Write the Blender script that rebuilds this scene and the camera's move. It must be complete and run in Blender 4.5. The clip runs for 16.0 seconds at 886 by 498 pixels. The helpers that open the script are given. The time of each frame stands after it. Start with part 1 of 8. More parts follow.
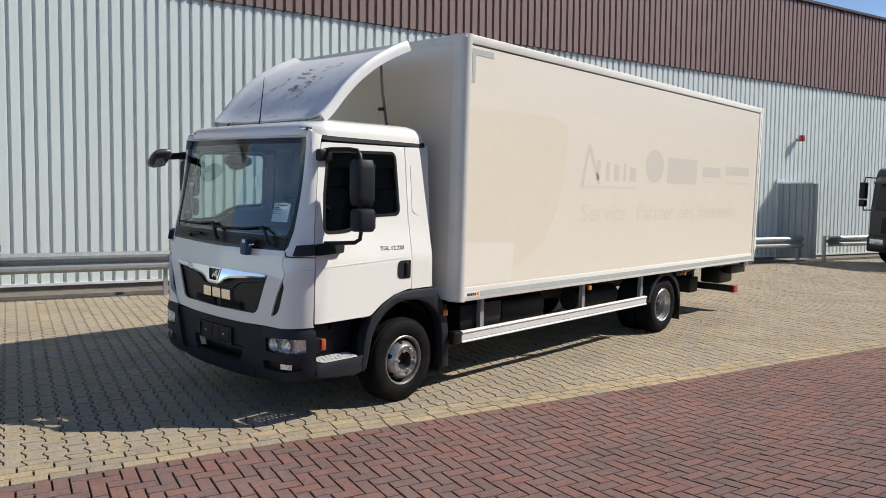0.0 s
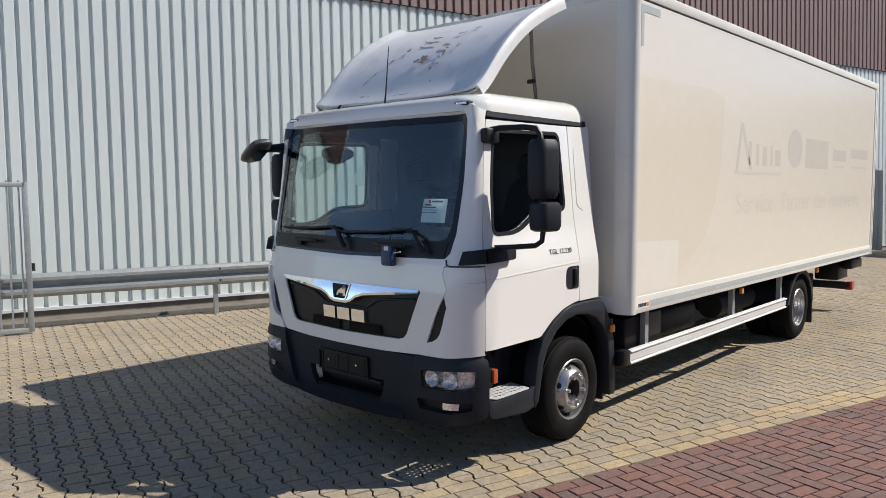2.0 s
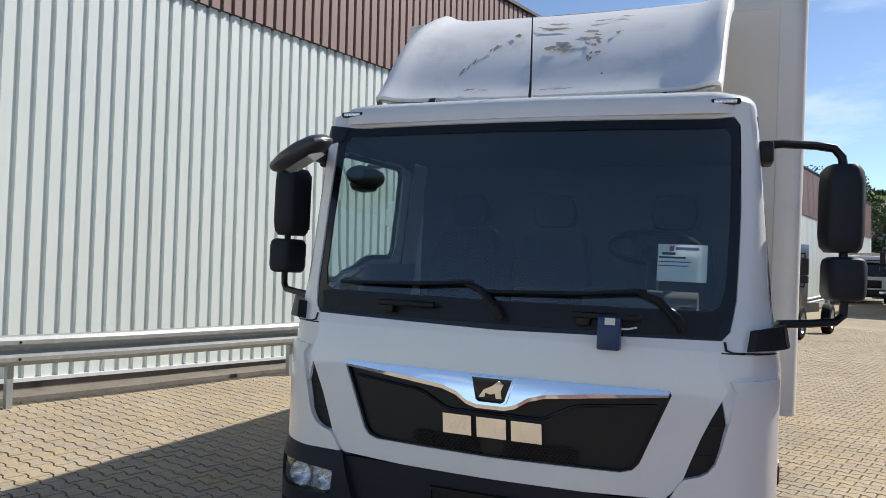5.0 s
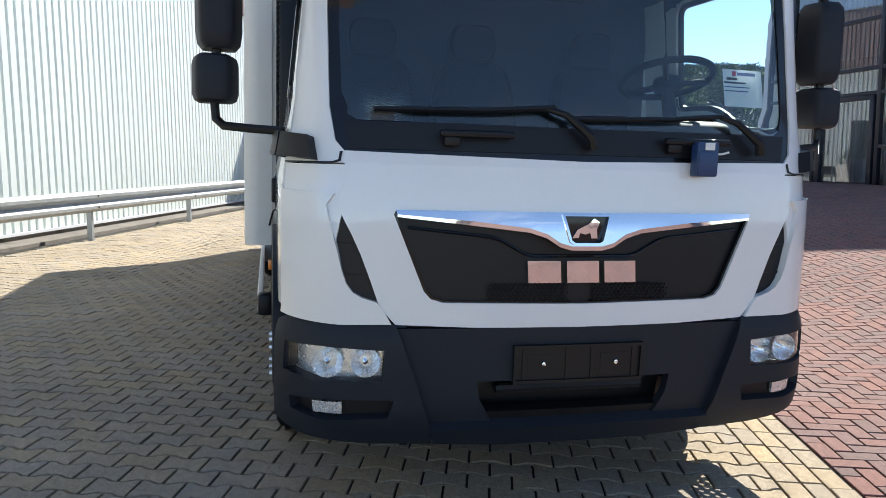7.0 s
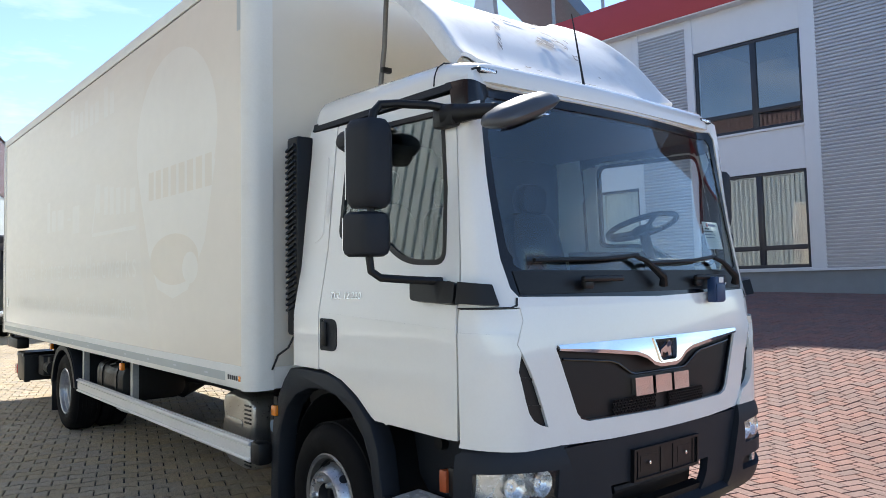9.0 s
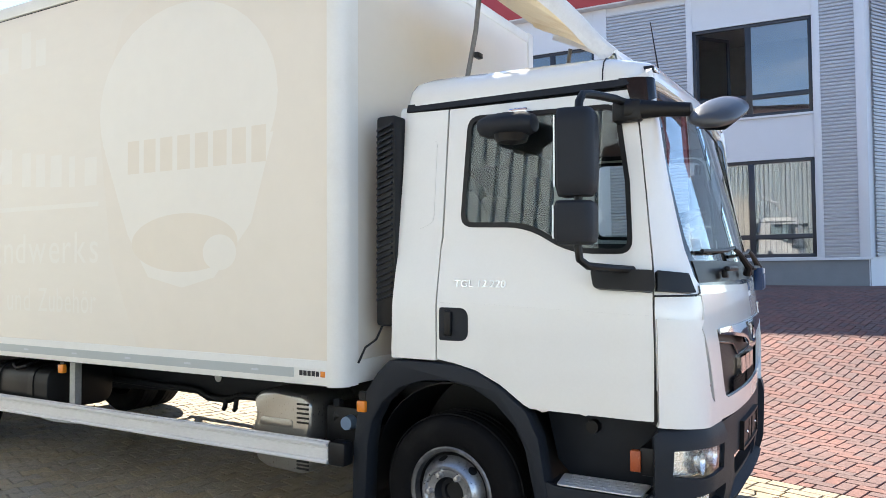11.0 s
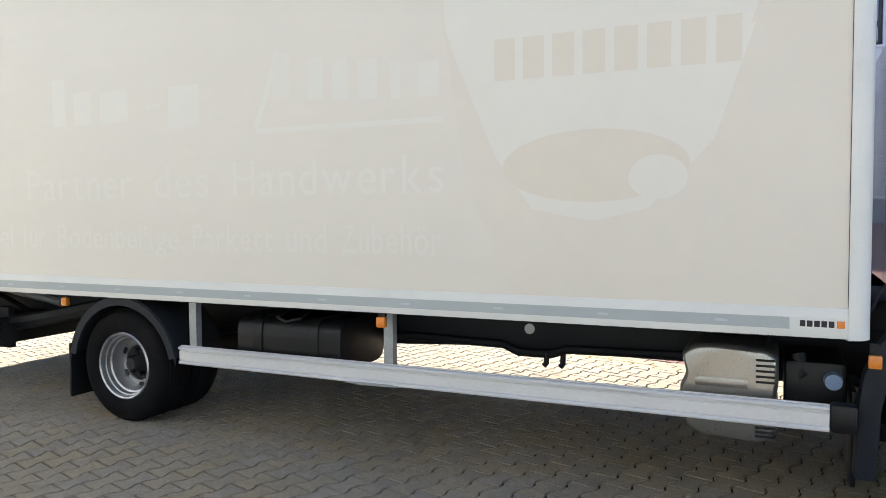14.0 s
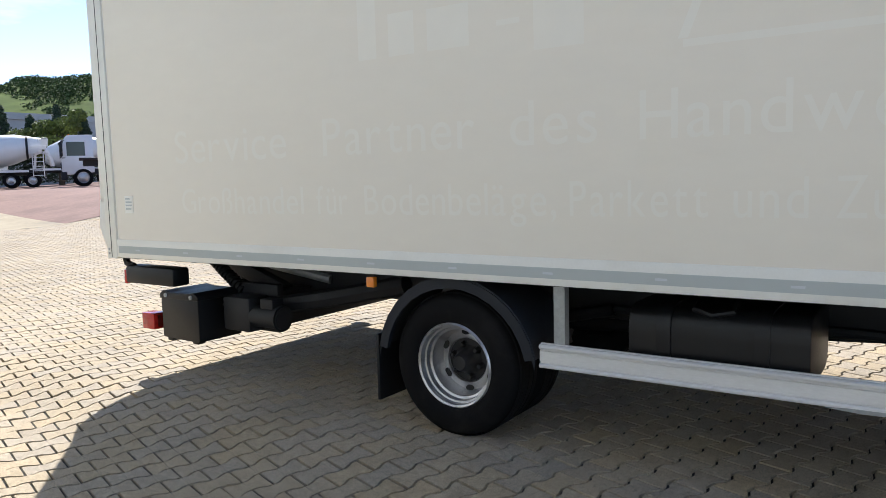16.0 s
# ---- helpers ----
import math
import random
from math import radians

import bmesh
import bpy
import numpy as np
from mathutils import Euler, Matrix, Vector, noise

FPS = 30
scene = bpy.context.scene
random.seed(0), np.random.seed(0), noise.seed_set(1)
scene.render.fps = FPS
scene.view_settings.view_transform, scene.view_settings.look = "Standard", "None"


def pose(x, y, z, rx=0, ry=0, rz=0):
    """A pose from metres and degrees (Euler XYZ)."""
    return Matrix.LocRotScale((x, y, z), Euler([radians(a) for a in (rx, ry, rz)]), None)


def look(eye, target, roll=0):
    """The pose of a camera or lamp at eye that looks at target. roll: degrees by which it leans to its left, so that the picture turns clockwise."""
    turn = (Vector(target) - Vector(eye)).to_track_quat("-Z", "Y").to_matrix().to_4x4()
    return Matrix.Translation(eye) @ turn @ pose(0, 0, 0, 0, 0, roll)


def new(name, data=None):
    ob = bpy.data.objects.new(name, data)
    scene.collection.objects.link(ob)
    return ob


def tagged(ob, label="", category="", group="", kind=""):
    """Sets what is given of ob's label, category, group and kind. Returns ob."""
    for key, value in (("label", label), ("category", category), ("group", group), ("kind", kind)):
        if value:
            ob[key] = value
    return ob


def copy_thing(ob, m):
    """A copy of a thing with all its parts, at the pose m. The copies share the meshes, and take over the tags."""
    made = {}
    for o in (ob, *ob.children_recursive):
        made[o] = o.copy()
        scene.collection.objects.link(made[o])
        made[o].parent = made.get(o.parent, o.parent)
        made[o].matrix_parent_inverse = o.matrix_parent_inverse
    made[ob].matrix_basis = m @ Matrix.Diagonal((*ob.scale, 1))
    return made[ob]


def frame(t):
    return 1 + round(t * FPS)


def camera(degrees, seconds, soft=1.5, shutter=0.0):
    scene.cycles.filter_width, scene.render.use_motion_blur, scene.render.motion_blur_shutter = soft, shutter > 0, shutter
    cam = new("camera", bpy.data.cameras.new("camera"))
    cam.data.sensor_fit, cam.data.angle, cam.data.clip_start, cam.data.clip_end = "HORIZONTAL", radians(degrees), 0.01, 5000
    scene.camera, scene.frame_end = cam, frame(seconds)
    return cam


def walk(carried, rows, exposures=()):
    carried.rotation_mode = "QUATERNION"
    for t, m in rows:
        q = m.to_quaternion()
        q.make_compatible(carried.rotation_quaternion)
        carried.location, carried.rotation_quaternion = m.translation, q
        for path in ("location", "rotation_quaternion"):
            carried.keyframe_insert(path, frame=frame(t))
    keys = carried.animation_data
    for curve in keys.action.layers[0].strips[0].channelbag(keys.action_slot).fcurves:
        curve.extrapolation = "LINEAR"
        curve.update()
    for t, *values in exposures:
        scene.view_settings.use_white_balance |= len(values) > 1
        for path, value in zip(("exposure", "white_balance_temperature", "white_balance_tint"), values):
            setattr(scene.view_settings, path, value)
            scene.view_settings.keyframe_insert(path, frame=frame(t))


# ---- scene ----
cam = camera(61.4, 16.0, 0.6)

PATH = [
    (0, (4.587, 5.771, 1.955), (3.123, 4.419, 1.781), 1.5),
    (0.5, (4.6, 5.36, 1.928), (3.163, 3.982, 1.732), 1.1),
    (1, (4.608, 4.932, 1.902), (3.19, 3.537, 1.692), 0.6),
    (1.5, (4.528, 4.476, 1.871), (3.1, 3.09, 1.668), 0.1),
    (2, (4.542, 3.962, 1.834), (3.066, 2.622, 1.671), -0.3),
    (2.5, (4.444, 3.431, 1.789), (2.888, 2.177, 1.705), -0.4),
    (3, (4.407, 2.873, 1.798), (2.763, 1.733, 1.818), 0.1),
    (3.2, (4.411, 2.668, 1.818), (2.733, 1.58, 1.881), 0.4),
    (5.3, (4.163, 0.597, 1.602), (2.251, 0.008, 1.628), 2.9),
    (5.5, (4.131, 0.379, 1.583), (2.188, -0.095, 1.596), 3.0),
    (6, (3.947, -0.141, 1.504), (1.959, -0.339, 1.426), 2.0),
    (6.5, (3.89, -0.683, 1.44), (1.902, -0.55, 1.268), 1.7),
    (7, (3.779, -1.141, 1.371), (1.845, -0.687, 1.134), 1.6),
    (7.5, (3.699, -1.675, 1.402), (1.841, -0.96, 1.209), 1.4),
    (8, (3.617, -2.155, 1.496), (1.853, -1.216, 1.422), 0.5),
    (8.5, (3.448, -2.57, 1.5), (1.786, -1.458, 1.534), -0.5),
    (8.7, (3.386, -2.769, 1.489), (1.773, -1.589, 1.552), -0.6),
    (10.8, (1.934, -4.206, 1.447), (0.914, -2.486, 1.43), 0.1),
    (11, (1.771, -4.271, 1.48), (0.784, -2.532, 1.525), -0.1),
    (11.5, (1.377, -4.481, 1.562), (0.467, -2.711, 1.753), -0.9),
    (12, (0.904, -4.569, 1.621), (0.07, -2.77, 1.88), -1.2),
    (12.5, (0.42, -4.718, 1.561), (-0.355, -2.885, 1.754), -1.0),
    (13, (0.031, -4.747, 1.468), (-0.716, -2.893, 1.525), -0.5),
    (13.5, (-0.41, -4.724, 1.425), (-1.176, -2.877, 1.381), -0.2),
    (14, (-0.849, -4.73, 1.424), (-1.68, -2.914, 1.314), -0.4),
    (14.5, (-1.307, -4.561, 1.387), (-2.234, -2.794, 1.254), -0.7),
    (15, (-1.764, -4.459, 1.389), (-2.81, -2.762, 1.23), -1.0),
    (15.5, (-2.232, -4.379, 1.397), (-3.333, -2.72, 1.208), -1.4),
    (16, (-2.718, -4.307, 1.381), (-3.835, -2.66, 1.18), -1.5),
]
# The yard falls gently away under the lorry: YARD turns the lorry's own level into true level.
UP = Vector((-0.0105, -0.0309, 1.0)).normalized()
YARD = UP.rotation_difference(Vector((0, 0, 1))).to_matrix().to_4x4()
EXPOSURE = [(0, 0.30, 6740, 9), (1.5, 0.30, 6740, 9.5), (3, 0.42, 6820, 10), (5.5, 0.65, 6900, 9), (6.5, 0.98, 6760, 9), (7, 1.17, 6680, 8), (8, 1.48, 6680, 8), (8.5, 1.27, 6680, 8), (11, 1.86, 6900, 9), (12, 1.14, 6700, 9), (12.5, 1.01, 6650, 9), (13, 1.27, 6700, 9), (14, 1.72, 6680, 10), (15, 1.38, 6480, 10), (16, 1.18, 6420, 10)]
walk(cam, [(t, YARD @ look(eye, target, roll)) for t, eye, target, roll in PATH], EXPOSURE)

# ---- light ----
SUN_FROM = YARD.to_3x3() @ Vector((-0.81, 0.70, 1.0)).normalized()
world = bpy.data.worlds.new("sky")
scene.world = world
world.use_nodes = True
wn = world.node_tree
sky = wn.nodes.new("ShaderNodeTexSky")
sky.sky_type = "NISHITA"
sky.sun_disc = False
sky.sun_elevation = math.asin(SUN_FROM.z)
sky.sun_rotation = math.atan2(SUN_FROM.x, SUN_FROM.y)
sky.altitude = 1500
sky.air_density, sky.dust_density, sky.ozone_density = 0.75, 0.1, 2.0
# thin fair-weather cloud, denser towards the horizon
geo = wn.nodes.new("ShaderNodeTexCoord")
split = wn.nodes.new("ShaderNodeSeparateXYZ")
wn.links.new(geo.outputs["Generated"], split.inputs[0])
stretch_c = wn.nodes.new("ShaderNodeMapping")
stretch_c.inputs["Scale"].default_value = (2.2, 2.2, 9.0)
wn.links.new(geo.outputs["Generated"], stretch_c.inputs["Vector"])
puff = wn.nodes.new("ShaderNodeTexNoise")
puff.inputs["Scale"].default_value, puff.inputs["Detail"].default_value, puff.inputs["Roughness"].default_value = 1.6, 6.0, 0.6
wn.links.new(stretch_c.outputs[0], puff.inputs["Vector"])
cover = wn.nodes.new("ShaderNodeMapRange")
cover.inputs["From Min"].default_value, cover.inputs["From Max"].default_value, cover.inputs["To Max"].default_value = 0.54, 0.82, 0.55
wn.links.new(puff.outputs["Fac"], cover.inputs["Value"])
low = wn.nodes.new("ShaderNodeMapRange")
low.inputs["From Min"].default_value, low.inputs["From Max"].default_value = 0.62, 0.10
wn.links.new(split.outputs["Z"], low.inputs["Value"])
veil = wn.nodes.new("ShaderNodeMath")
veil.operation = "MULTIPLY"
wn.links.new(cover.outputs[0], veil.inputs[0])
wn.links.new(low.outputs[0], veil.inputs[1])
blend = wn.nodes.new("ShaderNodeMix")
blend.data_type = "RGBA"
wn.links.new(veil.outputs[0], blend.inputs[0])
wn.links.new(sky.outputs[0], blend.inputs[6])
blend.inputs[7].default_value = (7.5, 7.8, 8.2, 1)
wn.links.new(blend.outputs[2], wn.nodes["Background"].inputs[0])
wn.nodes["Background"].inputs[1].default_value = 0.125
sun = new("sun", bpy.data.lights.new("sun", "SUN"))
sun.data.energy = 4.5
sun.data.angle = radians(0.53)
sun.data.color = (1.0, 0.955, 0.89)
sun.matrix_world = look(SUN_FROM * 60, (0, 0, 0))
scene.view_settings.exposure = 0.0


# ---- materials ----
def surf(name, col, rough=0.5, metal=0.0, var=0.12, scale=3.0, fine=90.0, bump=0.0, bump_scale=150.0, rand=0.0,
         stain=None, stain_scale=1.2, stain_amount=0.0, coat=0.0, rough_var=0.08, spec=0.5, island=False, stretch=(1, 1, 1)):
    """A painted, moulded or mineral surface: two scales of colour variation, optional stains and fine relief."""
    m = bpy.data.materials.new(name)
    m.use_nodes = True
    t = m.node_tree
    b = t.nodes["Principled BSDF"]
    link = t.links.new

    def node(kind, **kw):
        n = t.nodes.new("ShaderNode" + kind)
        for k, v in kw.items():
            n.inputs[k].default_value = v
        return n
    co = t.nodes.new("ShaderNodeTexCoord")
    mp = node("Mapping", Scale=stretch)
    link(co.outputs["Object"], mp.inputs["Vector"])
    if rand and not island:
        own = t.nodes.new("ShaderNodeMath")
        own.operation = "MULTIPLY"
        own.inputs[1].default_value = 40.0
        link(t.nodes.new("ShaderNodeObjectInfo").outputs["Random"], own.inputs[0])
        link(own.outputs[0], mp.inputs["Location"])
    big = node("TexNoise", Scale=scale, Detail=4.0, Roughness=0.6)
    small = node("TexNoise", Scale=fine, Detail=3.0, Roughness=0.6)
    link(mp.outputs[0], big.inputs["Vector"])
    link(mp.outputs[0], small.inputs["Vector"])
    add = t.nodes.new("ShaderNodeMath")
    add.operation = "ADD"
    link(big.outputs["Fac"], add.inputs[0])
    link(small.outputs["Fac"], add.inputs[1])
    rng = node("MapRange")
    rng.inputs["From Min"].default_value, rng.inputs["From Max"].default_value = 0.65, 1.35
    rng.inputs["To Min"].default_value, rng.inputs["To Max"].default_value = 1 - var, 1 + var
    link(add.outputs[0], rng.inputs["Value"])
    value = rng.outputs[0]
    if rand:
        src = t.nodes.new("ShaderNodeNewGeometry").outputs["Random Per Island"] if island else t.nodes.new("ShaderNodeObjectInfo").outputs["Random"]
        rr = node("MapRange")
        rr.inputs["To Min"].default_value, rr.inputs["To Max"].default_value = 1 - rand, 1 + rand
        link(src, rr.inputs["Value"])
        mul = t.nodes.new("ShaderNodeMath")
        mul.operation = "MULTIPLY"
        link(value, mul.inputs[0])
        link(rr.outputs[0], mul.inputs[1])
        value = mul.outputs[0]
    hsv = node("HueSaturation", Color=(*col, 1))
    link(value, hsv.inputs["Value"])
    colour = hsv.outputs[0]
    if stain:
        sn = node("TexNoise", Scale=stain_scale, Detail=5.0, Roughness=0.65)
        link(mp.outputs[0], sn.inputs["Vector"])
        sr = node("MapRange")
        sr.inputs["From Min"].default_value, sr.inputs["From Max"].default_value = 0.52, 0.72
        sr.inputs["To Max"].default_value = stain_amount
        link(sn.outputs["Fac"], sr.inputs["Value"])
        mix = t.nodes.new("ShaderNodeMix")
        mix.data_type = "RGBA"
        link(sr.outputs[0], mix.inputs[0])
        link(colour, mix.inputs[6])
        mix.inputs[7].default_value = (*stain, 1)
        colour = mix.outputs[2]
    link(colour, b.inputs["Base Color"])
    rv = node("MapRange")
    rv.inputs["To Min"].default_value, rv.inputs["To Max"].default_value = max(0.0, rough - rough_var), min(1.0, rough + rough_var)
    link(small.outputs["Fac"], rv.inputs["Value"])
    link(rv.outputs[0], b.inputs["Roughness"])
    b.inputs["Metallic"].default_value = metal
    b.inputs["Specular IOR Level"].default_value = spec
    b.inputs["Coat Weight"].default_value = coat
    b.inputs["Coat Roughness"].default_value = 0.06
    if bump:
        bn = node("TexNoise", Scale=bump_scale, Detail=3.0)
        link(mp.outputs[0], bn.inputs["Vector"])
        bp = node("Bump", Strength=bump, Distance=0.004)
        link(bn.outputs["Fac"], bp.inputs["Height"])
        link(bp.outputs[0], b.inputs["Normal"])
    return m


def pane_glass(name, tint=(0.75, 0.85, 0.82), rough=0.0, ior=1.45):
    m = bpy.data.materials.new(name)
    m.use_nodes = True
    b = m.node_tree.nodes["Principled BSDF"]
    b.inputs["Base Color"].default_value = (*tint, 1)
    b.inputs["Transmission Weight"].default_value = 1.0
    b.inputs["Roughness"].default_value = rough
    b.inputs["IOR"].default_value = ior
    return m


WHITE = surf("cab_white_paint", (0.80, 0.797, 0.77), 0.24, var=0.015, rough_var=0.015, scale=1.5, coat=0.9, stain=(0.62, 0.60, 0.55), stain_amount=0.12, stain_scale=3.0)
BOX_CREAM = surf("sun_yellowed_box_skin", (0.768, 0.717, 0.625), 0.25, var=0.02, scale=0.8, fine=8, rough_var=0.03, stain=(0.752, 0.708, 0.63), stain_amount=0.5, stain_scale=0.7, stretch=(0.6, 1, 1.6))
BOX_WHITE = surf("box_trim_white", (0.76, 0.752, 0.705), 0.42, spec=0.3, var=0.03, stain=(0.55, 0.52, 0.46), stain_amount=0.25, stain_scale=2.5)
GREY_PLASTIC = surf("dark_grey_moulded_plastic", (0.016, 0.0192, 0.0255), 0.52, var=0.12, fine=300, bump=0.15, bump_scale=900, spec=0.24)
BLACK_PLASTIC = surf("black_moulded_plastic", (0.006, 0.0063, 0.0075), 0.42, var=0.15, fine=300, bump=0.08, bump_scale=900, spec=0.35)
GLOSS_BLACK = surf("gloss_black_panel", (0.005, 0.005, 0.006), 0.16, var=0.1, coat=0.15, rough_var=0.03, spec=0.4)
CHASSIS = surf("black_chassis_paint", (0.006, 0.0065, 0.009), 0.6, var=0.3, scale=6, stain=(0.03, 0.027, 0.024), stain_amount=0.4, bump=0.1)
RUBBER = surf("tyre_rubber", (0.005, 0.005, 0.0056), 0.74, spec=0.12, var=0.2, fine=60, stain=(0.05, 0.046, 0.042), stain_amount=0.18, stain_scale=5, bump=0.2, bump_scale=200)
CHROME = surf("chrome", (0.82, 0.83, 0.85), 0.06, metal=1.0, var=0.02, rough_var=0.04)
RIM = surf("silver_wheel_paint", (0.42, 0.425, 0.44), 0.30, metal=0.8, var=0.2, stain=(0.02, 0.019, 0.018), stain_amount=0.95, stain_scale=8)
RIM_R = surf("silver_wheel_paint_clean", (0.50, 0.50, 0.51), 0.34, metal=0.85, var=0.1, stain=(0.08, 0.075, 0.07), stain_amount=0.6, stain_scale=9)
ALU = surf("extruded_aluminium", (0.72, 0.72, 0.72), 0.42, metal=0.22, var=0.08, scale=2, stretch=(0.3, 1, 1), stain=(0.35, 0.34, 0.33), stain_amount=0.3)
GALV = surf("galvanised_steel", (0.36, 0.38, 0.39), 0.5, metal=0.6, var=0.15, scale=9, fine=60, stain=(0.50, 0.52, 0.53), stain_amount=0.5, stain_scale=12)
TAPE_MARK = surf("worn_tape_print", (0.52, 0.55, 0.58), 0.4, var=0.06)
TAPE_GREY = surf("grey_reflective_tape", (0.43, 0.465, 0.462), 0.45, var=0.05, fine=400, spec=0.35)
ORANGE = surf("orange_lens", (0.75, 0.22, 0.02), 0.15, var=0.1, coat=0.5)
RED_LENS = surf("red_lens", (0.42, 0.02, 0.015), 0.15, var=0.1, coat=0.5)
LENS = surf("headlamp_reflector", (0.82, 0.83, 0.84), 0.26, metal=0.75, var=0.06, fine=40)
CLEAR = pane_glass("clear_lens", (0.96, 0.97, 0.97), 0.02, 1.3)
WINDSCREEN = pane_glass("tinted_screen_glass", (0.74, 0.86, 0.86), ior=1.58)
SIDE_GLASS = pane_glass("tinted_side_glass", (0.66, 0.77, 0.75), ior=1.66)
SEAT_CLOTH = surf("dark_seat_cloth", (0.012, 0.013, 0.016), 0.9, var=0.2, fine=300, bump=0.3, bump_scale=700)
TRIM_GREY = surf("cab_trim_grey", (0.034, 0.036, 0.040), 0.7, var=0.1, fine=200)
DASH = surf("dashboard_grey", (0.030, 0.032, 0.035), 0.65, var=0.1, fine=250)
HALL_PANEL = surf("pale_coated_steel_sheet", (0.66, 0.715, 0.705), 0.45, var=0.03, scale=0.5, fine=20, stain=(0.58, 0.62, 0.60), stain_amount=0.3, stain_scale=0.9, stretch=(1, 1, 0.15))
HALL_BROWN = surf("brown_coated_steel_sheet", (0.235, 0.155, 0.145), 0.5, var=0.05, scale=0.5, fine=20, stretch=(1, 1, 0.2))
BROWN_DARK = surf("dark_brown_flashing", (0.05, 0.035, 0.033), 0.5, var=0.1)
CONCRETE = surf("weathered_concrete", (0.16, 0.145, 0.125), 0.9, var=0.25, scale=2, fine=40, bump=0.4, bump_scale=60, stain=(0.06, 0.06, 0.045), stain_amount=0.8, stain_scale=3)
SAND = surf("paving_joint_sand", (0.017, 0.016, 0.014), 0.95, var=0.35, scale=2, fine=60, bump=0.4)
def grit(name, col, island, rand=0.07, dirt=(0.5, 0.5, 0.5), patch=0.10):
    """Exposed concrete paving stone: sandy speckle, faint patches of dirt, each stone a little lighter or darker."""
    m = bpy.data.materials.new(name)
    m.use_nodes = True
    t = m.node_tree
    b = t.nodes["Principled BSDF"]
    link = t.links.new

    def ranged(src, f0, f1, t0, t1):
        r = t.nodes.new("ShaderNodeMapRange")
        r.inputs["From Min"].default_value, r.inputs["From Max"].default_value = f0, f1
        r.inputs["To Min"].default_value, r.inputs["To Max"].default_value = t0, t1
        link(src, r.inputs["Value"])
        return r.outputs[0]

    def times(a, c):
        q = t.nodes.new("ShaderNodeMath")
        q.operation = "MULTIPLY"
        link(a, q.inputs[0])
        link(c, q.inputs[1])
        return q.outputs[0]

    def noise_at(scale, detail, vec):
        q = t.nodes.new("ShaderNodeTexNoise")
        q.inputs["Scale"].default_value, q.inputs["Detail"].default_value, q.inputs["Roughness"].default_value = scale, detail, 0.7
        link(vec, q.inputs["Vector"])
        return q.outputs["Fac"]
    co = t.nodes.new("ShaderNodeTexCoord").outputs["Object"]
    pos = t.nodes.new("ShaderNodeNewGeometry")
    own = pos.outputs["Random Per Island"] if island else t.nodes.new("ShaderNodeObjectInfo").outputs["Random"]
    speck = noise_at(210, 3.0, pos.outputs["Position"])
    coarse = noise_at(38, 3.0, pos.outputs["Position"])
    broad = noise_at(0.9, 4.0, pos.outputs["Position"])
    v = times(ranged(speck, 0.36, 0.64, 0.55, 1.45), ranged(coarse, 0.34, 0.66, 0.86, 1.14))
    v = times(v, ranged(own, 0, 1, 1 - rand, 1 + rand))
    v = times(v, ranged(broad, 0.35, 0.65, 1 - patch, 1 + patch))
    hsv = t.nodes.new("ShaderNodeHueSaturation")
    hsv.inputs["Color"].default_value = (*col, 1)
    link(v, hsv.inputs["Value"])
    link(ranged(own, 0, 1, 0.8, 1.2), hsv.inputs["Saturation"])
    spot = noise_at(3.2, 5.0, pos.outputs["Position"])
    mix = t.nodes.new("ShaderNodeMix")
    mix.data_type = "RGBA"
    link(ranged(spot, 0.60, 0.74, 0.0, 0.45), mix.inputs[0])
    link(hsv.outputs[0], mix.inputs[6])
    mix.inputs[7].default_value = (*[c * d for c, d in zip(col, dirt)], 1)
    link(mix.outputs[2], b.inputs["Base Color"])
    b.inputs["Roughness"].default_value = 0.88
    b.inputs["Specular IOR Level"].default_value = 0.3
    bp = t.nodes.new("ShaderNodeBump")
    bp.inputs["Strength"].default_value, bp.inputs["Distance"].default_value = 0.7, 0.003
    link(noise_at(260, 3.0, pos.outputs["Position"]), bp.inputs["Height"])
    link(bp.outputs[0], b.inputs["Normal"])
    return m


TAN_STONE = grit("tan_concrete_paver", (0.332, 0.279, 0.205), True)
TAN_PIECE = grit("tan_concrete_paver_piece", (0.332, 0.279, 0.205), False)
BORDER_STONE = grit("sandy_border_block", (0.36, 0.292, 0.200), True, 0.16)
BORDER_PIECE = grit("sandy_border_block_piece", (0.36, 0.292, 0.200), False, 0.16)
RED_STONE = grit("red_concrete_brick", (0.188, 0.113, 0.099), True, 0.15)
RED_PIECE = grit("red_concrete_brick_piece", (0.188, 0.113, 0.099), False, 0.15)
TAN_FAR = surf("tan_paving_worn", (0.33, 0.285, 0.21), 0.9, spec=0.1, var=0.2, scale=0.5, fine=7, bump=0.3, bump_scale=30, stain=(0.20, 0.18, 0.15), stain_amount=0.6, stain_scale=0.4)
RED_FAR = surf("red_paving_worn", (0.225, 0.150, 0.132), 0.9, spec=0.1, var=0.2, scale=0.5, fine=7, bump=0.3, bump_scale=30, stain=(0.13, 0.09, 0.08), stain_amount=0.6, stain_scale=0.4)
OFFICE_WHITE = surf("office_white_panel", (0.62, 0.64, 0.68), 0.5, var=0.03)
OFFICE_SHEET = surf("office_corrugated_grey_sheet", (0.40, 0.42, 0.46), 0.4, metal=0.2, var=0.05)
OFFICE_RED = surf("red_roof_fascia", (0.36, 0.035, 0.045), 0.5, var=0.06)
PLINTH = surf("grey_painted_plinth", (0.20, 0.215, 0.23), 0.8, var=0.1)
FRAME_DARK = surf("dark_blue_window_frame", (0.02, 0.024, 0.034), 0.4, var=0.08)
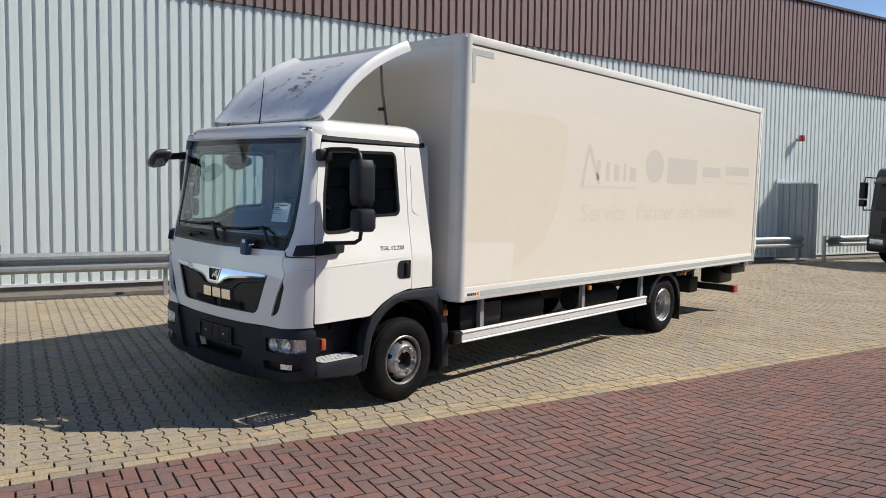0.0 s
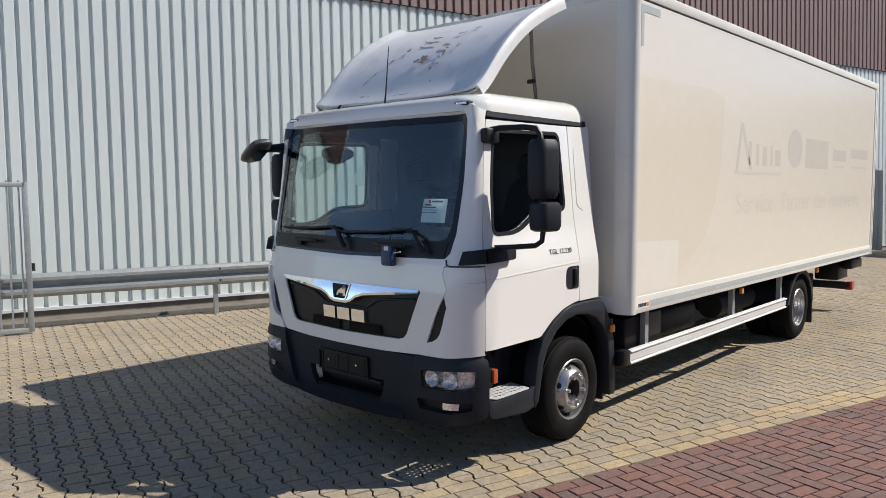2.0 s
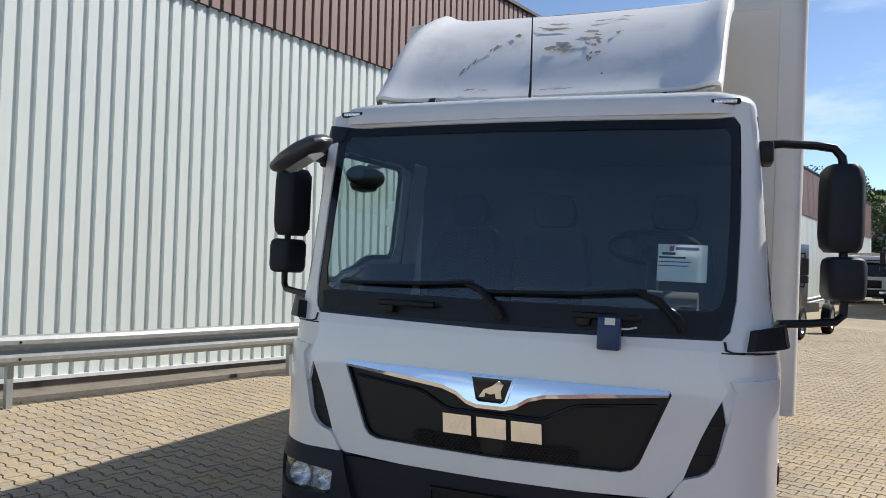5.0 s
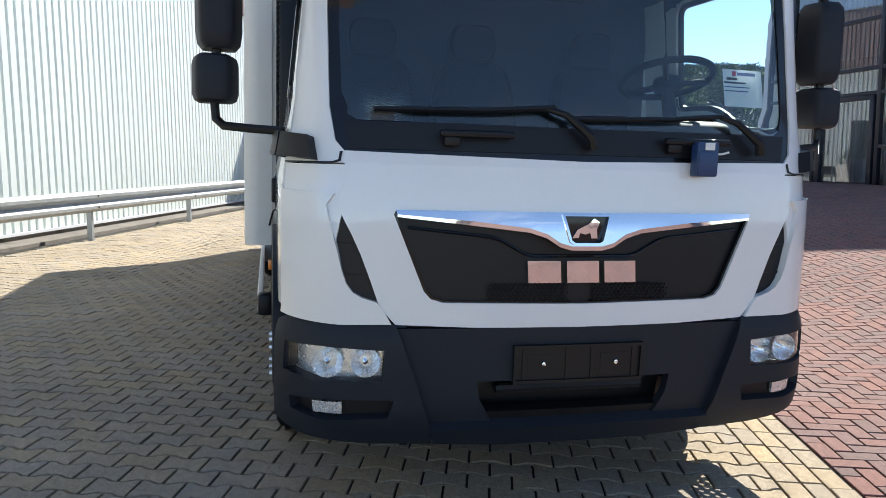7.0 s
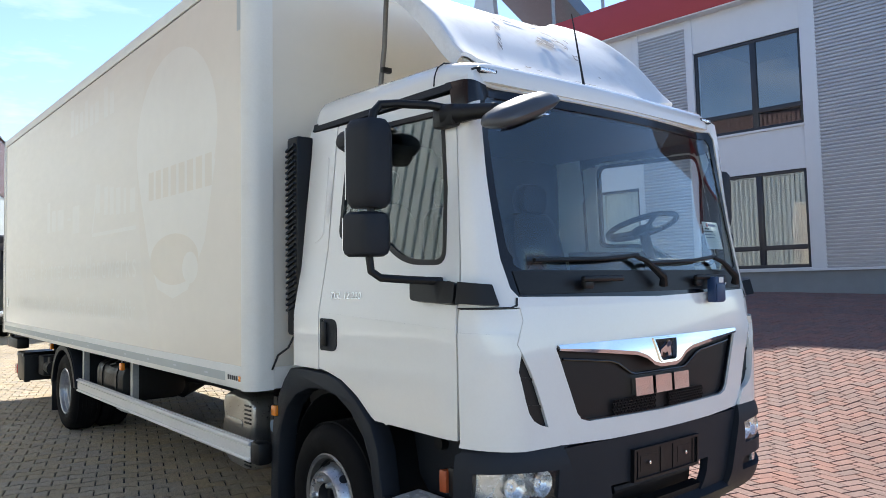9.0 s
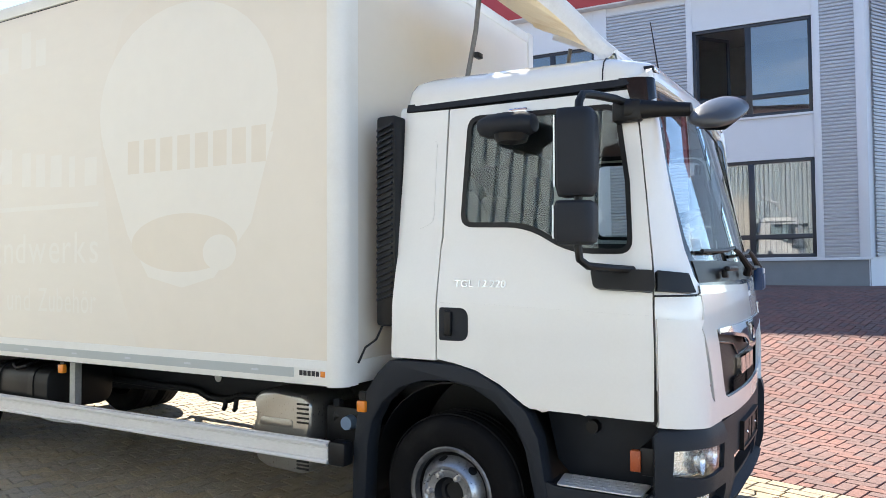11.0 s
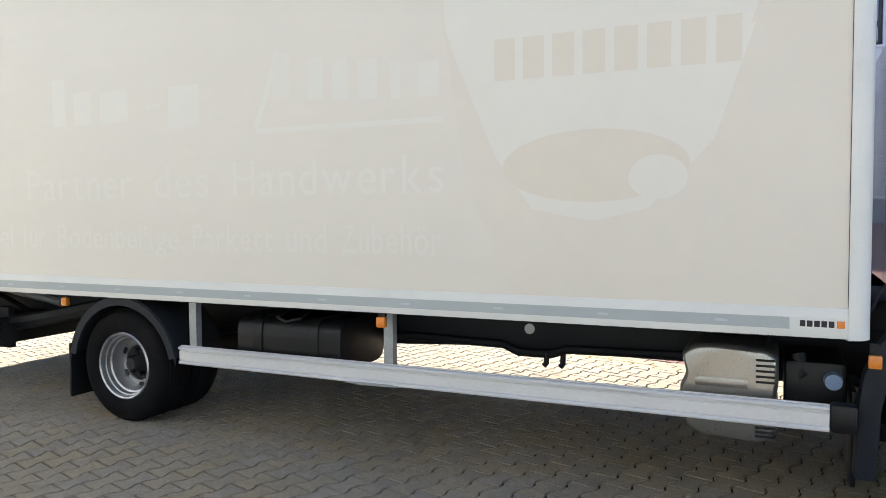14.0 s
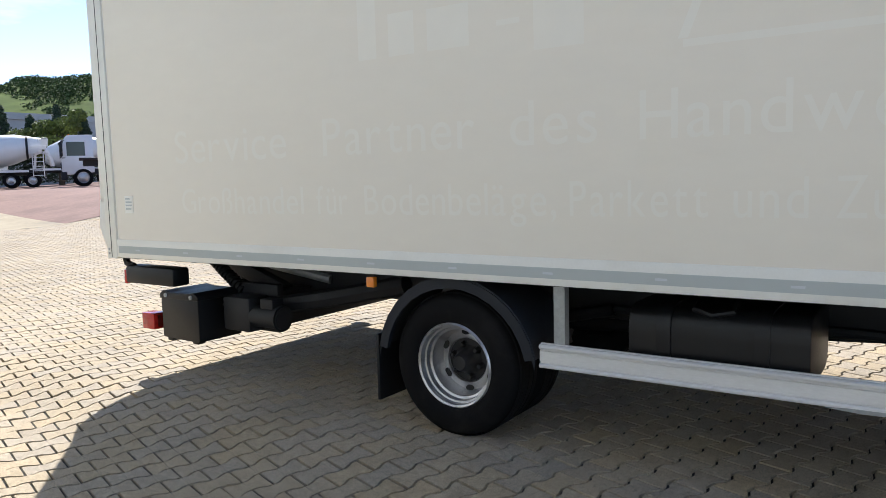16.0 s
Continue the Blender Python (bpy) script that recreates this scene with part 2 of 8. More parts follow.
CURTAIN = surf("pale_slat_blinds", (0.48, 0.47, 0.44), 0.8, var=0.15, scale=2, fine=12, stretch=(6, 6, 0.3))
ROOM = surf("office_room_paint", (0.30, 0.30, 0.29), 0.8, var=0.1)
OFFICE_GLASS = pane_glass("office_glass", (0.74, 0.80, 0.84), ior=2.0)


# ---- mesh tools ----
class Shape:
    """Collects vertices and faces of one mesh."""

    def __init__(self):
        self.v, self.f = [], []

    def add(self, verts, faces):
        o = len(self.v)
        self.v += [tuple(p) for p in verts]
        self.f += [tuple(i + o for i in f) for f in faces]
        return self

    def box(self, x0, x1, y0, y1, z0, z1, b=0.0):
        """A box; b rounds its edges."""
        if b <= 0:
            v = [(x, y, z) for x in (x0, x1) for y in (y0, y1) for z in (z0, z1)]
            return self.add(v, [(0, 1, 3, 2), (4, 6, 7, 5), (0, 4, 5, 1), (2, 3, 7, 6), (0, 2, 6, 4), (1, 5, 7, 3)])
        bm = bmesh.new()
        bmesh.ops.create_cube(bm, size=1)
        for p in bm.verts:
            p.co = ((x0 + x1) / 2 + p.co.x * (x1 - x0), (y0 + y1) / 2 + p.co.y * (y1 - y0), (z0 + z1) / 2 + p.co.z * (z1 - z0))
        return self.bevelled(bm, b)

    def bevelled(self, bm, b, segments=2):
        if b > 0:
            bmesh.ops.bevel(bm, geom=list(bm.edges), offset=b, segments=segments, profile=0.5, affect="EDGES", clamp_overlap=True)
        bm.verts.ensure_lookup_table()
        self.add([p.co[:] for p in bm.verts], [[p.index for p in f.verts] for f in bm.faces])
        bm.free()
        return self

    def prism(self, outline, axis, a, c, b=0.0):
        """The outline (two coordinates, the axes in order x y z without the named one) drawn from a to c along the axis."""
        def at(p, w):
            return {"x": (w, p[0], p[1]), "y": (p[0], w, p[1]), "z": (p[0], p[1], w)}[axis]
        n = len(outline)
        v = [at(p, a) for p in outline] + [at(p, c) for p in outline]
        f = [tuple(range(n)), tuple(range(2 * n - 1, n - 1, -1))] + [(i, (i + 1) % n, n + (i + 1) % n, n + i) for i in range(n)]
        if b <= 0:
            return self.add(v, f)
        bm = bmesh.new()
        vs = [bm.verts.new(p) for p in v]
        for q in f:
            bm.faces.new([vs[i] for i in q])
        bmesh.ops.recalc_face_normals(bm, faces=bm.faces)
        return self.bevelled(bm, b)

    def loft(self, rings, close=True, caps=True):
        """Skins rings of equally many points."""
        n = len(rings[0])
        v = [p for r in rings for p in r]
        f = []
        for k in range(len(rings) - 1):
            for i in range(n if close else n - 1):
                j = (i + 1) % n
                f.append((k * n + i, k * n + j, (k + 1) * n + j, (k + 1) * n + i))
        if caps and close:
            f += [tuple(range(n)), tuple(range(len(v) - 1, len(v) - n - 1, -1))]
        return self.add(v, f)

    def tube(self, pts, r, n=8):
        """A round bar along points; r may be one radius or one a point."""
        pts = [Vector(p) for p in pts]
        rr = r if isinstance(r, (list, tuple)) else [r] * len(pts)
        rings, side = [], None
        for i, p in enumerate(pts):
            d = (pts[min(i + 1, len(pts) - 1)] - pts[max(i - 1, 0)]).normalized()
            if side is None:
                side = d.orthogonal().normalized()
            side = (side - d * side.dot(d)).normalized()
            w = d.cross(side)
            rings.append([p + (side * math.cos(k * math.tau / n) + w * math.sin(k * math.tau / n)) * rr[i] for k in range(n)])
        return self.loft(rings)

    def lathe(self, profile, centre, axis="y", n=40):
        """Turns (radius, along) pairs round the axis through centre."""
        cx, cy, cz = centre
        rings = []
        for r, h in profile:
            ring = []
            for k in range(n):
                c, s = r * math.cos(k * math.tau / n), r * math.sin(k * math.tau / n)
                ring.append({"y": (cx + c, cy + h, cz + s), "x": (cx + h, cy + c, cz + s), "z": (cx + c, cy + s, cz + h)}[axis])
            rings.append(ring)
        return self.loft(rings, caps=False)

    def sheet(self, grid, thick=None):
        """A surface from rows of points; thick gives it a back, offset by that vector."""
        nv, nu = len(grid), len(grid[0])
        v = [tuple(p) for row in grid for p in row]
        f = [(i * nu + j, i * nu + j + 1, (i + 1) * nu + j + 1, (i + 1) * nu + j) for i in range(nv - 1) for j in range(nu - 1)]
        if thick is None:
            return self.add(v, f)
        m = len(v)
        v2 = v + [tuple(Vector(p) + Vector(thick)) for p in v]
        f2 = f + [tuple(m + i for i in reversed(q)) for q in f]
        rim = [j for j in range(nu)] + [i * nu + nu - 1 for i in range(1, nv)] + [(nv - 1) * nu + j for j in range(nu - 2, -1, -1)] + [i * nu for i in range(nv - 2, 0, -1)]
        for k in range(len(rim)):
            a, b = rim[k], rim[(k + 1) % len(rim)]
            f2.append((a, m + a, m + b, b))
        return self.add(v2, f2)

    def mesh(self, name, material, smooth=35):
        me = bpy.data.meshes.new(name)
        me.from_pydata(self.v, [], self.f)
        me.materials.append(material)
        if len(self.f) < 60000:
            bm = bmesh.new()
            bm.from_mesh(me)
            bmesh.ops.recalc_face_normals(bm, faces=bm.faces)
            bm.to_mesh(me)
            bm.free()
        if smooth:
            me.shade_smooth()
            me.set_sharp_from_angle(angle=radians(smooth))
        return me


def part(name, shape, material, parent=None, label="", smooth=35):
    """One mesh object, as a part under its thing or as a thing itself."""
    ob = new(name, shape.mesh(name, material, smooth))
    if parent is not None:
        ob.parent = parent
    if label:
        ob["label"] = label
    return ob


def thing(name, m, label, category, group="", kind=""):
    """An Empty that carries a thing's parts."""
    ob = new(name)
    ob.empty_display_size = 0.2
    ob.matrix_basis = m
    return tagged(ob, label, category, group, kind)


def round_poly(pts, r, n=4):
    """A polygon with its corners rounded; r one radius or one a corner."""
    out = []
    k = len(pts)
    for i in range(k):
        p, a, b = Vector(pts[i]), Vector(pts[i - 1]), Vector(pts[(i + 1) % k])
        q = r[i] if isinstance(r, (list, tuple)) else r
        if q <= 0:
            out.append(tuple(p))
            continue
        d1, d2 = (a - p), (b - p)
        q = min(q, d1.length * 0.48, d2.length * 0.48)
        s, e = p + d1.normalized() * q, p + d2.normalized() * q
        for j in range(n + 1):
            t = j / n
            out.append(tuple(s * (1 - t) ** 2 + p * 2 * t * (1 - t) + e * t * t))
    return out


def smooth01(x):
    x = min(1.0, max(0.0, x))
    return x * x * (3 - 2 * x)


# ---- ground ----
SKEW = radians(17)
ALONG = Vector((-math.cos(SKEW), math.sin(SKEW), 0))      # the hall and the paving run this way
ACROSS = Vector((math.sin(SKEW), math.cos(SKEW), 0))      # from the hall towards the office
EDGE = 1.62                                               # where the red paving begins, across


def height(x, y):
    """The yard's surface in the lorry's own frame."""
    n = x * math.sin(SKEW) + y * math.cos(SKEW)
    dip = 0.075 * smooth01((-x - 2.5) / 3) * smooth01((-y - 1.35) / 0.8) * smooth01((n + 5.0) / 0.9)
    near = 0.006 + 0.020 * smooth01((-x - 2.5) / 2) - dip + 1.06 * smooth01((y + 0.2 * min(0.0, x + 3) - 2.6) / 7.6)
    far = 0.98 + 0.0105 * x + 0.0309 * y
    k = smooth01((math.hypot(x, y) - 26) / 24)
    return near * (1 - k) + far * k


def at(u, n, lift=0.0):
    """A point of the yard from its distance along the hall and across from it."""
    p = ALONG * u + ACROSS * n
    return Vector((p.x, p.y, height(p.x, p.y) + lift))


def yard_sheet():
    s = Shape()
    def steps(lo, hi, near_lo, near_hi, d):
        out, w = [near_lo], d
        while out[0] > lo:
            w *= 1.35
            out.insert(0, max(lo, out[0] - w))
        a = near_lo
        while a < near_hi:
            a += d
            out.append(a)
        w = d
        while out[-1] < hi:
            w *= 1.35
            out.append(min(hi, out[-1] + w))
        return out
    us, ns = steps(-900, 900, -8, 40, 0.3), steps(-900, 900, -9, 16, 0.3)
    s.sheet([[at(u, n, -0.014) for n in ns] for u in us])
    return s


GROUND = part("ground", yard_sheet(), SAND)
GROUND.matrix_basis = YARD
tagged(GROUND, "sandy joints and open yard surface under the paving", "ground", kind="structure")

# ---- hall ----
HALL_O = Vector((-1.5, -6.5, 0.0))
S_AX = (ALONG - UP * ALONG.dot(UP)).normalized()
N_AX = S_AX.cross(UP)
if N_AX.y < 0:
    N_AX = -N_AX


def upright(o, s_axis, n_axis):
    """A frame standing truly upright: x along s, y along n, z up."""
    m = Matrix((s_axis, n_axis, UP)).transposed().to_4x4()
    m.translation = o
    return YARD @ m


HALL = upright(HALL_O, S_AX, N_AX)


def rib_sheet(s0, s1, z0, z1, pitch, crest, depth, slope=0.012):
    """Trapezoid sheet: broad outer bands with narrow grooves."""
    s = Shape()
    line = []
    a = s0
    while a < s1:
        line += [(a, 0.0), (a + crest, 0.0), (a + crest + slope, -depth), (a + pitch - slope, -depth)]
        a += pitch
    s.sheet([[(p, q, z) for p, q in line] for z in (z0, z1)])
    return s


hall_wall = thing("wall_hall", HALL, "tall hall wall of pale ribbed steel sheet with a brown upper band", "wall", kind="structure")
part("sheet", rib_sheet(-8.614, 56.5, 0.18, 5.10, 0.1841, 0.122, 0.054, 0.010), HALL_PANEL, hall_wall, "pale ribbed steel sheet", smooth=0)
part("upper_sheet", rib_sheet(-8.614, 56.5, 5.05, 7.40, 0.1841, 0.122, 0.054, 0.010), HALL_BROWN, hall_wall, "brown ribbed steel sheet", smooth=0).location.y = 0.05
part("flashing", Shape().box(-8.6, 56.5, -0.04, 0.03, 5.05, 5.09), BROWN_DARK, hall_wall)
part("eaves", Shape().box(-8.6, 56.5, -0.3, 0.10, 7.40, 7.47), BROWN_DARK, hall_wall)
part("core", Shape().box(-8.6, 56.5, -0.35, -0.07, -1.0, 7.38), CONCRETE, hall_wall)
part("drip_rail", Shape().box(-8.6, 56.5, -0.05, 0.035, 0.15, 0.19), OFFICE_WHITE, hall_wall)
part("plinth", Shape().box(-8.6, 56.5, -0.06, 0.0, -1.0, 0.16), CONCRETE, hall_wall)
roof = part("roof", Shape().box(-8.6, 56.5, -40, 0.05, 7.36, 7.42), BROWN_DARK, None)
roof.matrix_basis = HALL
tagged(roof, "flat dark roof of the steel-clad hall", "roof", kind="structure")
for nm, bx in (("end_wall", (-8.9, -8.6, -40, 0)), ("far_wall", (56.5, 56.8, -40, 0))):
    part(nm, Shape().box(*bx[:2], *bx[2:], -1, 7.4), HALL_PANEL, hall_wall)
from mathutils.geometry import delaunay_2d_cdt


# ---- the lorry: cab skin ----
def inside(p, poly):
    c = False
    for i in range(len(poly)):
        (x1, y1), (x2, y2) = poly[i - 1], poly[i]
        if (y1 > p[1]) != (y2 > p[1]) and p[0] < (x2 - x1) * (p[1] - y1) / (y2 - y1) + x1:
            c = not c
    return c


def dense(poly, d):
    out = []
    for i in range(len(poly)):
        a, b = Vector(poly[i]), Vector(poly[(i + 1) % len(poly)])
        k = max(1, int((b - a).length / d))
        out += [tuple(a.lerp(b, j / k)) for j in range(k)]
    return out


def skin(outline, put, holes=(), d=0.05, thick=0.02):
    """A bent sheet: a flat outline with holes, meshed evenly, put onto a surface and given thickness."""
    loops = [dense(outline, d)] + [dense(h, d) for h in holes]
    pts, edges = [], []
    for lp in loops:
        o = len(pts)
        pts += lp
        edges += [(o + i, o + (i + 1) % len(lp)) for i in range(len(lp))]
    xs, ys = [p[0] for p in outline], [p[1] for p in outline]
    a = min(xs) + d / 2
    while a < max(xs):
        b = min(ys) + d / 2
        while b < max(ys):
            if inside((a, b), outline) and not any(inside((a, b), h) for h in holes):
                if min(math.hypot(a - q[0], b - q[1]) for q in pts[:sum(len(lp) for lp in loops)]) > d * 0.55:
                    pts.append((a, b))
            b += d
        a += d
    out = delaunay_2d_cdt([Vector(p) for p in pts], edges, [], 0, 1e-5)
    v2, tris = out[0], out[2]
    bm = bmesh.new()
    vs = [bm.verts.new(put(p[0], p[1])) for p in v2]
    for t in tris:
        c = (sum(v2[i][0] for i in t) / 3, sum(v2[i][1] for i in t) / 3)
        if inside(c, outline) and not any(inside(c, h) for h in holes):
            bm.faces.new([vs[i] for i in t])
    bmesh.ops.delete(bm, geom=[v for v in bm.verts if not v.link_faces], context="VERTS")
    bmesh.ops.recalc_face_normals(bm, faces=bm.faces)
    if thick:
        f = max(bm.faces, key=lambda q: q.calc_area())
        c = f.calc_center_median()
        if f.normal.dot(Vector((c.x - 0.3, c.y, 0))) < 0:
            bmesh.ops.reverse_faces(bm, faces=bm.faces)
        bm.normal_update()
        front, rims = list(bm.faces), [e for e in bm.edges if e.is_boundary]
        back = {v: bm.verts.new(v.co - v.normal * thick) for v in list(bm.verts)}
        for f in front:
            bm.faces.new([back[v] for v in reversed(f.verts)])
        for e in rims:
            p, q = e.verts
            if p.link_loops and next((lo for lo in e.link_loops), None) is not None:
                lo = e.link_loops[0]
                p, q = lo.vert, lo.link_loop_next.vert
            bm.faces.new([q, p, back[p], back[q]])
    bm.verts.ensure_lookup_table()
    bm.verts.index_update()
    s = Shape()
    s.add([v.co[:] for v in bm.verts], [[v.index for v in f.verts] for f in bm.faces])
    bm.free()
    return s


def lerp_table(z, rows):
    for (a, p), (b, q) in zip(rows, rows[1:]):
        if z <= b:
            t = min(1.0, max(0.0, (z - a) / (b - a)))
            return p + (q - p) * t
    return rows[-1][1]


FRONT_X = [(0.30, 1.17), (0.45, 1.205), (0.78, 1.215), (1.15, 1.215), (1.36, 1.195), (1.50, 1.168), (2.31, 0.985), (2.40, 0.93)]
HALF_W = [(0.30, 1.105), (1.30, 1.108), (1.55, 1.062), (2.25, 0.995), (2.40, 0.97)]
CORNER, BEND, RAD = 0.84, 0.36, 0.25
BASE_W = 1.058


def cab_point(s, z, out=0.0):
    """A point of the cab's skin: s runs from the middle of the front round the corner and back along the side."""
    sign, a = (1 if s >= 0 else -1), abs(s)
    th0 = radians(7.3)
    if a <= CORNER:
        x, y, th = -0.05 * (a / CORNER) ** 2, a, th0 * a / CORNER
    elif a <= CORNER + BEND:
        th = th0 + (a - CORNER) / BEND * (math.pi / 2 - th0)
        x = -0.05 - RAD * (math.cos(th0) - math.cos(th))
        y = CORNER + RAD * (math.sin(th) - math.sin(th0))
    else:
        th = math.pi / 2
        x = -0.05 - RAD * math.cos(th0) - (a - CORNER - BEND)
        y = CORNER + RAD * (1 - math.sin(th0))
    shift = lerp_table(z, FRONT_X) - 1.2
    k = 1.0 if a <= CORNER else 1 - smooth01((a - CORNER) / BEND)
    w = lerp_table(z, HALF_W) / BASE_W
    return Vector((1.2 + x + shift * k + out * math.cos(th), sign * (y * w + out * math.sin(th)), z))


SIDE_S = CORNER + BEND + (1.2 - 0.05 - RAD * math.cos(radians(7.3)))   # s of the side's x = 0


def sx(x):
    """s of a place on the cab's side."""
    if x <= SIDE_S - CORNER - BEND:
        return SIDE_S - x
    lo, hi = CORNER, CORNER + BEND
    for _ in range(30):
        m = (lo + hi) / 2
        if cab_point(m, 1.15).x > x:
            lo = m
        else:
            hi = m
    return lo


def sy(y, z):
    """s of a place on the cab's front."""
    lo, hi = 0.0, CORNER + BEND
    for _ in range(30):
        m = (lo + hi) / 2
        if cab_point(m, z).y < abs(y):
            lo = m
        else:
            hi = m
    return lo if y >= 0 else -lo


def front_pts(pts):
    return [(sy(y, z), z) for y, z in pts]


def side_pts(pts, sign):
    return [(sign * sx(x), z) for x, z in pts]


def dense_line(pts, d):
    """More points along an open line."""
    out = [pts[0]]
    for (a, b), (c, e) in zip(pts, pts[1:]):
        n = max(1, round(math.hypot(c - a, e - b) / d))
        out += [(a + (c - a) * k / n, b + (e - b) * k / n) for k in range(1, n + 1)]
    return out


def mirrored(pts):
    """Right half, then the same mirrored to the left."""
    return pts + [(-a, b) for a, b in reversed(pts)]


def on_cab(out=0.0):
    return lambda a, z: cab_point(a, z, out)


lorry = thing("box_lorry", YARD, "white box lorry with a sun-yellowed cream cargo box, parked", "lorry")
BODY_GAP = BLACK_PLASTIC

# front panel between screen and bumper, with the grille opening
GRILLE = mirrored([(0.0, 1.185), (0.705, 1.19), (0.712, 1.175), (0.60, 0.90), (0.575, 0.872), (0.53, 0.858), (0.0, 0.850)][1:])
panel_half = [(0.885, 1.352), (0.875, 1.30), (0.912, 1.205), (0.898, 1.178), (0.858, 1.10), (0.826, 1.03), (0.792, 0.94), (0.760, 0.85), (0.742, 0.825), (0.70, 0.778), (0.40, 0.765), (0.0, 0.762)]
part("front_panel", skin(front_pts(mirrored(panel_half)), on_cab(), [front_pts(GRILLE)], 0.045), WHITE, lorry, "white front panel")
SATIN = surf("satin_black_grille", (0.006, 0.006, 0.007), 0.42, var=0.15, fine=200, bump=0.1, bump_scale=500, spec=0.35)
part("grille_panel", skin(front_pts(GRILLE), on_cab(-0.028), (), 0.05, 0.01), SATIN, lorry, "satin black grille panel")
part("grille_frame", skin(front_pts([(y * 1.006, 1.02 + (z - 1.02) * 1.02) for y, z in GRILLE]), on_cab(-0.012), [front_pts([(y * 0.985, 1.02 + (z - 1.02) * 0.965) for y, z in GRILLE])], 0.05, 0.02), GLOSS_BLACK, lorry)
brow = []
for y, z in dense_line([(-0.66, 1.128), (-0.36, 1.098), (-0.315, 1.085), (-0.225, 1.036), (-0.19, 1.028), (0.19, 1.028), (0.225, 1.036), (0.315, 1.085), (0.36, 1.098), (0.66, 1.128)], 0.05):
    brow.append(cab_point(sy(y, z), z, -0.021))
part("grille_brow", Shape().tube(brow, 0.006, 8), GLOSS_BLACK, lorry, "glossy black crease below the chrome bar")
bar_low = [(0.0, 1.054), (0.06, 1.054), (0.105, 1.066), (0.155, 1.098), (0.22, 1.118), (0.42, 1.140), (0.700, 1.168), (0.72, 1.170)]
LIP = 0.016
badge_hole = [(0.098, 1.186), (0.070, 1.086), (0.055, 1.076), (-0.055, 1.076), (-0.070, 1.086), (-0.098, 1.186)]


def bar_foot(a):
    for (y0, z0), (y1, z1) in zip(bar_low, bar_low[1:]):
        if abs(a) <= y1:
            return z0 + (z1 - z0) * (abs(a) - y0) / (y1 - y0)
    return bar_low[-1][1]


def bar_face(a, z):
    """Leans back, so that it mirrors the sky."""
    return cab_point(a, z, 0.010 + 0.15 * (1.197 - z))


def bar_lip(a, z):
    """Stands upright below the leaning face."""
    foot = bar_foot(a) + LIP
    return cab_point(a, z, 0.010 + 0.15 * (1.197 - foot) - 0.03 * max(0.0, foot - z))


low_r = [(y, z) for y, z in reversed(bar_low[1:-1])]
face = [(0.705, 1.192)] + [(y, z + LIP * (1.0 if y < 0.6 else 0.55)) for y, z in low_r]
lip = [(y, z + LIP * (1.0 if y < 0.6 else 0.55)) for y, z in low_r]
lip_loop = lip + [(-y, z) for y, z in reversed(lip)] + [(-y, z) for y, z in low_r] + [(y, z) for y, z in reversed(low_r)]
chrome_bar = part("chrome_bar", skin(front_pts(mirrored(face)), bar_face, [front_pts(badge_hole)], 0.02, 0.02), CHROME, lorry, "winged chrome bar across the grille")
part("bar_lip", skin(front_pts(lip_loop), bar_lip, (), 0.016, 0.006), CHROME, chrome_bar)
part("badge_rim", skin(front_pts(badge_hole), lambda a, z: cab_point(a, z, 0.016 + 0.15 * (1.197 - z)), [front_pts([(y * 0.88, 1.131 + (z - 1.131) * 0.88) for y, z in badge_hole])], 0.02, 0.02), CHROME, chrome_bar)
part("badge_panel", skin(front_pts(badge_hole), on_cab(0.006), (), 0.03, 0.02), GLOSS_BLACK, chrome_bar)
part("badge", skin(front_pts([(-0.055, 1.098), (-0.03, 1.10), (-0.025, 1.118), (-0.005, 1.112), (0.015, 1.118), (0.02, 1.098), (0.045, 1.098), (0.04, 1.13), (0.052, 1.158), (0.03, 1.172), (0.005, 1.15), (-0.035, 1.13)]), on_cab(0.014), (), 0.02, 0.008), CHROME, chrome_bar, "small chrome animal-shaped badge drawn plain")
for y0 in (-0.218, -0.066, 0.084):
    w = 0.134
    part("maker_plate", skin(front_pts([(y0 + 0.006, 0.930), (y0 + w, 0.930), (y0 + w - 0.006, 1.012), (y0, 1.012)]), on_cab(0.0), (), 0.03, 0.024), CHROME, lorry, "chrome letter block left blank")
for half in (-1, 1):
    mesh_plate = Shape()
    for r in range(5):
        for c in range(16):
            y = half * (0.058 + c * 0.0192 + (r % 2) * 0.0096)
            z = 0.868 + r * 0.0125
            p = cab_point(sy(y, z), z, -0.018)
            mesh_plate.lathe([(0.0066, 0.0), (0.0088, 0.0), (0.0088, 0.008), (0.0066, 0.008), (0.0066, 0.0)], (p.x, p.y, p.z), "x", 6)
    part("grille_mesh", mesh_plate, BLACK_PLASTIC, lorry, "black honeycomb mesh")

# screen frame, screen, cowl
screen = mirrored([(0.0, 2.318), (0.90, 2.300), (0.925, 2.26), (0.940, 1.90), (0.935, 1.55), (0.915, 1.43), (0.885, 1.395), (0.0, 1.378)][1:])
glass_edge = mirrored([(0.0, 2.270), (0.87, 2.255), (0.895, 2.22), (0.902, 1.85), (0.895, 1.60), (0.875, 1.525), (0.84, 1.505), (0.0, 1.500)][1:])
gap_front = [(0.992, 1.352), (0.990, 1.47), (0.955, 1.80), (0.915, 2.10), (0.872, 2.272)]
frame_outer = [(sy(0.885, 1.352), 1.352)] + [(sx(x), z) for x, z in gap_front] + [(sx(0.855), 2.315), (sy(0.93, 2.36), 2.362), (sy(0.5, 2.37), 2.380)]
frame_outer = frame_outer + [(-a, b) for a, b in reversed(frame_outer)]
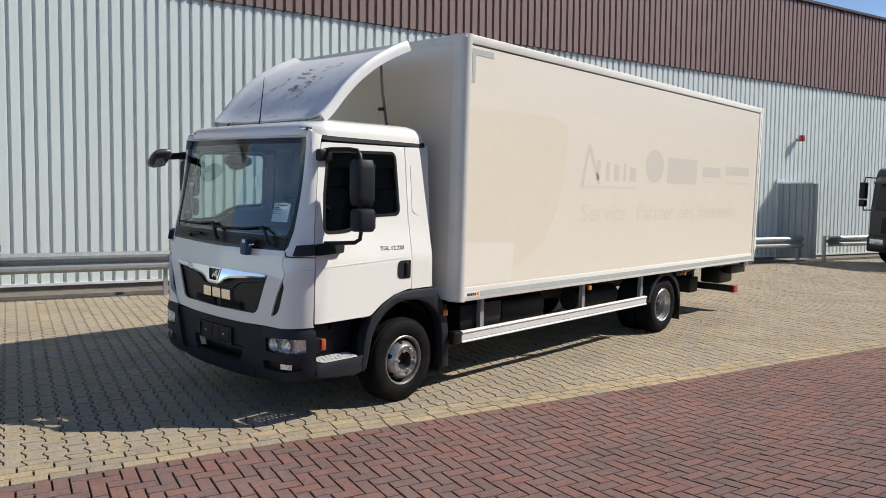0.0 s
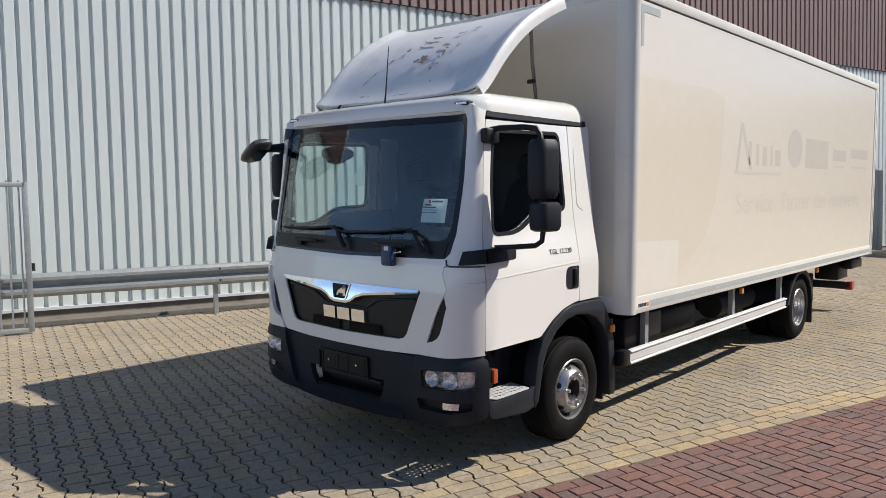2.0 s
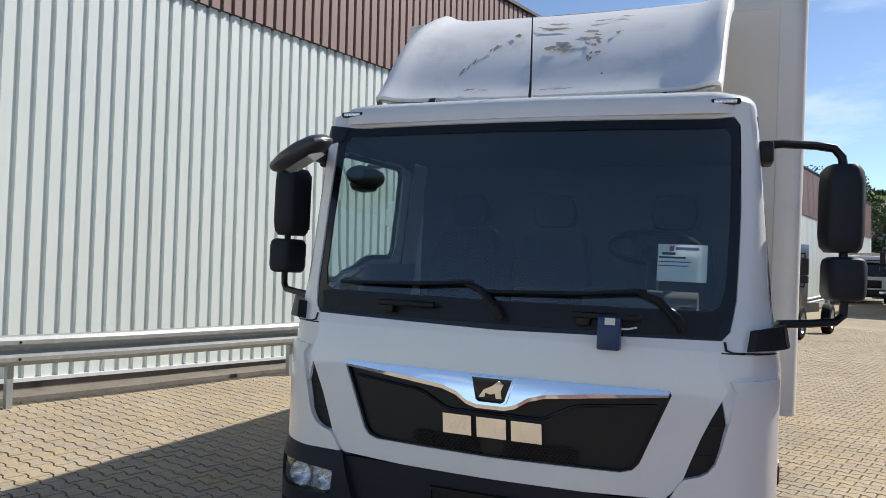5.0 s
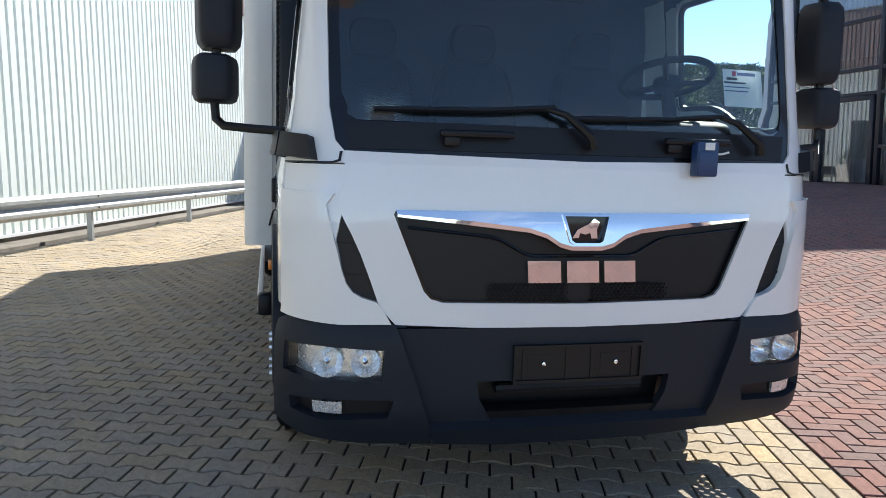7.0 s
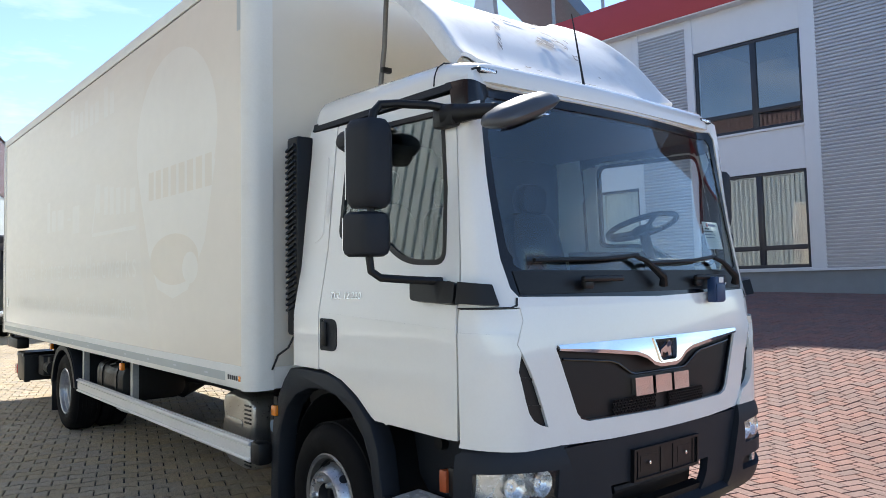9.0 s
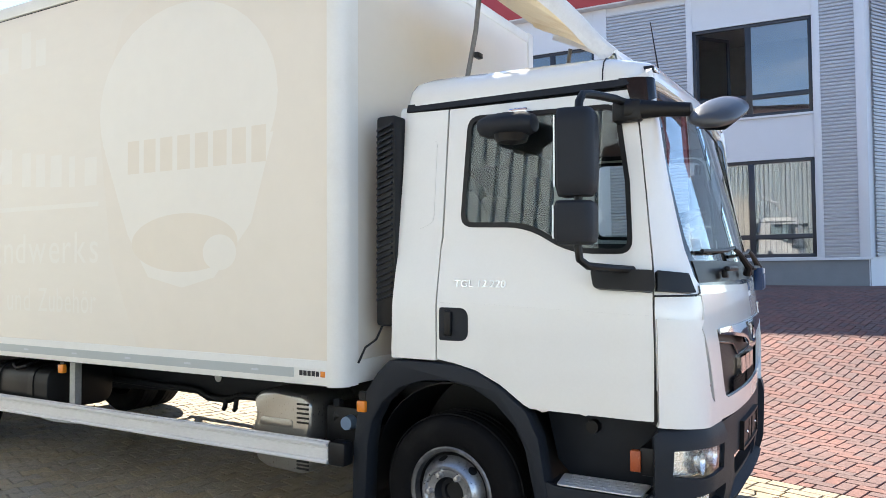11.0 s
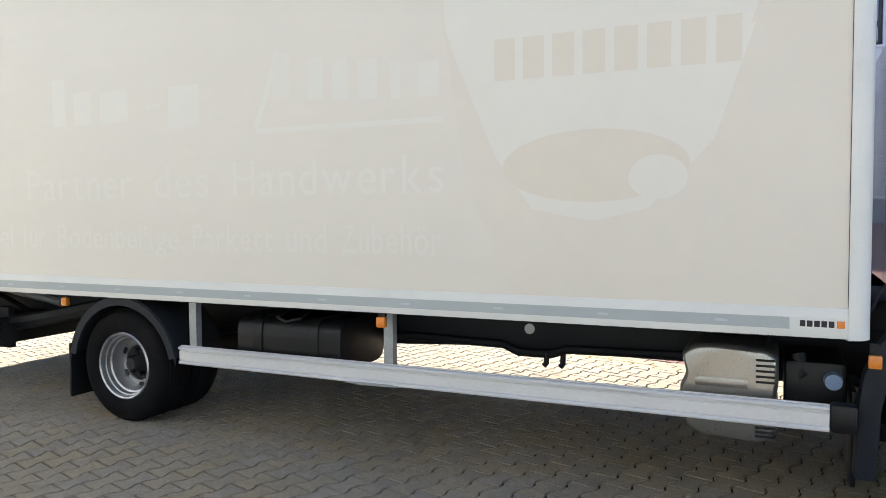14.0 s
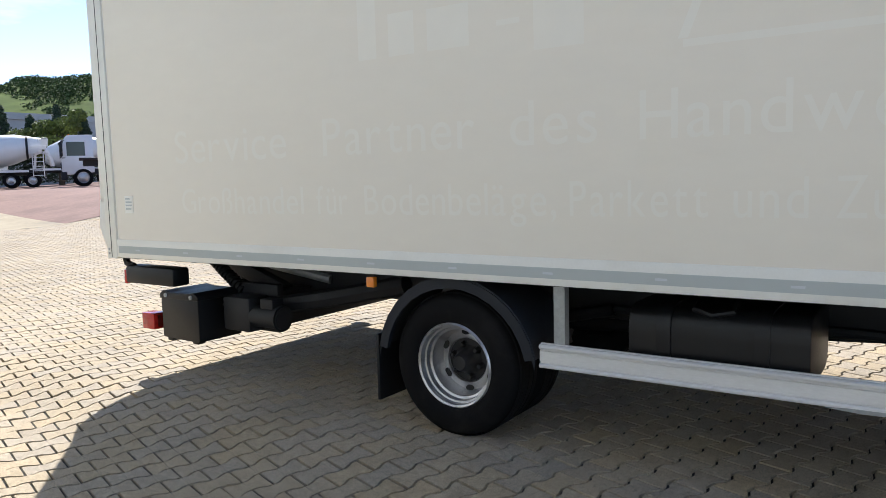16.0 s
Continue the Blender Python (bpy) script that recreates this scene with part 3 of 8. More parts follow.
part("screen_frame", skin(frame_outer, on_cab(), [front_pts(screen)], 0.05, 0.03), WHITE, lorry, "white screen pillars and header")
part("screen_border", skin(front_pts(screen), on_cab(-0.008), [front_pts(glass_edge)], 0.05, 0.008), GLOSS_BLACK, lorry, "black printed border and cowl of the screen")
ws = part("windscreen", skin(front_pts([(y * 1.01, 1.9 + (z - 1.9) * 1.02) for y, z in glass_edge]), on_cab(-0.014), (), 0.09, 0.005), WINDSCREEN, lorry, "large tinted windscreen")
ws.visible_shadow = False
part("cowl", skin(front_pts([(-0.87, 1.404), (0.87, 1.404), (0.89, 1.50), (-0.89, 1.50)]), on_cab(-0.003), (), 0.06, 0.012), BLACK_PLASTIC, lorry, "black plastic cowl below the screen")
for yc in (-0.42, 0.45):
    part("cowl_grip", Shape().box(*[1.185, 1.215], yc - 0.14, yc + 0.14, 1.452, 1.478, 0.012).box(1.17, 1.20, yc - 0.12, yc - 0.06, 1.42, 1.46, 0.01), BLACK_PLASTIC, lorry)
part("panel_gap", skin(front_pts(mirrored([(0.0, 1.382), (0.89, 1.392), (0.88, 1.34), (0.0, 1.352)][1:])), on_cab(-0.02), (), 0.06, 0.01), BODY_GAP, lorry)


for sg in (-1, 1):
    seam = [(sy(0.900, 1.392), 1.392), (sy(0.905, 1.364), 1.364), (sy(0.925, 1.356), 1.356), (sx(0.99), 1.354), (sx(0.99), 1.349), (sy(0.925, 1.350), 1.350), (sy(0.897, 1.358), 1.358), (sy(0.890, 1.392), 1.392)]
    part("corner_seam", skin([(sg * a, z) for a, z in seam], on_cab(0.0012), (), 0.03, 0.002), BODY_GAP, lorry)


def wiper(y0, y1, ztip):
    s = Shape()
    def p(y, z, o):
        q = cab_point(sy(y, z), z, o)
        return q
    s.tube([p(y0, 1.43, 0.03), p(y0 - 0.02, 1.47, 0.05), p(y0 - 0.10, 1.545, 0.03), p(y0 - 0.17, 1.565, 0.022)], [0.022, 0.02, 0.013, 0.01], 8)
    s.tube([p(y0 - 0.14, 1.572, 0.02), p((y0 + y1) / 2, (1.56 + ztip) / 2, 0.018), p(y1, ztip, 0.014)], 0.010, 6)
    return s


part("wiper", wiper(0.02, -0.78, 1.545), BLACK_PLASTIC, lorry, "black wiper arm and blade")
part("wiper", wiper(0.74, -0.06, 1.535), BLACK_PLASTIC, lorry, "black wiper arm and blade")

# paper sheet behind the screen and blue key box on its lower edge
def sheet_on_screen(pts, o):
    return skin(front_pts(pts), on_cab(o), (), 0.1, 0.001)


note = part("paper_note", sheet_on_screen([(0.632, 1.615), (0.822, 1.615), (0.822, 1.765), (0.632, 1.765)], -0.030), surf("white_paper", (0.78, 0.78, 0.80), 0.7, var=0.02), lorry, "white printed sheet behind the screen")
INK_BLUE = surf("blue_print", (0.06, 0.09, 0.24), 0.6, var=0.05)
INK_BLACK = surf("black_print", (0.02, 0.02, 0.025), 0.6, var=0.05)
INK_RED = surf("red_print", (0.45, 0.06, 0.09), 0.6, var=0.05)
bars = [(0.70, 0.79, 1.742, 1.754, INK_BLUE), (0.676, 0.694, 1.738, 1.758, INK_RED), (0.648, 0.70, 1.722, 1.732, INK_BLACK), (0.636, 0.74, 1.708, 1.715, INK_BLACK), (0.636, 0.76, 1.692, 1.696, INK_BLUE), (0.636, 0.75, 1.676, 1.680, INK_BLUE)]
for a, b, c, d, m in bars:
    part("print_bar", sheet_on_screen([(a, c), (b, c), (b, d), (a, d)], -0.0285), m, note)
BLUE_BOX = surf("blue_plastic", (0.016, 0.045, 0.12), 0.4, var=0.08)
kb = part("key_box", Shape().box(1.195, 1.245, 0.425, 0.515, 1.335, 1.465, 0.008).box(1.245, 1.25, 0.43, 0.51, 1.345, 1.43, 0.004), BLUE_BOX, lorry, "small blue key box clipped to the cowl")
part("label", Shape().box(1.2455, 1.248, 0.455, 0.495, 1.435, 1.462), BOX_WHITE, kb)
part("cable", Shape().tube([(1.22, 0.515, 1.42), (1.225, 0.545, 1.423), (1.215, 0.575, 1.43)], 0.004, 6), BOX_WHITE, kb)

# vents and corner panels
for sg in (-1, 1):
    slot = [(0.955, 1.205), (0.900, 1.205), (0.850, 1.10), (0.800, 0.98), (0.745, 0.845), (0.80, 0.850), (0.860, 0.868), (0.90, 0.915), (0.925, 1.06)]
    part("air_slot", skin([(sg * a, z) for a, z in front_pts(slot)], on_cab(-0.016), (), 0.03, 0.01), BLACK_PLASTIC, lorry, "black air slot")
    for z in (0.94, 1.05):
        part("slot_fin", skin([(sg * a, b) for a, b in front_pts([(0.79, z), (0.90, z + 0.01), (0.90, z + 0.022), (0.795, z + 0.012)])], on_cab(-0.011), (), 0.05, 0.006), BLACK_PLASTIC, lorry)
    corner = [(0.918, 1.245), (0.944, 1.205), (0.926, 1.12), (0.908, 1.05), (0.892, 0.98), (0.876, 0.93), (0.852, 0.897), (0.82, 0.878), (0.768, 0.862), (0.745, 0.836), (0.715, 0.782), (0.90, 0.782)]
    outline = front_pts(corner) + [(sx(0.998), 0.80), (sx(1.004), 0.82), (sx(1.0), 1.255)]
    part("corner_panel", skin([(sg * a, z) for a, z in outline], on_cab(0.014), (), 0.025, 0.032), WHITE, lorry, "white corner air deflector")
    under = front_pts([(0.88, 1.346), (0.87, 1.26), (0.90, 1.15), (0.93, 1.0)]) + [(sx(1.0), 0.95), (sx(0.994), 1.346)]
    part("corner_base", skin([(sg * a, z) for a, z in under], on_cab(-0.004), (), 0.05, 0.02), WHITE, lorry)

# doors, rear quarters
DOOR = [(0.986, 0.822), (0.988, 1.10), (0.982, 1.47), (0.947, 1.80), (0.907, 2.10), (0.862, 2.262), (-0.046, 2.268), (-0.05, 1.62), (-0.06, 1.56), (-0.06, 1.025), (0.03, 1.012), (0.15, 0.985), (0.28, 0.925), (0.40, 0.842), (0.43, 0.828)]
WINDOW = round_poly([(0.895, 1.528), (0.875, 1.85), (0.818, 2.205), (0.06, 2.222), (0.04, 1.668), (0.40, 1.658), (0.60, 1.535)], [0.07, 0.0, 0.07, 0.07, 0.07, 0.12, 0.12], 5)
WIN_IN = round_poly([(0.872, 1.552), (0.853, 1.85), (0.798, 2.182), (0.083, 2.198), (0.064, 1.692), (0.41, 1.682), (0.61, 1.559)], [0.05, 0.0, 0.05, 0.05, 0.05, 0.12, 0.12], 5)
for sg in (-1, 1):
    door = part("door", skin(side_pts(DOOR, sg), on_cab(), [side_pts(WINDOW, sg)], 0.05, 0.03), WHITE, lorry, "white cab door with a dropped window line")
    part("window_seal", skin(side_pts(WINDOW, sg), on_cab(0.003), [side_pts(WIN_IN, sg)], 0.04, 0.02), BLACK_PLASTIC, door)
    if sg < 0:
        pane = part("pane", skin(side_pts(WIN_IN, sg), on_cab(-0.006), (), 0.09, 0.004), SIDE_GLASS, door, "tinted side window")
        pane.visible_shadow = False
    else:
        # wound right down: only its upper edge shows above the sill
        part("pane", skin(side_pts([(0.12, 1.64), (0.84, 1.50), (0.84, 1.55), (0.62, 1.57), (0.42, 1.69), (0.12, 1.70)], sg), on_cab(-0.012), (), 0.09, 0.004), SIDE_GLASS, door, "side window wound down")
    cup = round_poly([(-0.045, 1.118), (0.112, 1.118), (0.112, 1.278), (-0.045, 1.278)], [0.015, 0.05, 0.05, 0.015], 4)
    hd = part("handle", skin(side_pts(cup, sg), on_cab(0.004), (), 0.03, 0.012), GREY_PLASTIC, door, "dark grey door handle cup")
    y = sg * 1.108
    part("pull", Shape().box(-0.012, 0.028, y - 0.004, y + 0.022, 1.14, 1.262, 0.01) if sg > 0 else Shape().box(-0.012, 0.028, y - 0.022, y + 0.004, 1.14, 1.262, 0.01), BLACK_PLASTIC, hd)
    part("lock", Shape().lathe([(0.0, 0.012), (0.008, 0.012), (0.008, 0.0)], (0.0, y, 1.263) if sg > 0 else (0.0, y - 0.012, 1.263), "y", 12), CHROME, hd)
    crease = [(-0.04, 1.302), (0.98, 1.262), (0.98, 1.268), (-0.04, 1.308)]
    part("crease", skin(side_pts(crease, sg), on_cab(0.0025), (), 0.06, 0.004), WHITE, door)
    part("door_gap", skin(side_pts([(-0.03, 0.98), (1.006, 0.80), (1.006, 1.47), (0.93, 2.10), (0.88, 2.285), (-0.065, 2.285), (-0.085, 1.0)], sg), on_cab(-0.022), [side_pts(WINDOW, sg)], 0.08, 0.008), BODY_GAP, lorry)
    quarter = [(-0.068, 1.018), (-0.068, 1.56), (-0.06, 1.62), (-0.056, 2.268), (-0.298, 2.275), (-0.312, 1.80), (-0.325, 1.02)]
    q = part("rear_quarter", skin(side_pts(quarter, sg), on_cab(), (), 0.05, 0.03), WHITE, lorry, "white panel behind the door")
    part("pressing", skin(side_pts(round_poly([(-0.11, 1.70), (-0.11, 2.12), (-0.19, 2.10), (-0.20, 1.66)], 0.03, 3), sg), on_cab(0.003), (), 0.05, 0.006), WHITE, q)
    gutter = [(-0.305, 2.280), (0.80, 2.280), (0.866, 2.286), (0.845, 2.318), (-0.30, 2.318)]
    part("roof_gutter", skin(side_pts(gutter, sg), on_cab(0.006), (), 0.05, 0.02), GREY_PLASTIC, lorry, "dark strip along the roof edge")

# roof
def roof_ring(inset, z, zf):
    pts = []
    x0, x1, w = -0.318 + inset, 0.955 - inset * 0.9, 0.992 - inset
    raw = round_poly([(x1, -w * 0.90), (x1 + 0.035, 0.0), (x1, w * 0.90), (x1 - 0.10, w), (x0, w), (x0, -w), (x1 - 0.10, -w)], [0.06, 0.2, 0.06, 0.06, 0.07, 0.07, 0.06], 4)
    for x, y in raw:
        pts.append((x, y, z + zf * smooth01((x - 0.55) / 0.35)))
    return pts


part("cab_roof", Shape().loft([roof_ring(0.0, 2.308, 0.008), roof_ring(0.002, 2.348, 0.002), roof_ring(0.010, 2.386, -0.006), roof_ring(0.030, 2.424, -0.020), roof_ring(0.080, 2.453, -0.030), roof_ring(0.20, 2.468, -0.030), roof_ring(0.45, 2.472, 0.0)]), WHITE, lorry, "white cab roof")
part("rear_wall", Shape().prism(round_poly([(-1.085, 1.0), (1.085, 1.0), (0.985, 2.32), (-0.985, 2.32)], 0.06, 3), "x", -0.345, -0.30), WHITE, lorry, "white cab rear wall")
part("headlining", Shape().box(-0.29, 0.88, -0.96, 0.96, 2.268, 2.288), TRIM_GREY, lorry)
part("rear_trim", Shape().box(-0.298, -0.28, -0.98, 0.98, 1.0, 2.27), TRIM_GREY, lorry)
part("cab_floor", Shape().box(-0.25, 1.10, -1.0, 1.0, 0.93, 0.97), DASH, lorry)
for sg in (-1, 1):
    part("door_trim", skin(side_pts([(0.95, 0.97), (0.95, 1.50), (0.60, 1.505), (0.40, 1.63), (0.0, 1.64), (-0.2, 1.64), (-0.2, 0.97)], sg), on_cab(-0.05), (), 0.09, 0.02), TRIM_GREY, lorry)

part("roof_seam", Shape().tube([(0.742, -0.994, 2.318), (0.742, -0.990, 2.36), (0.742, -0.972, 2.405), (0.742, -0.935, 2.432), (0.742, -0.80, 2.452)], 0.0035, 6), BODY_GAP, lorry)
trim = [(sx(0.84), 2.318), (sy(0.87, 2.30), 2.300), (sy(0.90, 2.2), 2.232), (sx(0.905), 2.19), (sx(0.87), 2.215)]
part("corner_trim", skin([(-a, z) for a, z in trim], on_cab(0.005), (), 0.04, 0.01), GLOSS_BLACK, lorry, "black upper corner trim by the mirror arm")

# cab inside
dash = thing("dashboard", Matrix(), "", "")
dash.parent = lorry
part("dash_top", Shape().prism(round_poly([(0.78, 1.30), (1.08, 1.33), (1.10, 1.44), (0.95, 1.475), (0.74, 1.46), (0.70, 1.38)], 0.03, 3), "y", -0.97, 0.97, 0.0), DASH, dash)
part("dash_front", Shape().box(0.74, 1.10, -0.96, 0.96, 0.97, 1.32, 0.03), DASH, dash)
part("instrument_hood", Shape().prism(round_poly([(0.70, 1.44), (0.92, 1.46), (0.90, 1.55), (0.78, 1.575), (0.69, 1.52)], 0.03, 3), "y", 0.30, 0.78), DASH, dash)


def seat(y):
    s = thing("seat", Matrix.Translation((0.10, y, 0.0)), "", "")
    s.parent = lorry
    part("cushion", Shape().box(-0.22, 0.28, -0.25, 0.25, 1.20, 1.34, 0.05), SEAT_CLOTH, s)
    back = round_poly([(-0.22, 1.26), (0.22, 1.26), (0.235, 1.62), (0.20, 1.84), (0.13, 1.90), (-0.13, 1.90), (-0.20, 1.84), (-0.235, 1.62)], [0.04, 0.04, 0.1, 0.06, 0.04, 0.04, 0.06, 0.1], 4)
    part("backrest", Shape().loft([[(x0 - 0.13 * (z - 1.26) / 0.64, y * g, 1.58 + (z - 1.58) * g) for y, z in back] for x0, g in ((-0.24, 0.94), (-0.22, 1.0), (-0.14, 1.0), (-0.11, 0.90))]), SEAT_CLOTH, s)
    head = round_poly([(-0.11, 1.89), (0.11, 1.89), (0.135, 2.0), (0.10, 2.09), (-0.10, 2.09), (-0.135, 2.0)], 0.05, 4)
    part("headrest", Shape().loft([[(x0, y * g, 1.99 + (z - 1.99) * g) for y, z in head] for x0, g in ((-0.35, 0.9), (-0.33, 1.0), (-0.27, 1.0), (-0.25, 0.88))]), SEAT_CLOTH, s)
    part("base", Shape().box(-0.2, 0.2, -0.2, 0.2, 0.97, 1.21, 0.02), DASH, s)


for yy in (-0.62, -0.08, 0.60):
    seat(yy)
wheel = Shape()
wm = Matrix.Translation((0.70, 0.58, 1.755)) @ Matrix.Rotation(radians(-19), 4, "Y")
ring = [wm @ Vector((0.198 * math.cos(a), 0.198 * math.sin(a), 0)) for a in [k * math.tau / 32 for k in range(33)]]
wheel.tube(ring, 0.016, 8)
for a in (math.pi * 0.5, math.pi * 1.17, math.pi * 1.83):
    wheel.tube([wm @ Vector((0, 0, -0.03)), wm @ Vector((0.195 * math.cos(a), 0.195 * math.sin(a), 0))], 0.014, 6)
wheel.tube([wm @ Vector((0, 0, -0.005)), wm @ Vector((0, 0, -0.05))], 0.06, 14)
wheel.tube([wm @ Vector((0, 0, -0.03)), (0.80, 0.58, 1.40)], 0.03, 8)
part("steering_wheel", wheel, RUBBER, lorry, "black steering wheel")

# bumper
def bump(out):
    """The bumper's face, rolled in towards its upper and lower edges."""
    return lambda a, z: cab_point(a, z, out - (0.0 if out < 0.02 else 0.030 * min(1.0, abs(z - 0.555) / 0.235) ** 5))


mid_half = [(0.0, 0.757), (0.73, 0.762), (0.72, 0.74), (0.60, 0.380), (0.57, 0.340), (0.0, 0.322)]
plate_hole = mirrored([(0.392, 0.560), (0.380, 0.49), (0.330, 0.398)])
part("bumper_centre", skin(front_pts(mirrored(mid_half[1:-1])), bump(0.0), [front_pts(plate_hole)], 0.05, 0.04), GREY_PLASTIC, lorry, "dark grey bumper centre with an open intake")
part("bumper_intake", skin(front_pts(mirrored([(0.42, 0.58), (0.40, 0.375)])), bump(-0.11), (), 0.06, 0.02), BLACK_PLASTIC, lorry)
part("tow_bar", Shape().tube([(1.13, -0.3, 0.51), (1.14, 0, 0.515), (1.13, 0.3, 0.51)], 0.02, 8), CHASSIS, lorry)
part("step_edge", skin(front_pts(mirrored([(0.352, 0.438), (0.330, 0.392)])), bump(-0.012), (), 0.06, 0.05), BLACK_PLASTIC, lorry)
part("bumper_lip", skin(front_pts(mirrored([(0.566, 0.385), (0.545, 0.318), (0.3, 0.306)])), bump(0.045), (), 0.06, 0.06), GREY_PLASTIC, lorry)
plate_rim = [(-0.26, 0.552), (0.26, 0.552), (0.26, 0.698), (-0.26, 0.698)]
plate = part("plate_holder", skin(front_pts(plate_rim), bump(0.012), (), 0.06, 0.012), BLACK_PLASTIC, lorry, "empty black number plate holder")
part("rim", skin(front_pts(plate_rim), on_cab(0.022), [front_pts([(-0.248, 0.564), (0.248, 0.564), (0.248, 0.686), (-0.248, 0.686)])], 0.06, 0.012), BLACK_PLASTIC, plate)
for y in (-0.145, 0.145):
    part("boss", skin(front_pts([(y - 0.06, 0.59), (y + 0.06, 0.59), (y + 0.06, 0.662), (y - 0.06, 0.662)]), on_cab(0.0135), (), 0.06, 0.01), BLACK_PLASTIC, plate)
    part("screw", Shape().lathe([(0, 0.008), (0.008, 0.006), (0.009, 0)], cab_point(sy(y, 0.627), 0.627, 0.018), "x", 10), CHROME, plate)
for y in (-0.22, -0.05, 0.05, 0.22):
    part("plate_rib", skin(front_pts([(y - 0.006, 0.566), (y + 0.006, 0.566), (y + 0.006, 0.684), (y - 0.006, 0.684)]), on_cab(0.0155), (), 0.06, 0.008), BLACK_PLASTIC, plate)
part("lower_mask", skin(front_pts(mirrored([(0.72, 0.79), (0.70, 0.74)])), bump(-0.03), (), 0.06, 0.02), BLACK_PLASTIC, lorry)
for sg in (-1, 1):
    lamp = front_pts([(0.745, 0.580), (0.735, 0.690), (0.95, 0.706)]) + [(sx(1.05), 0.706), (sx(1.045), 0.60), (sy(0.97, 0.578), 0.578)]
    fog = front_pts([(0.70, 0.505), (0.94, 0.512)]) + [(sx(1.07), 0.508), (sx(1.075), 0.462), (sy(0.94, 0.432), 0.432), (sy(0.72, 0.438), 0.438)]
    out = front_pts([(0.688, 0.755), (0.70, 0.782)]) + [(sx(1.01), 0.785), (sx(0.985), 0.77), (sx(0.985), 0.50), (sx(0.995), 0.41), (sy(1.0, 0.362), 0.362), (sy(0.80, 0.326), 0.326), (sy(0.552, 0.316), 0.316), (sy(0.566, 0.40), 0.40), (sy(0.628, 0.585), 0.585)]
    flip = lambda q: [(sg * a, z) for a, z in q]
    bc = part("bumper_corner", skin(flip(out), bump(0.035), [flip(lamp), flip(fog)], 0.026, 0.06), GREY_PLASTIC, lorry, "dark grey bumper corner")
    hl = part("headlight", skin(flip(lamp), bump(-0.03), (), 0.04, 0.01), LENS, lorry, "headlight with two reflectors behind a clear lens")
    for yc, r in ((0.945, 0.056), (0.805, 0.054)):
        c = cab_point(sg * sy(yc, 0.64), 0.64, -0.02)
        part("reflector", Shape().lathe([(r, 0.028), (r * 0.8, 0.01), (r * 0.45, -0.01), (0.010, -0.015)], c, "x", 20), LENS, hl)
        part("bulb", Shape().lathe([(0.0, 0.015), (0.010, 0.01), (0.012, -0.015)], c, "x", 10), CHROME, hl)
    lens = part("lens", skin(flip(lamp), bump(0.024), (), 0.04, 0.004), CLEAR, hl)
    lens.visible_shadow = False
    part("fog_recess", skin(flip(fog), bump(-0.005), (), 0.05, 0.01), BLACK_PLASTIC, bc)
    fl = front_pts([(0.885, 0.452), (0.885, 0.495), (0.985, 0.497), (0.98, 0.455)])
    part("fog_light", skin(flip(fl), bump(0.012), (), 0.03, 0.012), LENS, bc, "small clear fog light")
    part("bumper_cap", skin(flip(front_pts([(0.66, 0.783), (0.92, 0.783)]) + [(sx(1.0), 0.79), (sx(1.0), 0.775), (sy(0.92, 0.77), 0.768), (sy(0.66, 0.77), 0.768)]), bump(0.02), (), 0.05, 0.06), GREY_PLASTIC, bc)

# skirts, steps, wheel arches
ARCH_OUT = [(-0.56, 0.24), (-0.55, 0.55), (-0.53, 0.70), (-0.47, 0.84), (-0.40, 0.94), (-0.33, 1.005), (-0.10, 1.008), (0.05, 1.003), (0.17, 0.972), (0.30, 0.905), (0.42, 0.81), (0.475, 0.70), (0.50, 0.56), (0.525, 0.43)]
ARCH_IN = [(0.505, 0.355), (0.462, 0.40), (0.435, 0.52), (0.41, 0.64), (0.36, 0.74), (0.25, 0.845), (0.13, 0.905), (0.0, 0.925), (-0.14, 0.915), (-0.27, 0.87), (-0.37, 0.79), (-0.435, 0.68), (-0.46, 0.55), (-0.475, 0.24)]
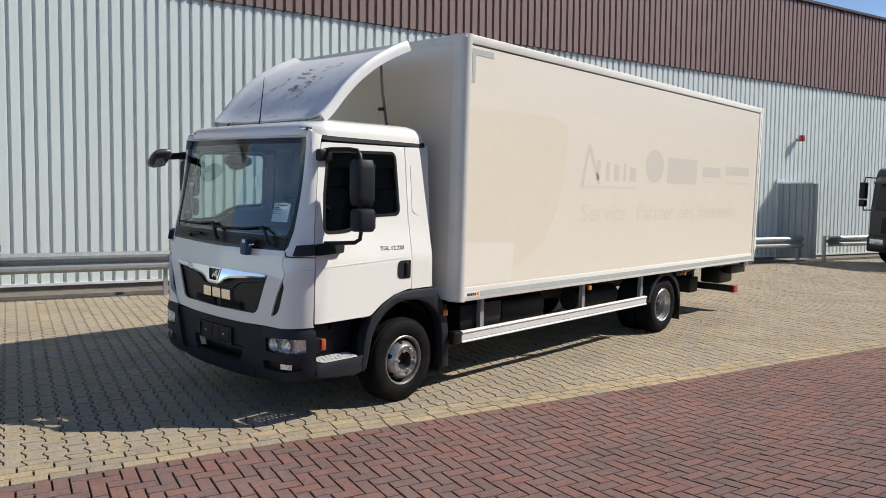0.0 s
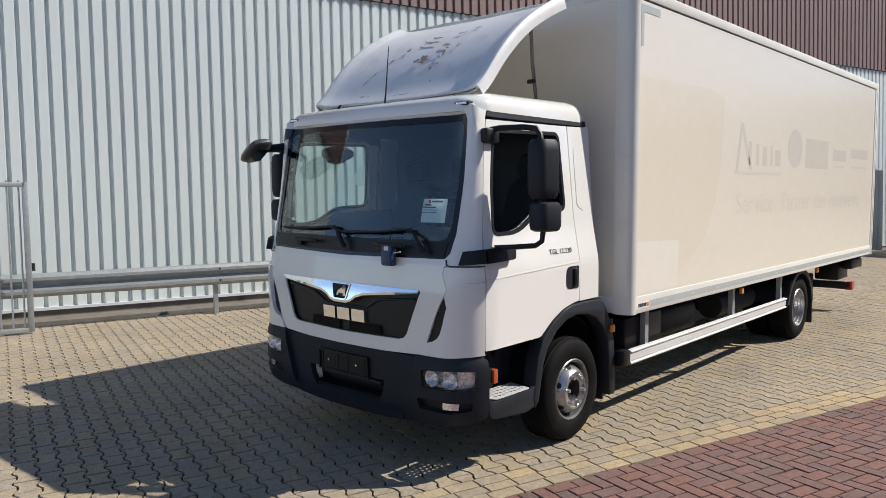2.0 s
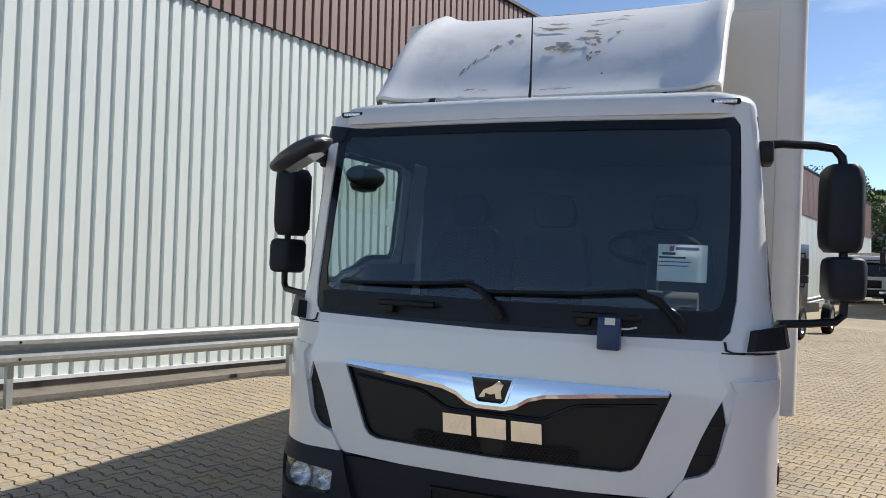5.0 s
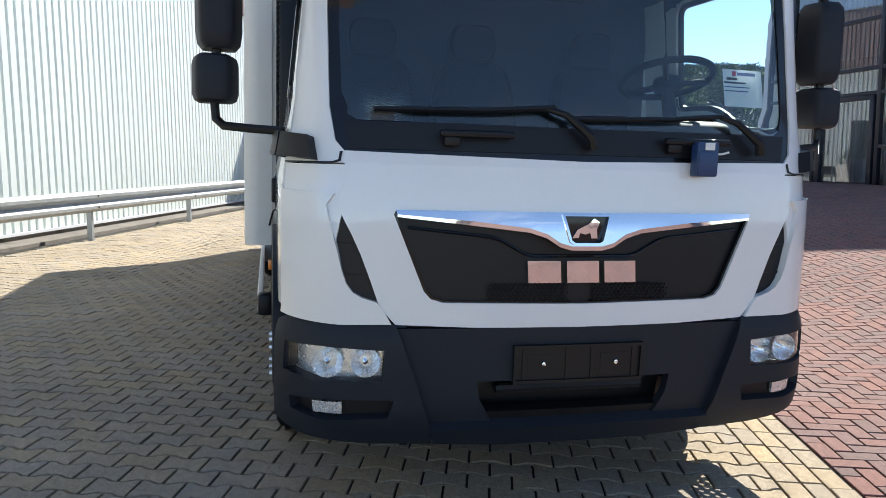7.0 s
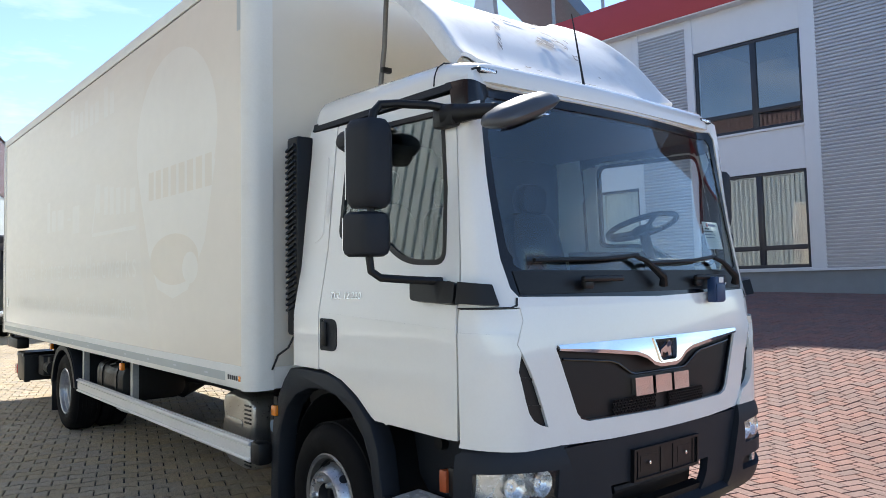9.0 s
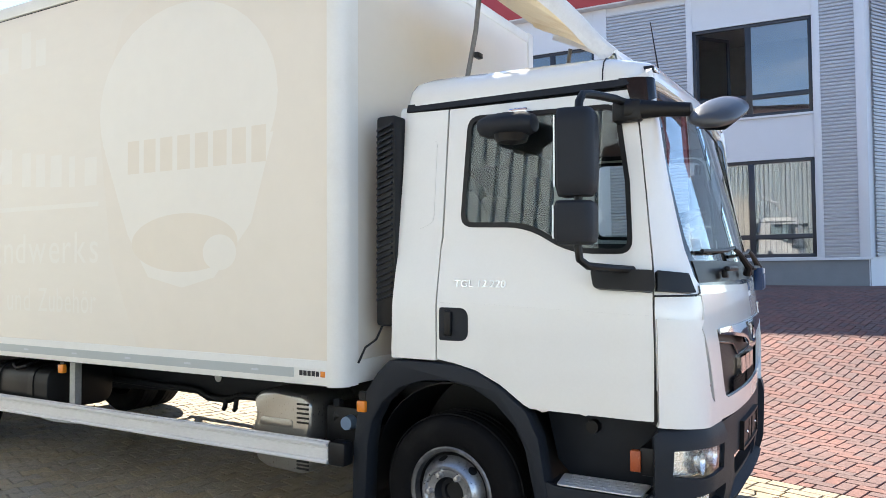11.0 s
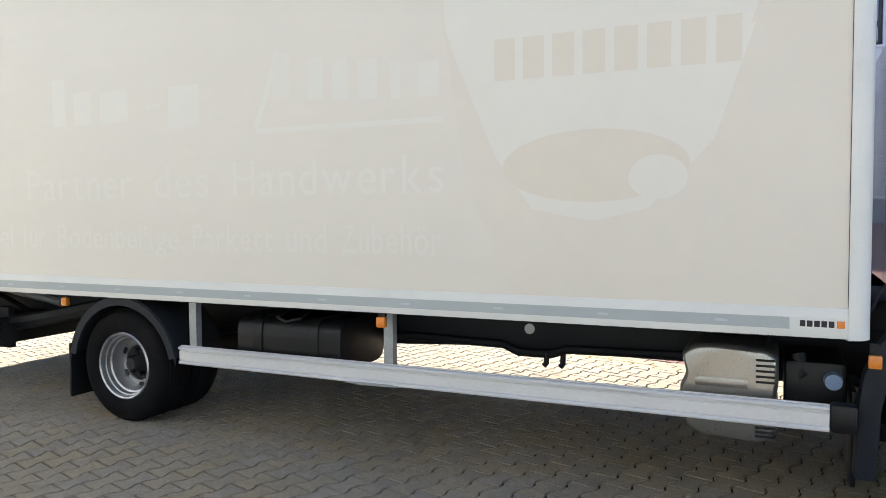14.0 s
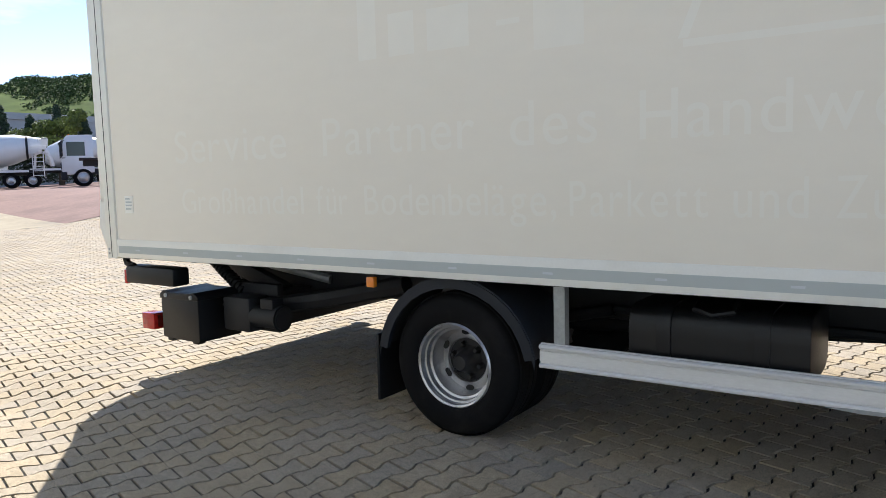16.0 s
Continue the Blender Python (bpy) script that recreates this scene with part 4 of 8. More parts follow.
for sg in (-1, 1):
    a, b = (1.02, 1.128) if sg > 0 else (-1.128, -1.02)
    arch = part("wheel_arch", Shape().prism(ARCH_OUT + ARCH_IN, "y", a, b, 0.012), GREY_PLASTIC, lorry, "dark grey plastic wheel arch")
    liner = Shape()
    arc = [(0.47 * math.cos(t) - 0.0, 0.43 + 0.47 * math.sin(t)) for t in [radians(-15 + 210 * k / 20) for k in range(21)]]
    liner.sheet([[(x, sg * 0.55, z), (x, sg * 1.03, z)] for x, z in arc], (0, 0, 0.006))
    part("arch_liner", liner, BLACK_PLASTIC, arch)
    part("mud_flap", Shape().box(-0.565, -0.545, sg * 0.86 - 0.16, sg * 0.86 + 0.16, 0.17, 0.60, 0.004), BLACK_PLASTIC, arch)
    y0, y1 = (0.86, 0.89) if sg > 0 else (-0.89, -0.86)
    skirt = part("side_skirt", Shape().prism([(0.42, 0.815), (0.99, 0.81), (0.98, 0.52), (0.92, 0.49), (0.55, 0.49), (0.48, 0.56)], "y", y0, y1, 0.006), GREY_PLASTIC, lorry, "dark grey skirt below the door")
    ya, yb = (1.095, 1.122) if sg > 0 else (-1.122, -1.095)
    sill = round_poly([(0.50, 0.515), (0.56, 0.498), (0.95, 0.498), (0.992, 0.53), (0.992, 0.43), (0.95, 0.385), (0.60, 0.352), (0.505, 0.375)], 0.02, 3)
    part("step_body", Shape().prism(sill, "y", ya, yb, 0.008), GREY_PLASTIC, skirt, "dark grey moulded step surround")
    yc, yd = (0.915, 0.94) if sg > 0 else (-0.94, -0.915)
    part("step_back", Shape().prism([(0.50, 0.50), (0.95, 0.50), (0.95, 0.47), (0.50, 0.47)], "y", yc, yd, 0.004), GREY_PLASTIC, skirt)
    for xa in (0.515, 0.955):
        part("step_end", Shape().box(xa - 0.012, xa + 0.012, *sorted((sg * 0.93, sg * 1.10)), 0.40, 0.498, 0.004), GREY_PLASTIC, skirt)
    lozenges = []
    for j in range(4):
        for i in range(9 - j % 2):
            cx, cy = 0.578 + i * 0.040 + (j % 2) * 0.020, sg * (0.960 + j * 0.040)
            lozenges.append([(cx - 0.014, cy), (cx, cy - 0.012), (cx + 0.014, cy), (cx, cy + 0.012)])
    tread = round_poly([(0.53, sg * 0.935), (0.935, sg * 0.935), (0.935, sg * 1.105), (0.90, sg * 1.118), (0.56, sg * 1.118)], 0.015, 3)
    st = part("step_tread", skin(tread, lambda a, b: Vector((a, b, 0.510)), lozenges, 0.04, 0.006), ALU, skirt, "perforated aluminium step tread")
    for q in lozenges[::2]:
        cx, cy = q[1][0] + 0.020, q[0][1]
        part("stud", Shape().lathe([(0.0, 0.004), (0.003, 0.003), (0.0045, 0.0)], (cx, cy, 0.510), "z", 6), ALU, st)
    part("side_marker", Shape().box(0.885, 0.930, sg * 1.085 - 0.022, sg * 1.085 + 0.022, 0.605, 0.695, 0.006), surf("dull_amber_lens", (0.38, 0.085, 0.03), 0.25, var=0.15), skirt, "dull amber side marker")
    part("marker_base", Shape().box(0.925, 0.985, sg * 0.985 - 0.11, sg * 0.985 + 0.11, 0.59, 0.71, 0.01), BLACK_PLASTIC, skirt)
    part("cap", Shape().lathe([(0.0, 0.035), (0.03, 0.035), (0.034, 0.0)] if sg > 0 else [(0.0, -0.035), (0.03, -0.035), (0.034, 0.0)], (0.66, sg * 0.89, 0.735), "y", 16), BLACK_PLASTIC, skirt)


# ---- wheels ----
LIP_F = surf("dark_scuffed_rim_edge", (0.17, 0.168, 0.17), 0.4, metal=0.6, var=0.3, fine=40, stain=(0.40, 0.40, 0.41), stain_amount=0.6, stain_scale=14)
GRIMY = surf("greasy_dark_rim", (0.045, 0.044, 0.046), 0.34, metal=0.5, var=0.3, fine=40, stain=(0.22, 0.22, 0.23), stain_amount=0.6, stain_scale=9)
NUT = surf("worn_steel_nut", (0.62, 0.62, 0.62), 0.3, metal=0.8, var=0.15, stain=(0.12, 0.09, 0.07), stain_amount=0.6, stain_scale=30)
def make_wheel(name, outer, front, rim_mat, group):
    """A lorry wheel whose outer side faces +y; outer is the tyre's outer side."""
    w = thing(name, Matrix(), "", "")
    w.parent = lorry
    R, r = 0.392, 0.222
    tyre = Shape().lathe([(r, -0.20), (r + 0.02, -0.215), (0.30, -0.235), (0.35, -0.228), (0.378, -0.205), (0.388, -0.17), (R, -0.12), (R, -0.06), (0.388, -0.025), (0.376, 0.008), (0.352, 0.026), (0.30, 0.034), (0.262, 0.030), (0.240, 0.020), (r + 0.006, 0.012), (r, 0.0), (r, -0.20)], (0, 0, 0), "y", 64)
    part("tyre", tyre, RUBBER, w, "black worn tyre")
    tread = Shape()
    for off in (-0.165, -0.115, -0.065, -0.030):
        tread.lathe([(R + 0.003, off - 0.016), (R + 0.003, off + 0.016), (R - 0.004, off + 0.020), (R - 0.004, off - 0.020), (R + 0.003, off - 0.016)], (0, 0, 0), "y", 64)
    part("tread", tread, RUBBER, w)
    if front:
        lip = [(r + 0.012, 0.018), (r + 0.004, 0.024), (r - 0.012, 0.016), (r - 0.018, -0.02)]
        disc = [(r - 0.018, -0.02), (r - 0.026, -0.036), (0.191, -0.030), (0.184, -0.014), (0.166, 0.020), (0.153, 0.040), (0.142, 0.050), (0.130, 0.048), (0.122, 0.038), (0.084, 0.032)]
        core = [(0.0, -0.03), (0.045, -0.028), (0.05, -0.012), (0.068, -0.010), (0.075, 0.015), (0.085, 0.031)]
        rad, dep, slope, oa, ob, nut_r, nut_y = 0.174, 0.003, -1.85, 0.010, 0.023, 0.104, 0.032
    else:
        lip = [(r + 0.012, 0.018), (r + 0.004, 0.026), (r - 0.006, 0.020), (r - 0.010, -0.012)]
        disc = [(r - 0.010, -0.012), (r - 0.020, -0.015), (r - 0.025, -0.040), (r - 0.037, -0.046), (r - 0.041, -0.088), (0.174, -0.106), (0.166, -0.126), (0.138, -0.122), (0.126, -0.114), (0.120, -0.124)]
        core = [(0.0, -0.035), (0.038, -0.036), (0.050, -0.052), (0.058, -0.10), (0.085, -0.128), (0.122, -0.130)]
        rad, dep, slope, oa, ob, nut_r, nut_y = 0.157, -0.122, 0.15, 0.016, 0.026, 0.090, -0.126
    part("rim_lip", Shape().lathe(lip, (0, 0, 0), "y", 56), LIP_F if front else rim_mat, w, "scuffed rim edge")
    if front:
        part("rim", Shape().lathe(disc[:4], (0, 0, 0), "y", 56), GRIMY, w, "grease-blackened steel wheel")
        part("rim_centre", Shape().lathe(disc[3:], (0, 0, 0), "y", 56), rim_mat, w, "worn silver wheel centre")
    else:
        part("rim", Shape().lathe(disc, (0, 0, 0), "y", 56), rim_mat, w, "scuffed silver steel wheel")
    for k in range(6):
        t = k * math.tau / 6 + 0.3
        radial, tang = Vector((math.cos(t), 0, math.sin(t))), Vector((-math.sin(t), 0, math.cos(t)))
        hole = []
        for q in range(14):
            a, b = oa * math.cos(q * math.tau / 14), ob * math.sin(q * math.tau / 14)
            hole.append(radial * (rad + a) + tang * b + Vector((0, dep + 0.004 + slope * a, 0)))
        part("hand_hole", Shape().add(hole + [p - Vector((0, 0.012, 0)) for p in hole], [tuple(range(14)), tuple(range(27, 13, -1))] + [(q, (q + 1) % 14, 14 + (q + 1) % 14, 14 + q) for q in range(14)]), BLACK_PLASTIC, w)
    part("hub", Shape().lathe(core, (0, 0, 0), "y", 28), CHASSIS, w, "black greasy wheel hub")
    for k in range(6):
        t = k * math.tau / 6 + 0.1
        c = (nut_r * math.cos(t), nut_y, nut_r * math.sin(t))
        part("wheel_nut", Shape().lathe([(0.0, 0.036), (0.012, 0.034), (0.015, 0.016), (0.016, 0.004), (0.021, -0.002)], c, "y", 8), NUT if front else CHASSIS, w)
    return w


def set_wheel(w, x, y, sg, z=0.380):
    w.matrix_basis = Matrix.Translation((x, y, z)) @ (Matrix() if sg > 0 else Matrix.Rotation(math.pi, 4, "Z")) @ Matrix.Rotation(0.7 * x + sg, 4, "Y") @ Matrix.Diagonal((0.955, 1, 0.955, 1))


REAR_X, REAR_Z = -4.79, 0.40
front_l = make_wheel("front_wheel", 1.1, True, RIM, "")
set_wheel(front_l, 0.005, 1.075, 1)
set_wheel(copy_thing(front_l, Matrix()), 0.005, -1.075, -1)
rear_l = make_wheel("rear_wheel", 1.2, False, RIM_R, "")
set_wheel(rear_l, REAR_X, 1.165, 1, REAR_Z)
for y, sg in ((-1.165, -1), (0.89, 1), (-0.89, -1)):
    set_wheel(copy_thing(rear_l, Matrix()), REAR_X, y, sg, REAR_Z)

# ---- cargo box ----
BX0, BX1, BZ0, BZ1 = -7.69, -0.52, 0.872, 3.305
ASKEW = Matrix.Translation((BX1, 0, 0)) @ Matrix.Rotation(-0.004, 4, "Z") @ Matrix.Rotation(-0.0030, 4, "Y") @ Matrix.Translation((-BX1, 0, 0))
box = thing("cargo_box", ASKEW, "", "")
box.parent = lorry
box["label"] = "cream cargo box with white corner posts and ghosts of old lettering"
part("core", Shape().box(BX0 + 0.06, BX1 - 0.03, -1.262, 1.262, BZ0 + 0.02, BZ1 - 0.02), BOX_WHITE, box)
for sg in (-1, 1):
    y0, y1 = (1.262, 1.270) if sg > 0 else (-1.270, -1.262)
    part("side_panel", Shape().box(BX0 + 0.14, BX1 - 0.075, y0, y1, 0.998, 3.212), BOX_CREAM, box, "sun-yellowed cream side panel")
    ya, yb = (1.262, 1.275) if sg > 0 else (-1.275, -1.262)
    part("lower_rail", Shape().box(BX0 + 0.12, BX1 - 0.07, ya, yb, BZ0, 1.0, 0.003), BOX_WHITE, box, "white lower side rail")
    tx0, tx1 = BX0 + 0.14, -0.815
    tape = part("reflective_tape", Shape().box(tx0, tx1, (1.2745 if sg > 0 else -1.2765), (1.2765 if sg > 0 else -1.2745), 0.905, 0.955), TAPE_GREY, box, "grey reflective tape")
    k = tx0 + 0.2
    while k < tx1:
        yt = sg * 1.277
        part("tape_mark", Shape().box(k, k + 0.05, yt - 0.0006, yt + 0.0006, 0.924, 0.934), TAPE_MARK, tape)
        k += 0.52
    part("label_strip", Shape().box(-0.81, -0.595, sg * 1.2755 - 0.001, sg * 1.2755 + 0.001, 0.905, 0.957), BOX_WHITE, box)
    for j in range(5):
        xa = (-0.775 + j * 0.027) if sg < 0 else (-0.63 - j * 0.027 - 0.021)
        part("label_bar", Shape().box(xa, xa + 0.021, sg * 1.277 - 0.001, sg * 1.277 + 0.001, 0.918, 0.944), INK_BLACK, box)
    xa = -0.637 if sg < 0 else -0.80
    part("label_mark", Shape().box(xa, xa + 0.03, sg * 1.277 - 0.001, sg * 1.277 + 0.001, 0.916, 0.946, 0.003), ORANGE, box)
    # tape angle near the upper front corner
    part("tape_corner", Shape().prism([(-0.91, 3.185), (-0.61, 3.185), (-0.61, 2.88), (-0.655, 2.88), (-0.655, 3.130), (-0.91, 3.130)], "y", sg * 1.2715 - 0.001, sg * 1.2715 + 0.001), TAPE_GREY, box, "grey reflective corner mark")
    part("top_rail", Shape().box(BX0 + 0.05, BX1 - 0.07, ya, yb + 0.004 * sg if sg > 0 else yb, 3.222, BZ1, 0.01), BOX_WHITE, box, "white upper side rail")
    part("top_seam", Shape().box(BX0 + 0.1, BX1 - 0.075, sg * 1.2690 - 0.0025, sg * 1.2690 + 0.0025, 3.2115, 3.2165), BLACK_PLASTIC, box)
    # rounded front corner post
    post = []
    for k in range(9):
        t = math.pi / 2 * k / 8
        post.append((BX1 - 0.075 + 0.085 * math.sin(t), sg * (1.278 - 0.085 + 0.085 * math.cos(t))))
    post += [(BX1 + 0.010, sg * 1.125), (BX1 - 0.02, sg * 1.12), (BX1 - 0.10, sg * 1.18)]
    part("corner_post", Shape().prism(post, "z", BZ0 - 0.005, BZ1 + 0.004), BOX_WHITE, box, "rounded white corner post")
    part("post_seam", Shape().box(BX1 - 0.078, BX1 - 0.074, sg * 1.270 - 0.004, sg * 1.270 + 0.004, BZ0 + 0.01, 3.21), BLACK_PLASTIC, box)
    # rear frame
    part("rear_post", Shape().box(BX0, BX0 + 0.12, sg * 1.23 - 0.048, sg * 1.23 + 0.048, BZ0 - 0.01, BZ1 + 0.005, 0.008), BOX_WHITE, box, "white rear corner post")
    part("rear_seam", Shape().box(BX0 + 0.055, BX0 + 0.060, sg * 1.279 - 0.0012, sg * 1.279 + 0.0012, BZ0, BZ1), BLACK_PLASTIC, box)
    part("tail_edge", Shape().prism([(BX0 - 0.022, 1.30), (BX0 - 0.022, BZ0 + 0.02), (BX0 - 0.045, BZ0 + 0.06), (BX0 - 0.120, 1.08), (BX0 - 0.095, 1.28)], "y", sg * 1.23 - 0.02, sg * 1.23 + 0.02, 0.004), BOX_WHITE, box)
    for z in (0.90, 0.93):
        part("bolt", Shape().lathe([(0.0, 0.004), (0.008, 0.003), (0.009, 0.0)] if sg > 0 else [(0.0, -0.004), (0.008, -0.003), (0.009, 0.0)], (BX0 + 0.03, sg * 1.279, z), "y", 8), GALV, box)
part("front_wall", Shape().box(BX1 - 0.04, BX1, -1.205, 1.205, BZ0 + 0.1, BZ1 - 0.06), BOX_CREAM, box, "cream front wall of the box")
part("front_rail", Shape().box(BX1 - 0.04, BX1 + 0.006, -1.20, 1.20, BZ1 - 0.075, BZ1, 0.012), BOX_WHITE, box)
part("front_sill", Shape().box(BX1 - 0.04, BX1 + 0.006, -1.20, 1.20, BZ0, BZ0 + 0.12, 0.006), BOX_WHITE, box)
part("box_roof", Shape().box(BX0, BX1 - 0.01, -1.26, 1.26, BZ1 - 0.03, BZ1 - 0.004), BOX_WHITE, box)
part("tail_seal", Shape().box(BX0 - 0.022, BX0 - 0.001, -1.245, 1.245, BZ0 + 0.02, 2.76), BLACK_PLASTIC, box, "black rubber seal")
part("tail_door", Shape().box(BX0 - 0.092, BX0 - 0.022, -1.25, 1.25, 1.25, 2.75, 0.012), BOX_WHITE, box, "closed white tail-lift platform")
part("tail_foot", Shape().box(BX0 - 0.06, BX0 - 0.022, -1.20, 1.20, BZ0 + 0.03, 1.25, 0.008), BOX_WHITE, box)
part("rear_door", Shape().box(BX0 - 0.012, BX0 + 0.02, -1.18, 1.18, 2.76, 3.24, 0.004), BOX_WHITE, box)
part("rear_header", Shape().box(BX0 - 0.01, BX0 + 0.10, -1.20, 1.20, 3.22, BZ1 + 0.004, 0.008), BOX_WHITE, box)
sticker = part("data_sticker", Shape().box(-7.445, -7.35, -1.2725, -1.2705, 1.185, 1.305), BOX_WHITE, box, "small printed safety sticker")
for z, w in ((1.285, 0.05), (1.262, 0.07), (1.24, 0.07), (1.215, 0.06)):
    part("sticker_bar", Shape().box(-7.435, -7.435 + w, -1.2735, -1.2724, z - 0.005, z + 0.005), TAPE_GREY, sticker)

# faded ghosts where old lettering and shapes kept the skin from yellowing
GHOST = surf("less_yellowed_skin", (0.785, 0.75, 0.67), 0.25, var=0.02, scale=0.8, fine=8, rough_var=0.03)
GHOST_D = surf("more_yellowed_skin", (0.715, 0.672, 0.595), 0.25, var=0.02, scale=0.8, fine=8, rough_var=0.03)
GHOST_G = surf("greyed_print_shadow", (0.665, 0.625, 0.56), 0.25, var=0.02, scale=0.8, fine=8, rough_var=0.03)
WARM = surf("warmer_skin", (0.758, 0.70, 0.603), 0.25, var=0.02, scale=0.8, fine=8, rough_var=0.03)
FIELD = surf("sun_browned_field", (0.750, 0.685, 0.575), 0.25, var=0.02, scale=0.8, fine=8, rough_var=0.03)


def ghost_shape(outline, sg, lift=0.0004, material=None):
    """A faded patch of skin, flush on the side."""
    y = sg * (1.2702 + lift)
    pts = [(x, y, z) for x, z in outline]
    return part("faded_shape", Shape().add(pts, [tuple(range(len(pts)))]), material or GHOST, box, smooth=0)


def ghost_word(word, x0, x1, z, high, sg, material=None):
    """A ghost of lettering, each character a part of its own, set wide between x0 and x1."""
    glyphs = []
    for ch in word:
        cu = bpy.data.curves.new("lettering", "FONT")
        cu.body = ch
        tmp = new("lettering", cu)
        bpy.context.view_layer.update()
        me = bpy.data.meshes.new_from_object(tmp)
        bpy.data.objects.remove(tmp)
        xs = [v.co.x for v in me.vertices]
        glyphs.append((me, min(xs), max(xs) - min(xs)))
    total = sum(w for _, _, w in glyphs)
    gap = 0.26 * total / max(1, len(word) - 1)
    unit = (x1 - x0) / (total + gap * (len(word) - 1))
    pen = x0
    for me, lo, w in glyphs:
        me.materials.clear()
        me.materials.append(material or GHOST)
        for v in me.vertices:
            v.co = (pen + (v.co.x - lo) * unit, sg * 1.2712, z + v.co.y / 0.70 * high)
        ob = new("faded_letter", me)
        ob.parent = box
        pen += (w + gap) * unit


def ring_pts(cx, cz, rx, rz, n=40, a0=0.0, a1=math.tau):
    return [(cx + rx * math.cos(a0 + (a1 - a0) * k / n), cz + rz * math.sin(a0 + (a1 - a0) * k / n)) for k in range(n)]


WORDS = (("Service", -6.88, -5.865), ("Partner", -5.578, -4.594), ("des", -4.40, -3.974), ("Handwerks", -3.785, -2.42))
for word, a, b in WORDS:
    ghost_word(word, a - 0.0063 * (a + 2.4), b - 0.0063 * (b + 2.4), 1.510, 0.205, -1)
    ghost_word(word, -2.53 - 4.30 * (a + 6.88) / 4.46, -2.53 - 4.30 * (b + 6.88) / 4.46, 1.585, 0.20, 1, GHOST_D)
for word, a, b in (("Großhandel", -6.84, -5.747), ("für", -5.646, -5.415), ("Bodenbeläge,", -5.295, -4.172), ("Parkett", -4.105, -3.506), ("und", -3.408, -3.14), ("Zubehör", -3.048, -2.438)):
    ghost_word(word, a - 0.0063 * (a + 2.4), b - 0.0063 * (b + 2.4), 1.190, 0.158, -1)
# one side: a head-like shape with darker and lighter fields, blank blocks for a firm's name
ghost_shape([(-0.60, 1.0), (-2.05, 1.0), (-2.30, 1.55), (-2.42, 2.4), (-2.2, 3.0), (-1.8, 3.20), (-0.60, 3.20)], -1, 0.0001, WARM)
ghost_shape(ring_pts(-1.67, 2.42, 0.74, 0.60), -1, 0.0003)
ghost_shape([(-2.36, 2.2), (-0.96, 2.2), (-1.12, 1.72), (-1.40, 1.42), (-1.66, 1.36), (-1.95, 1.42), (-2.14, 1.68)], -1, 0.0005)
ghost_shape(ring_pts(-1.66, 1.62, 0.44, 0.17), -1, 0.0008, FIELD)
ghost_shape(ring_pts(-1.36, 1.56, 0.13, 0.10), -1, 0.0011)
for k in range(8):
    x = -2.14 + k * 0.146
    ghost_shape([(x, 2.045), (x + 0.105, 2.045), (x + 0.105, 2.245), (x, 2.245)], -1, 0.0011, FIELD)
for a, b, c, d in ((-3.48, -3.36, 2.06, 2.30), (-3.24, -3.14, 2.03, 2.26), (-3.08, -2.98, 2.02, 2.24), (-2.92, -2.80, 2.01, 2.22), (-2.72, -2.66, 2.0, 2.2), (-2.56, -2.44, 2.0, 2.18), (-3.60, -2.42, 1.865, 1.895), (-5.28, -5.16, 1.99, 2.30), (-5.08, -4.92, 1.99, 2.20), (-4.84, -4.60, 1.99, 2.19), (-4.45, -4.33, 2.06, 2.085), (-4.26, -4.02, 1.93, 2.18)):
    ghost_shape([(a, c), (b, c), (b, d), (a, d)], -1)
ghost_shape([(-3.62, 1.90), (-3.45, 2.32), (-3.42, 2.30), (-3.58, 1.90)], -1, 0.0007)
for k in range(8):
    x = -4.35 + k * 0.165 + (0.10 if k > 5 else 0.0)
    ghost_shape([(x, 2.84), (x + 0.11, 2.84), (x + 0.11, 3.02 + 0.07 * (k in (0, 3, 6))), (x, 3.02 + 0.07 * (k in (0, 3, 6)))], -1)
# other side: browned field, house-shaped outline, round and square blots
ghost_shape([(-0.60, 1.02), (-1.0, 1.02), (-1.45, 1.18), (-1.84, 1.395), (-2.05, 1.72), (-2.147, 2.013), (-2.19, 2.4), (-2.19, 2.62), (-1.9, 2.68), (-0.60, 2.66)], 1, 0.0001, FIELD)
ghost_shape([(-0.60, 1.02), (-1.30, 1.02), (-1.32, 1.40), (-0.60, 1.42)], 1, 0.0008)
ghost_shape([(-2.48, 1.98), (-2.60, 2.44), (-2.66, 2.44), (-2.90, 2.0), (-2.84, 2.0), (-2.63, 2.36), (-2.54, 1.98)], 1, 0.0005, GHOST_G)
for a, b, c, d in ((-2.80, -2.88, 2.05, 2.28), (-3.00, -3.08, 2.05, 2.26), (-3.18, -3.30, 2.05, 2.24), (-3.40, -3.46, 2.05, 2.26), (-3.54, -3.70, 2.05, 2.22), (-2.46, -3.73, 1.955, 1.985), (-4.52, -5.39, 2.05, 2.385), (-5.58, -6.18, 2.16, 2.30), (-5.60, -6.10, 2.08, 2.10), (-6.38, -7.25, 2.21, 2.34), (-6.42, -7.2, 2.08, 2.11)):
    ghost_shape([(a, c), (b, c), (b, d), (a, d)], 1, 0.0005, GHOST_G if d - c > 0.05 else GHOST_D)
ghost_shape(ring_pts(-4.17, 2.255, 0.24, 0.21), 1, 0.0005, GHOST_G)
part("cable", Shape().tube([(-0.50, -1.14, 0.98), (-0.47, -1.12, 1.06), (-0.43, -1.08, 1.10), (-0.40, -1.04, 1.20)], 0.006, 6), BLACK_PLASTIC, box)

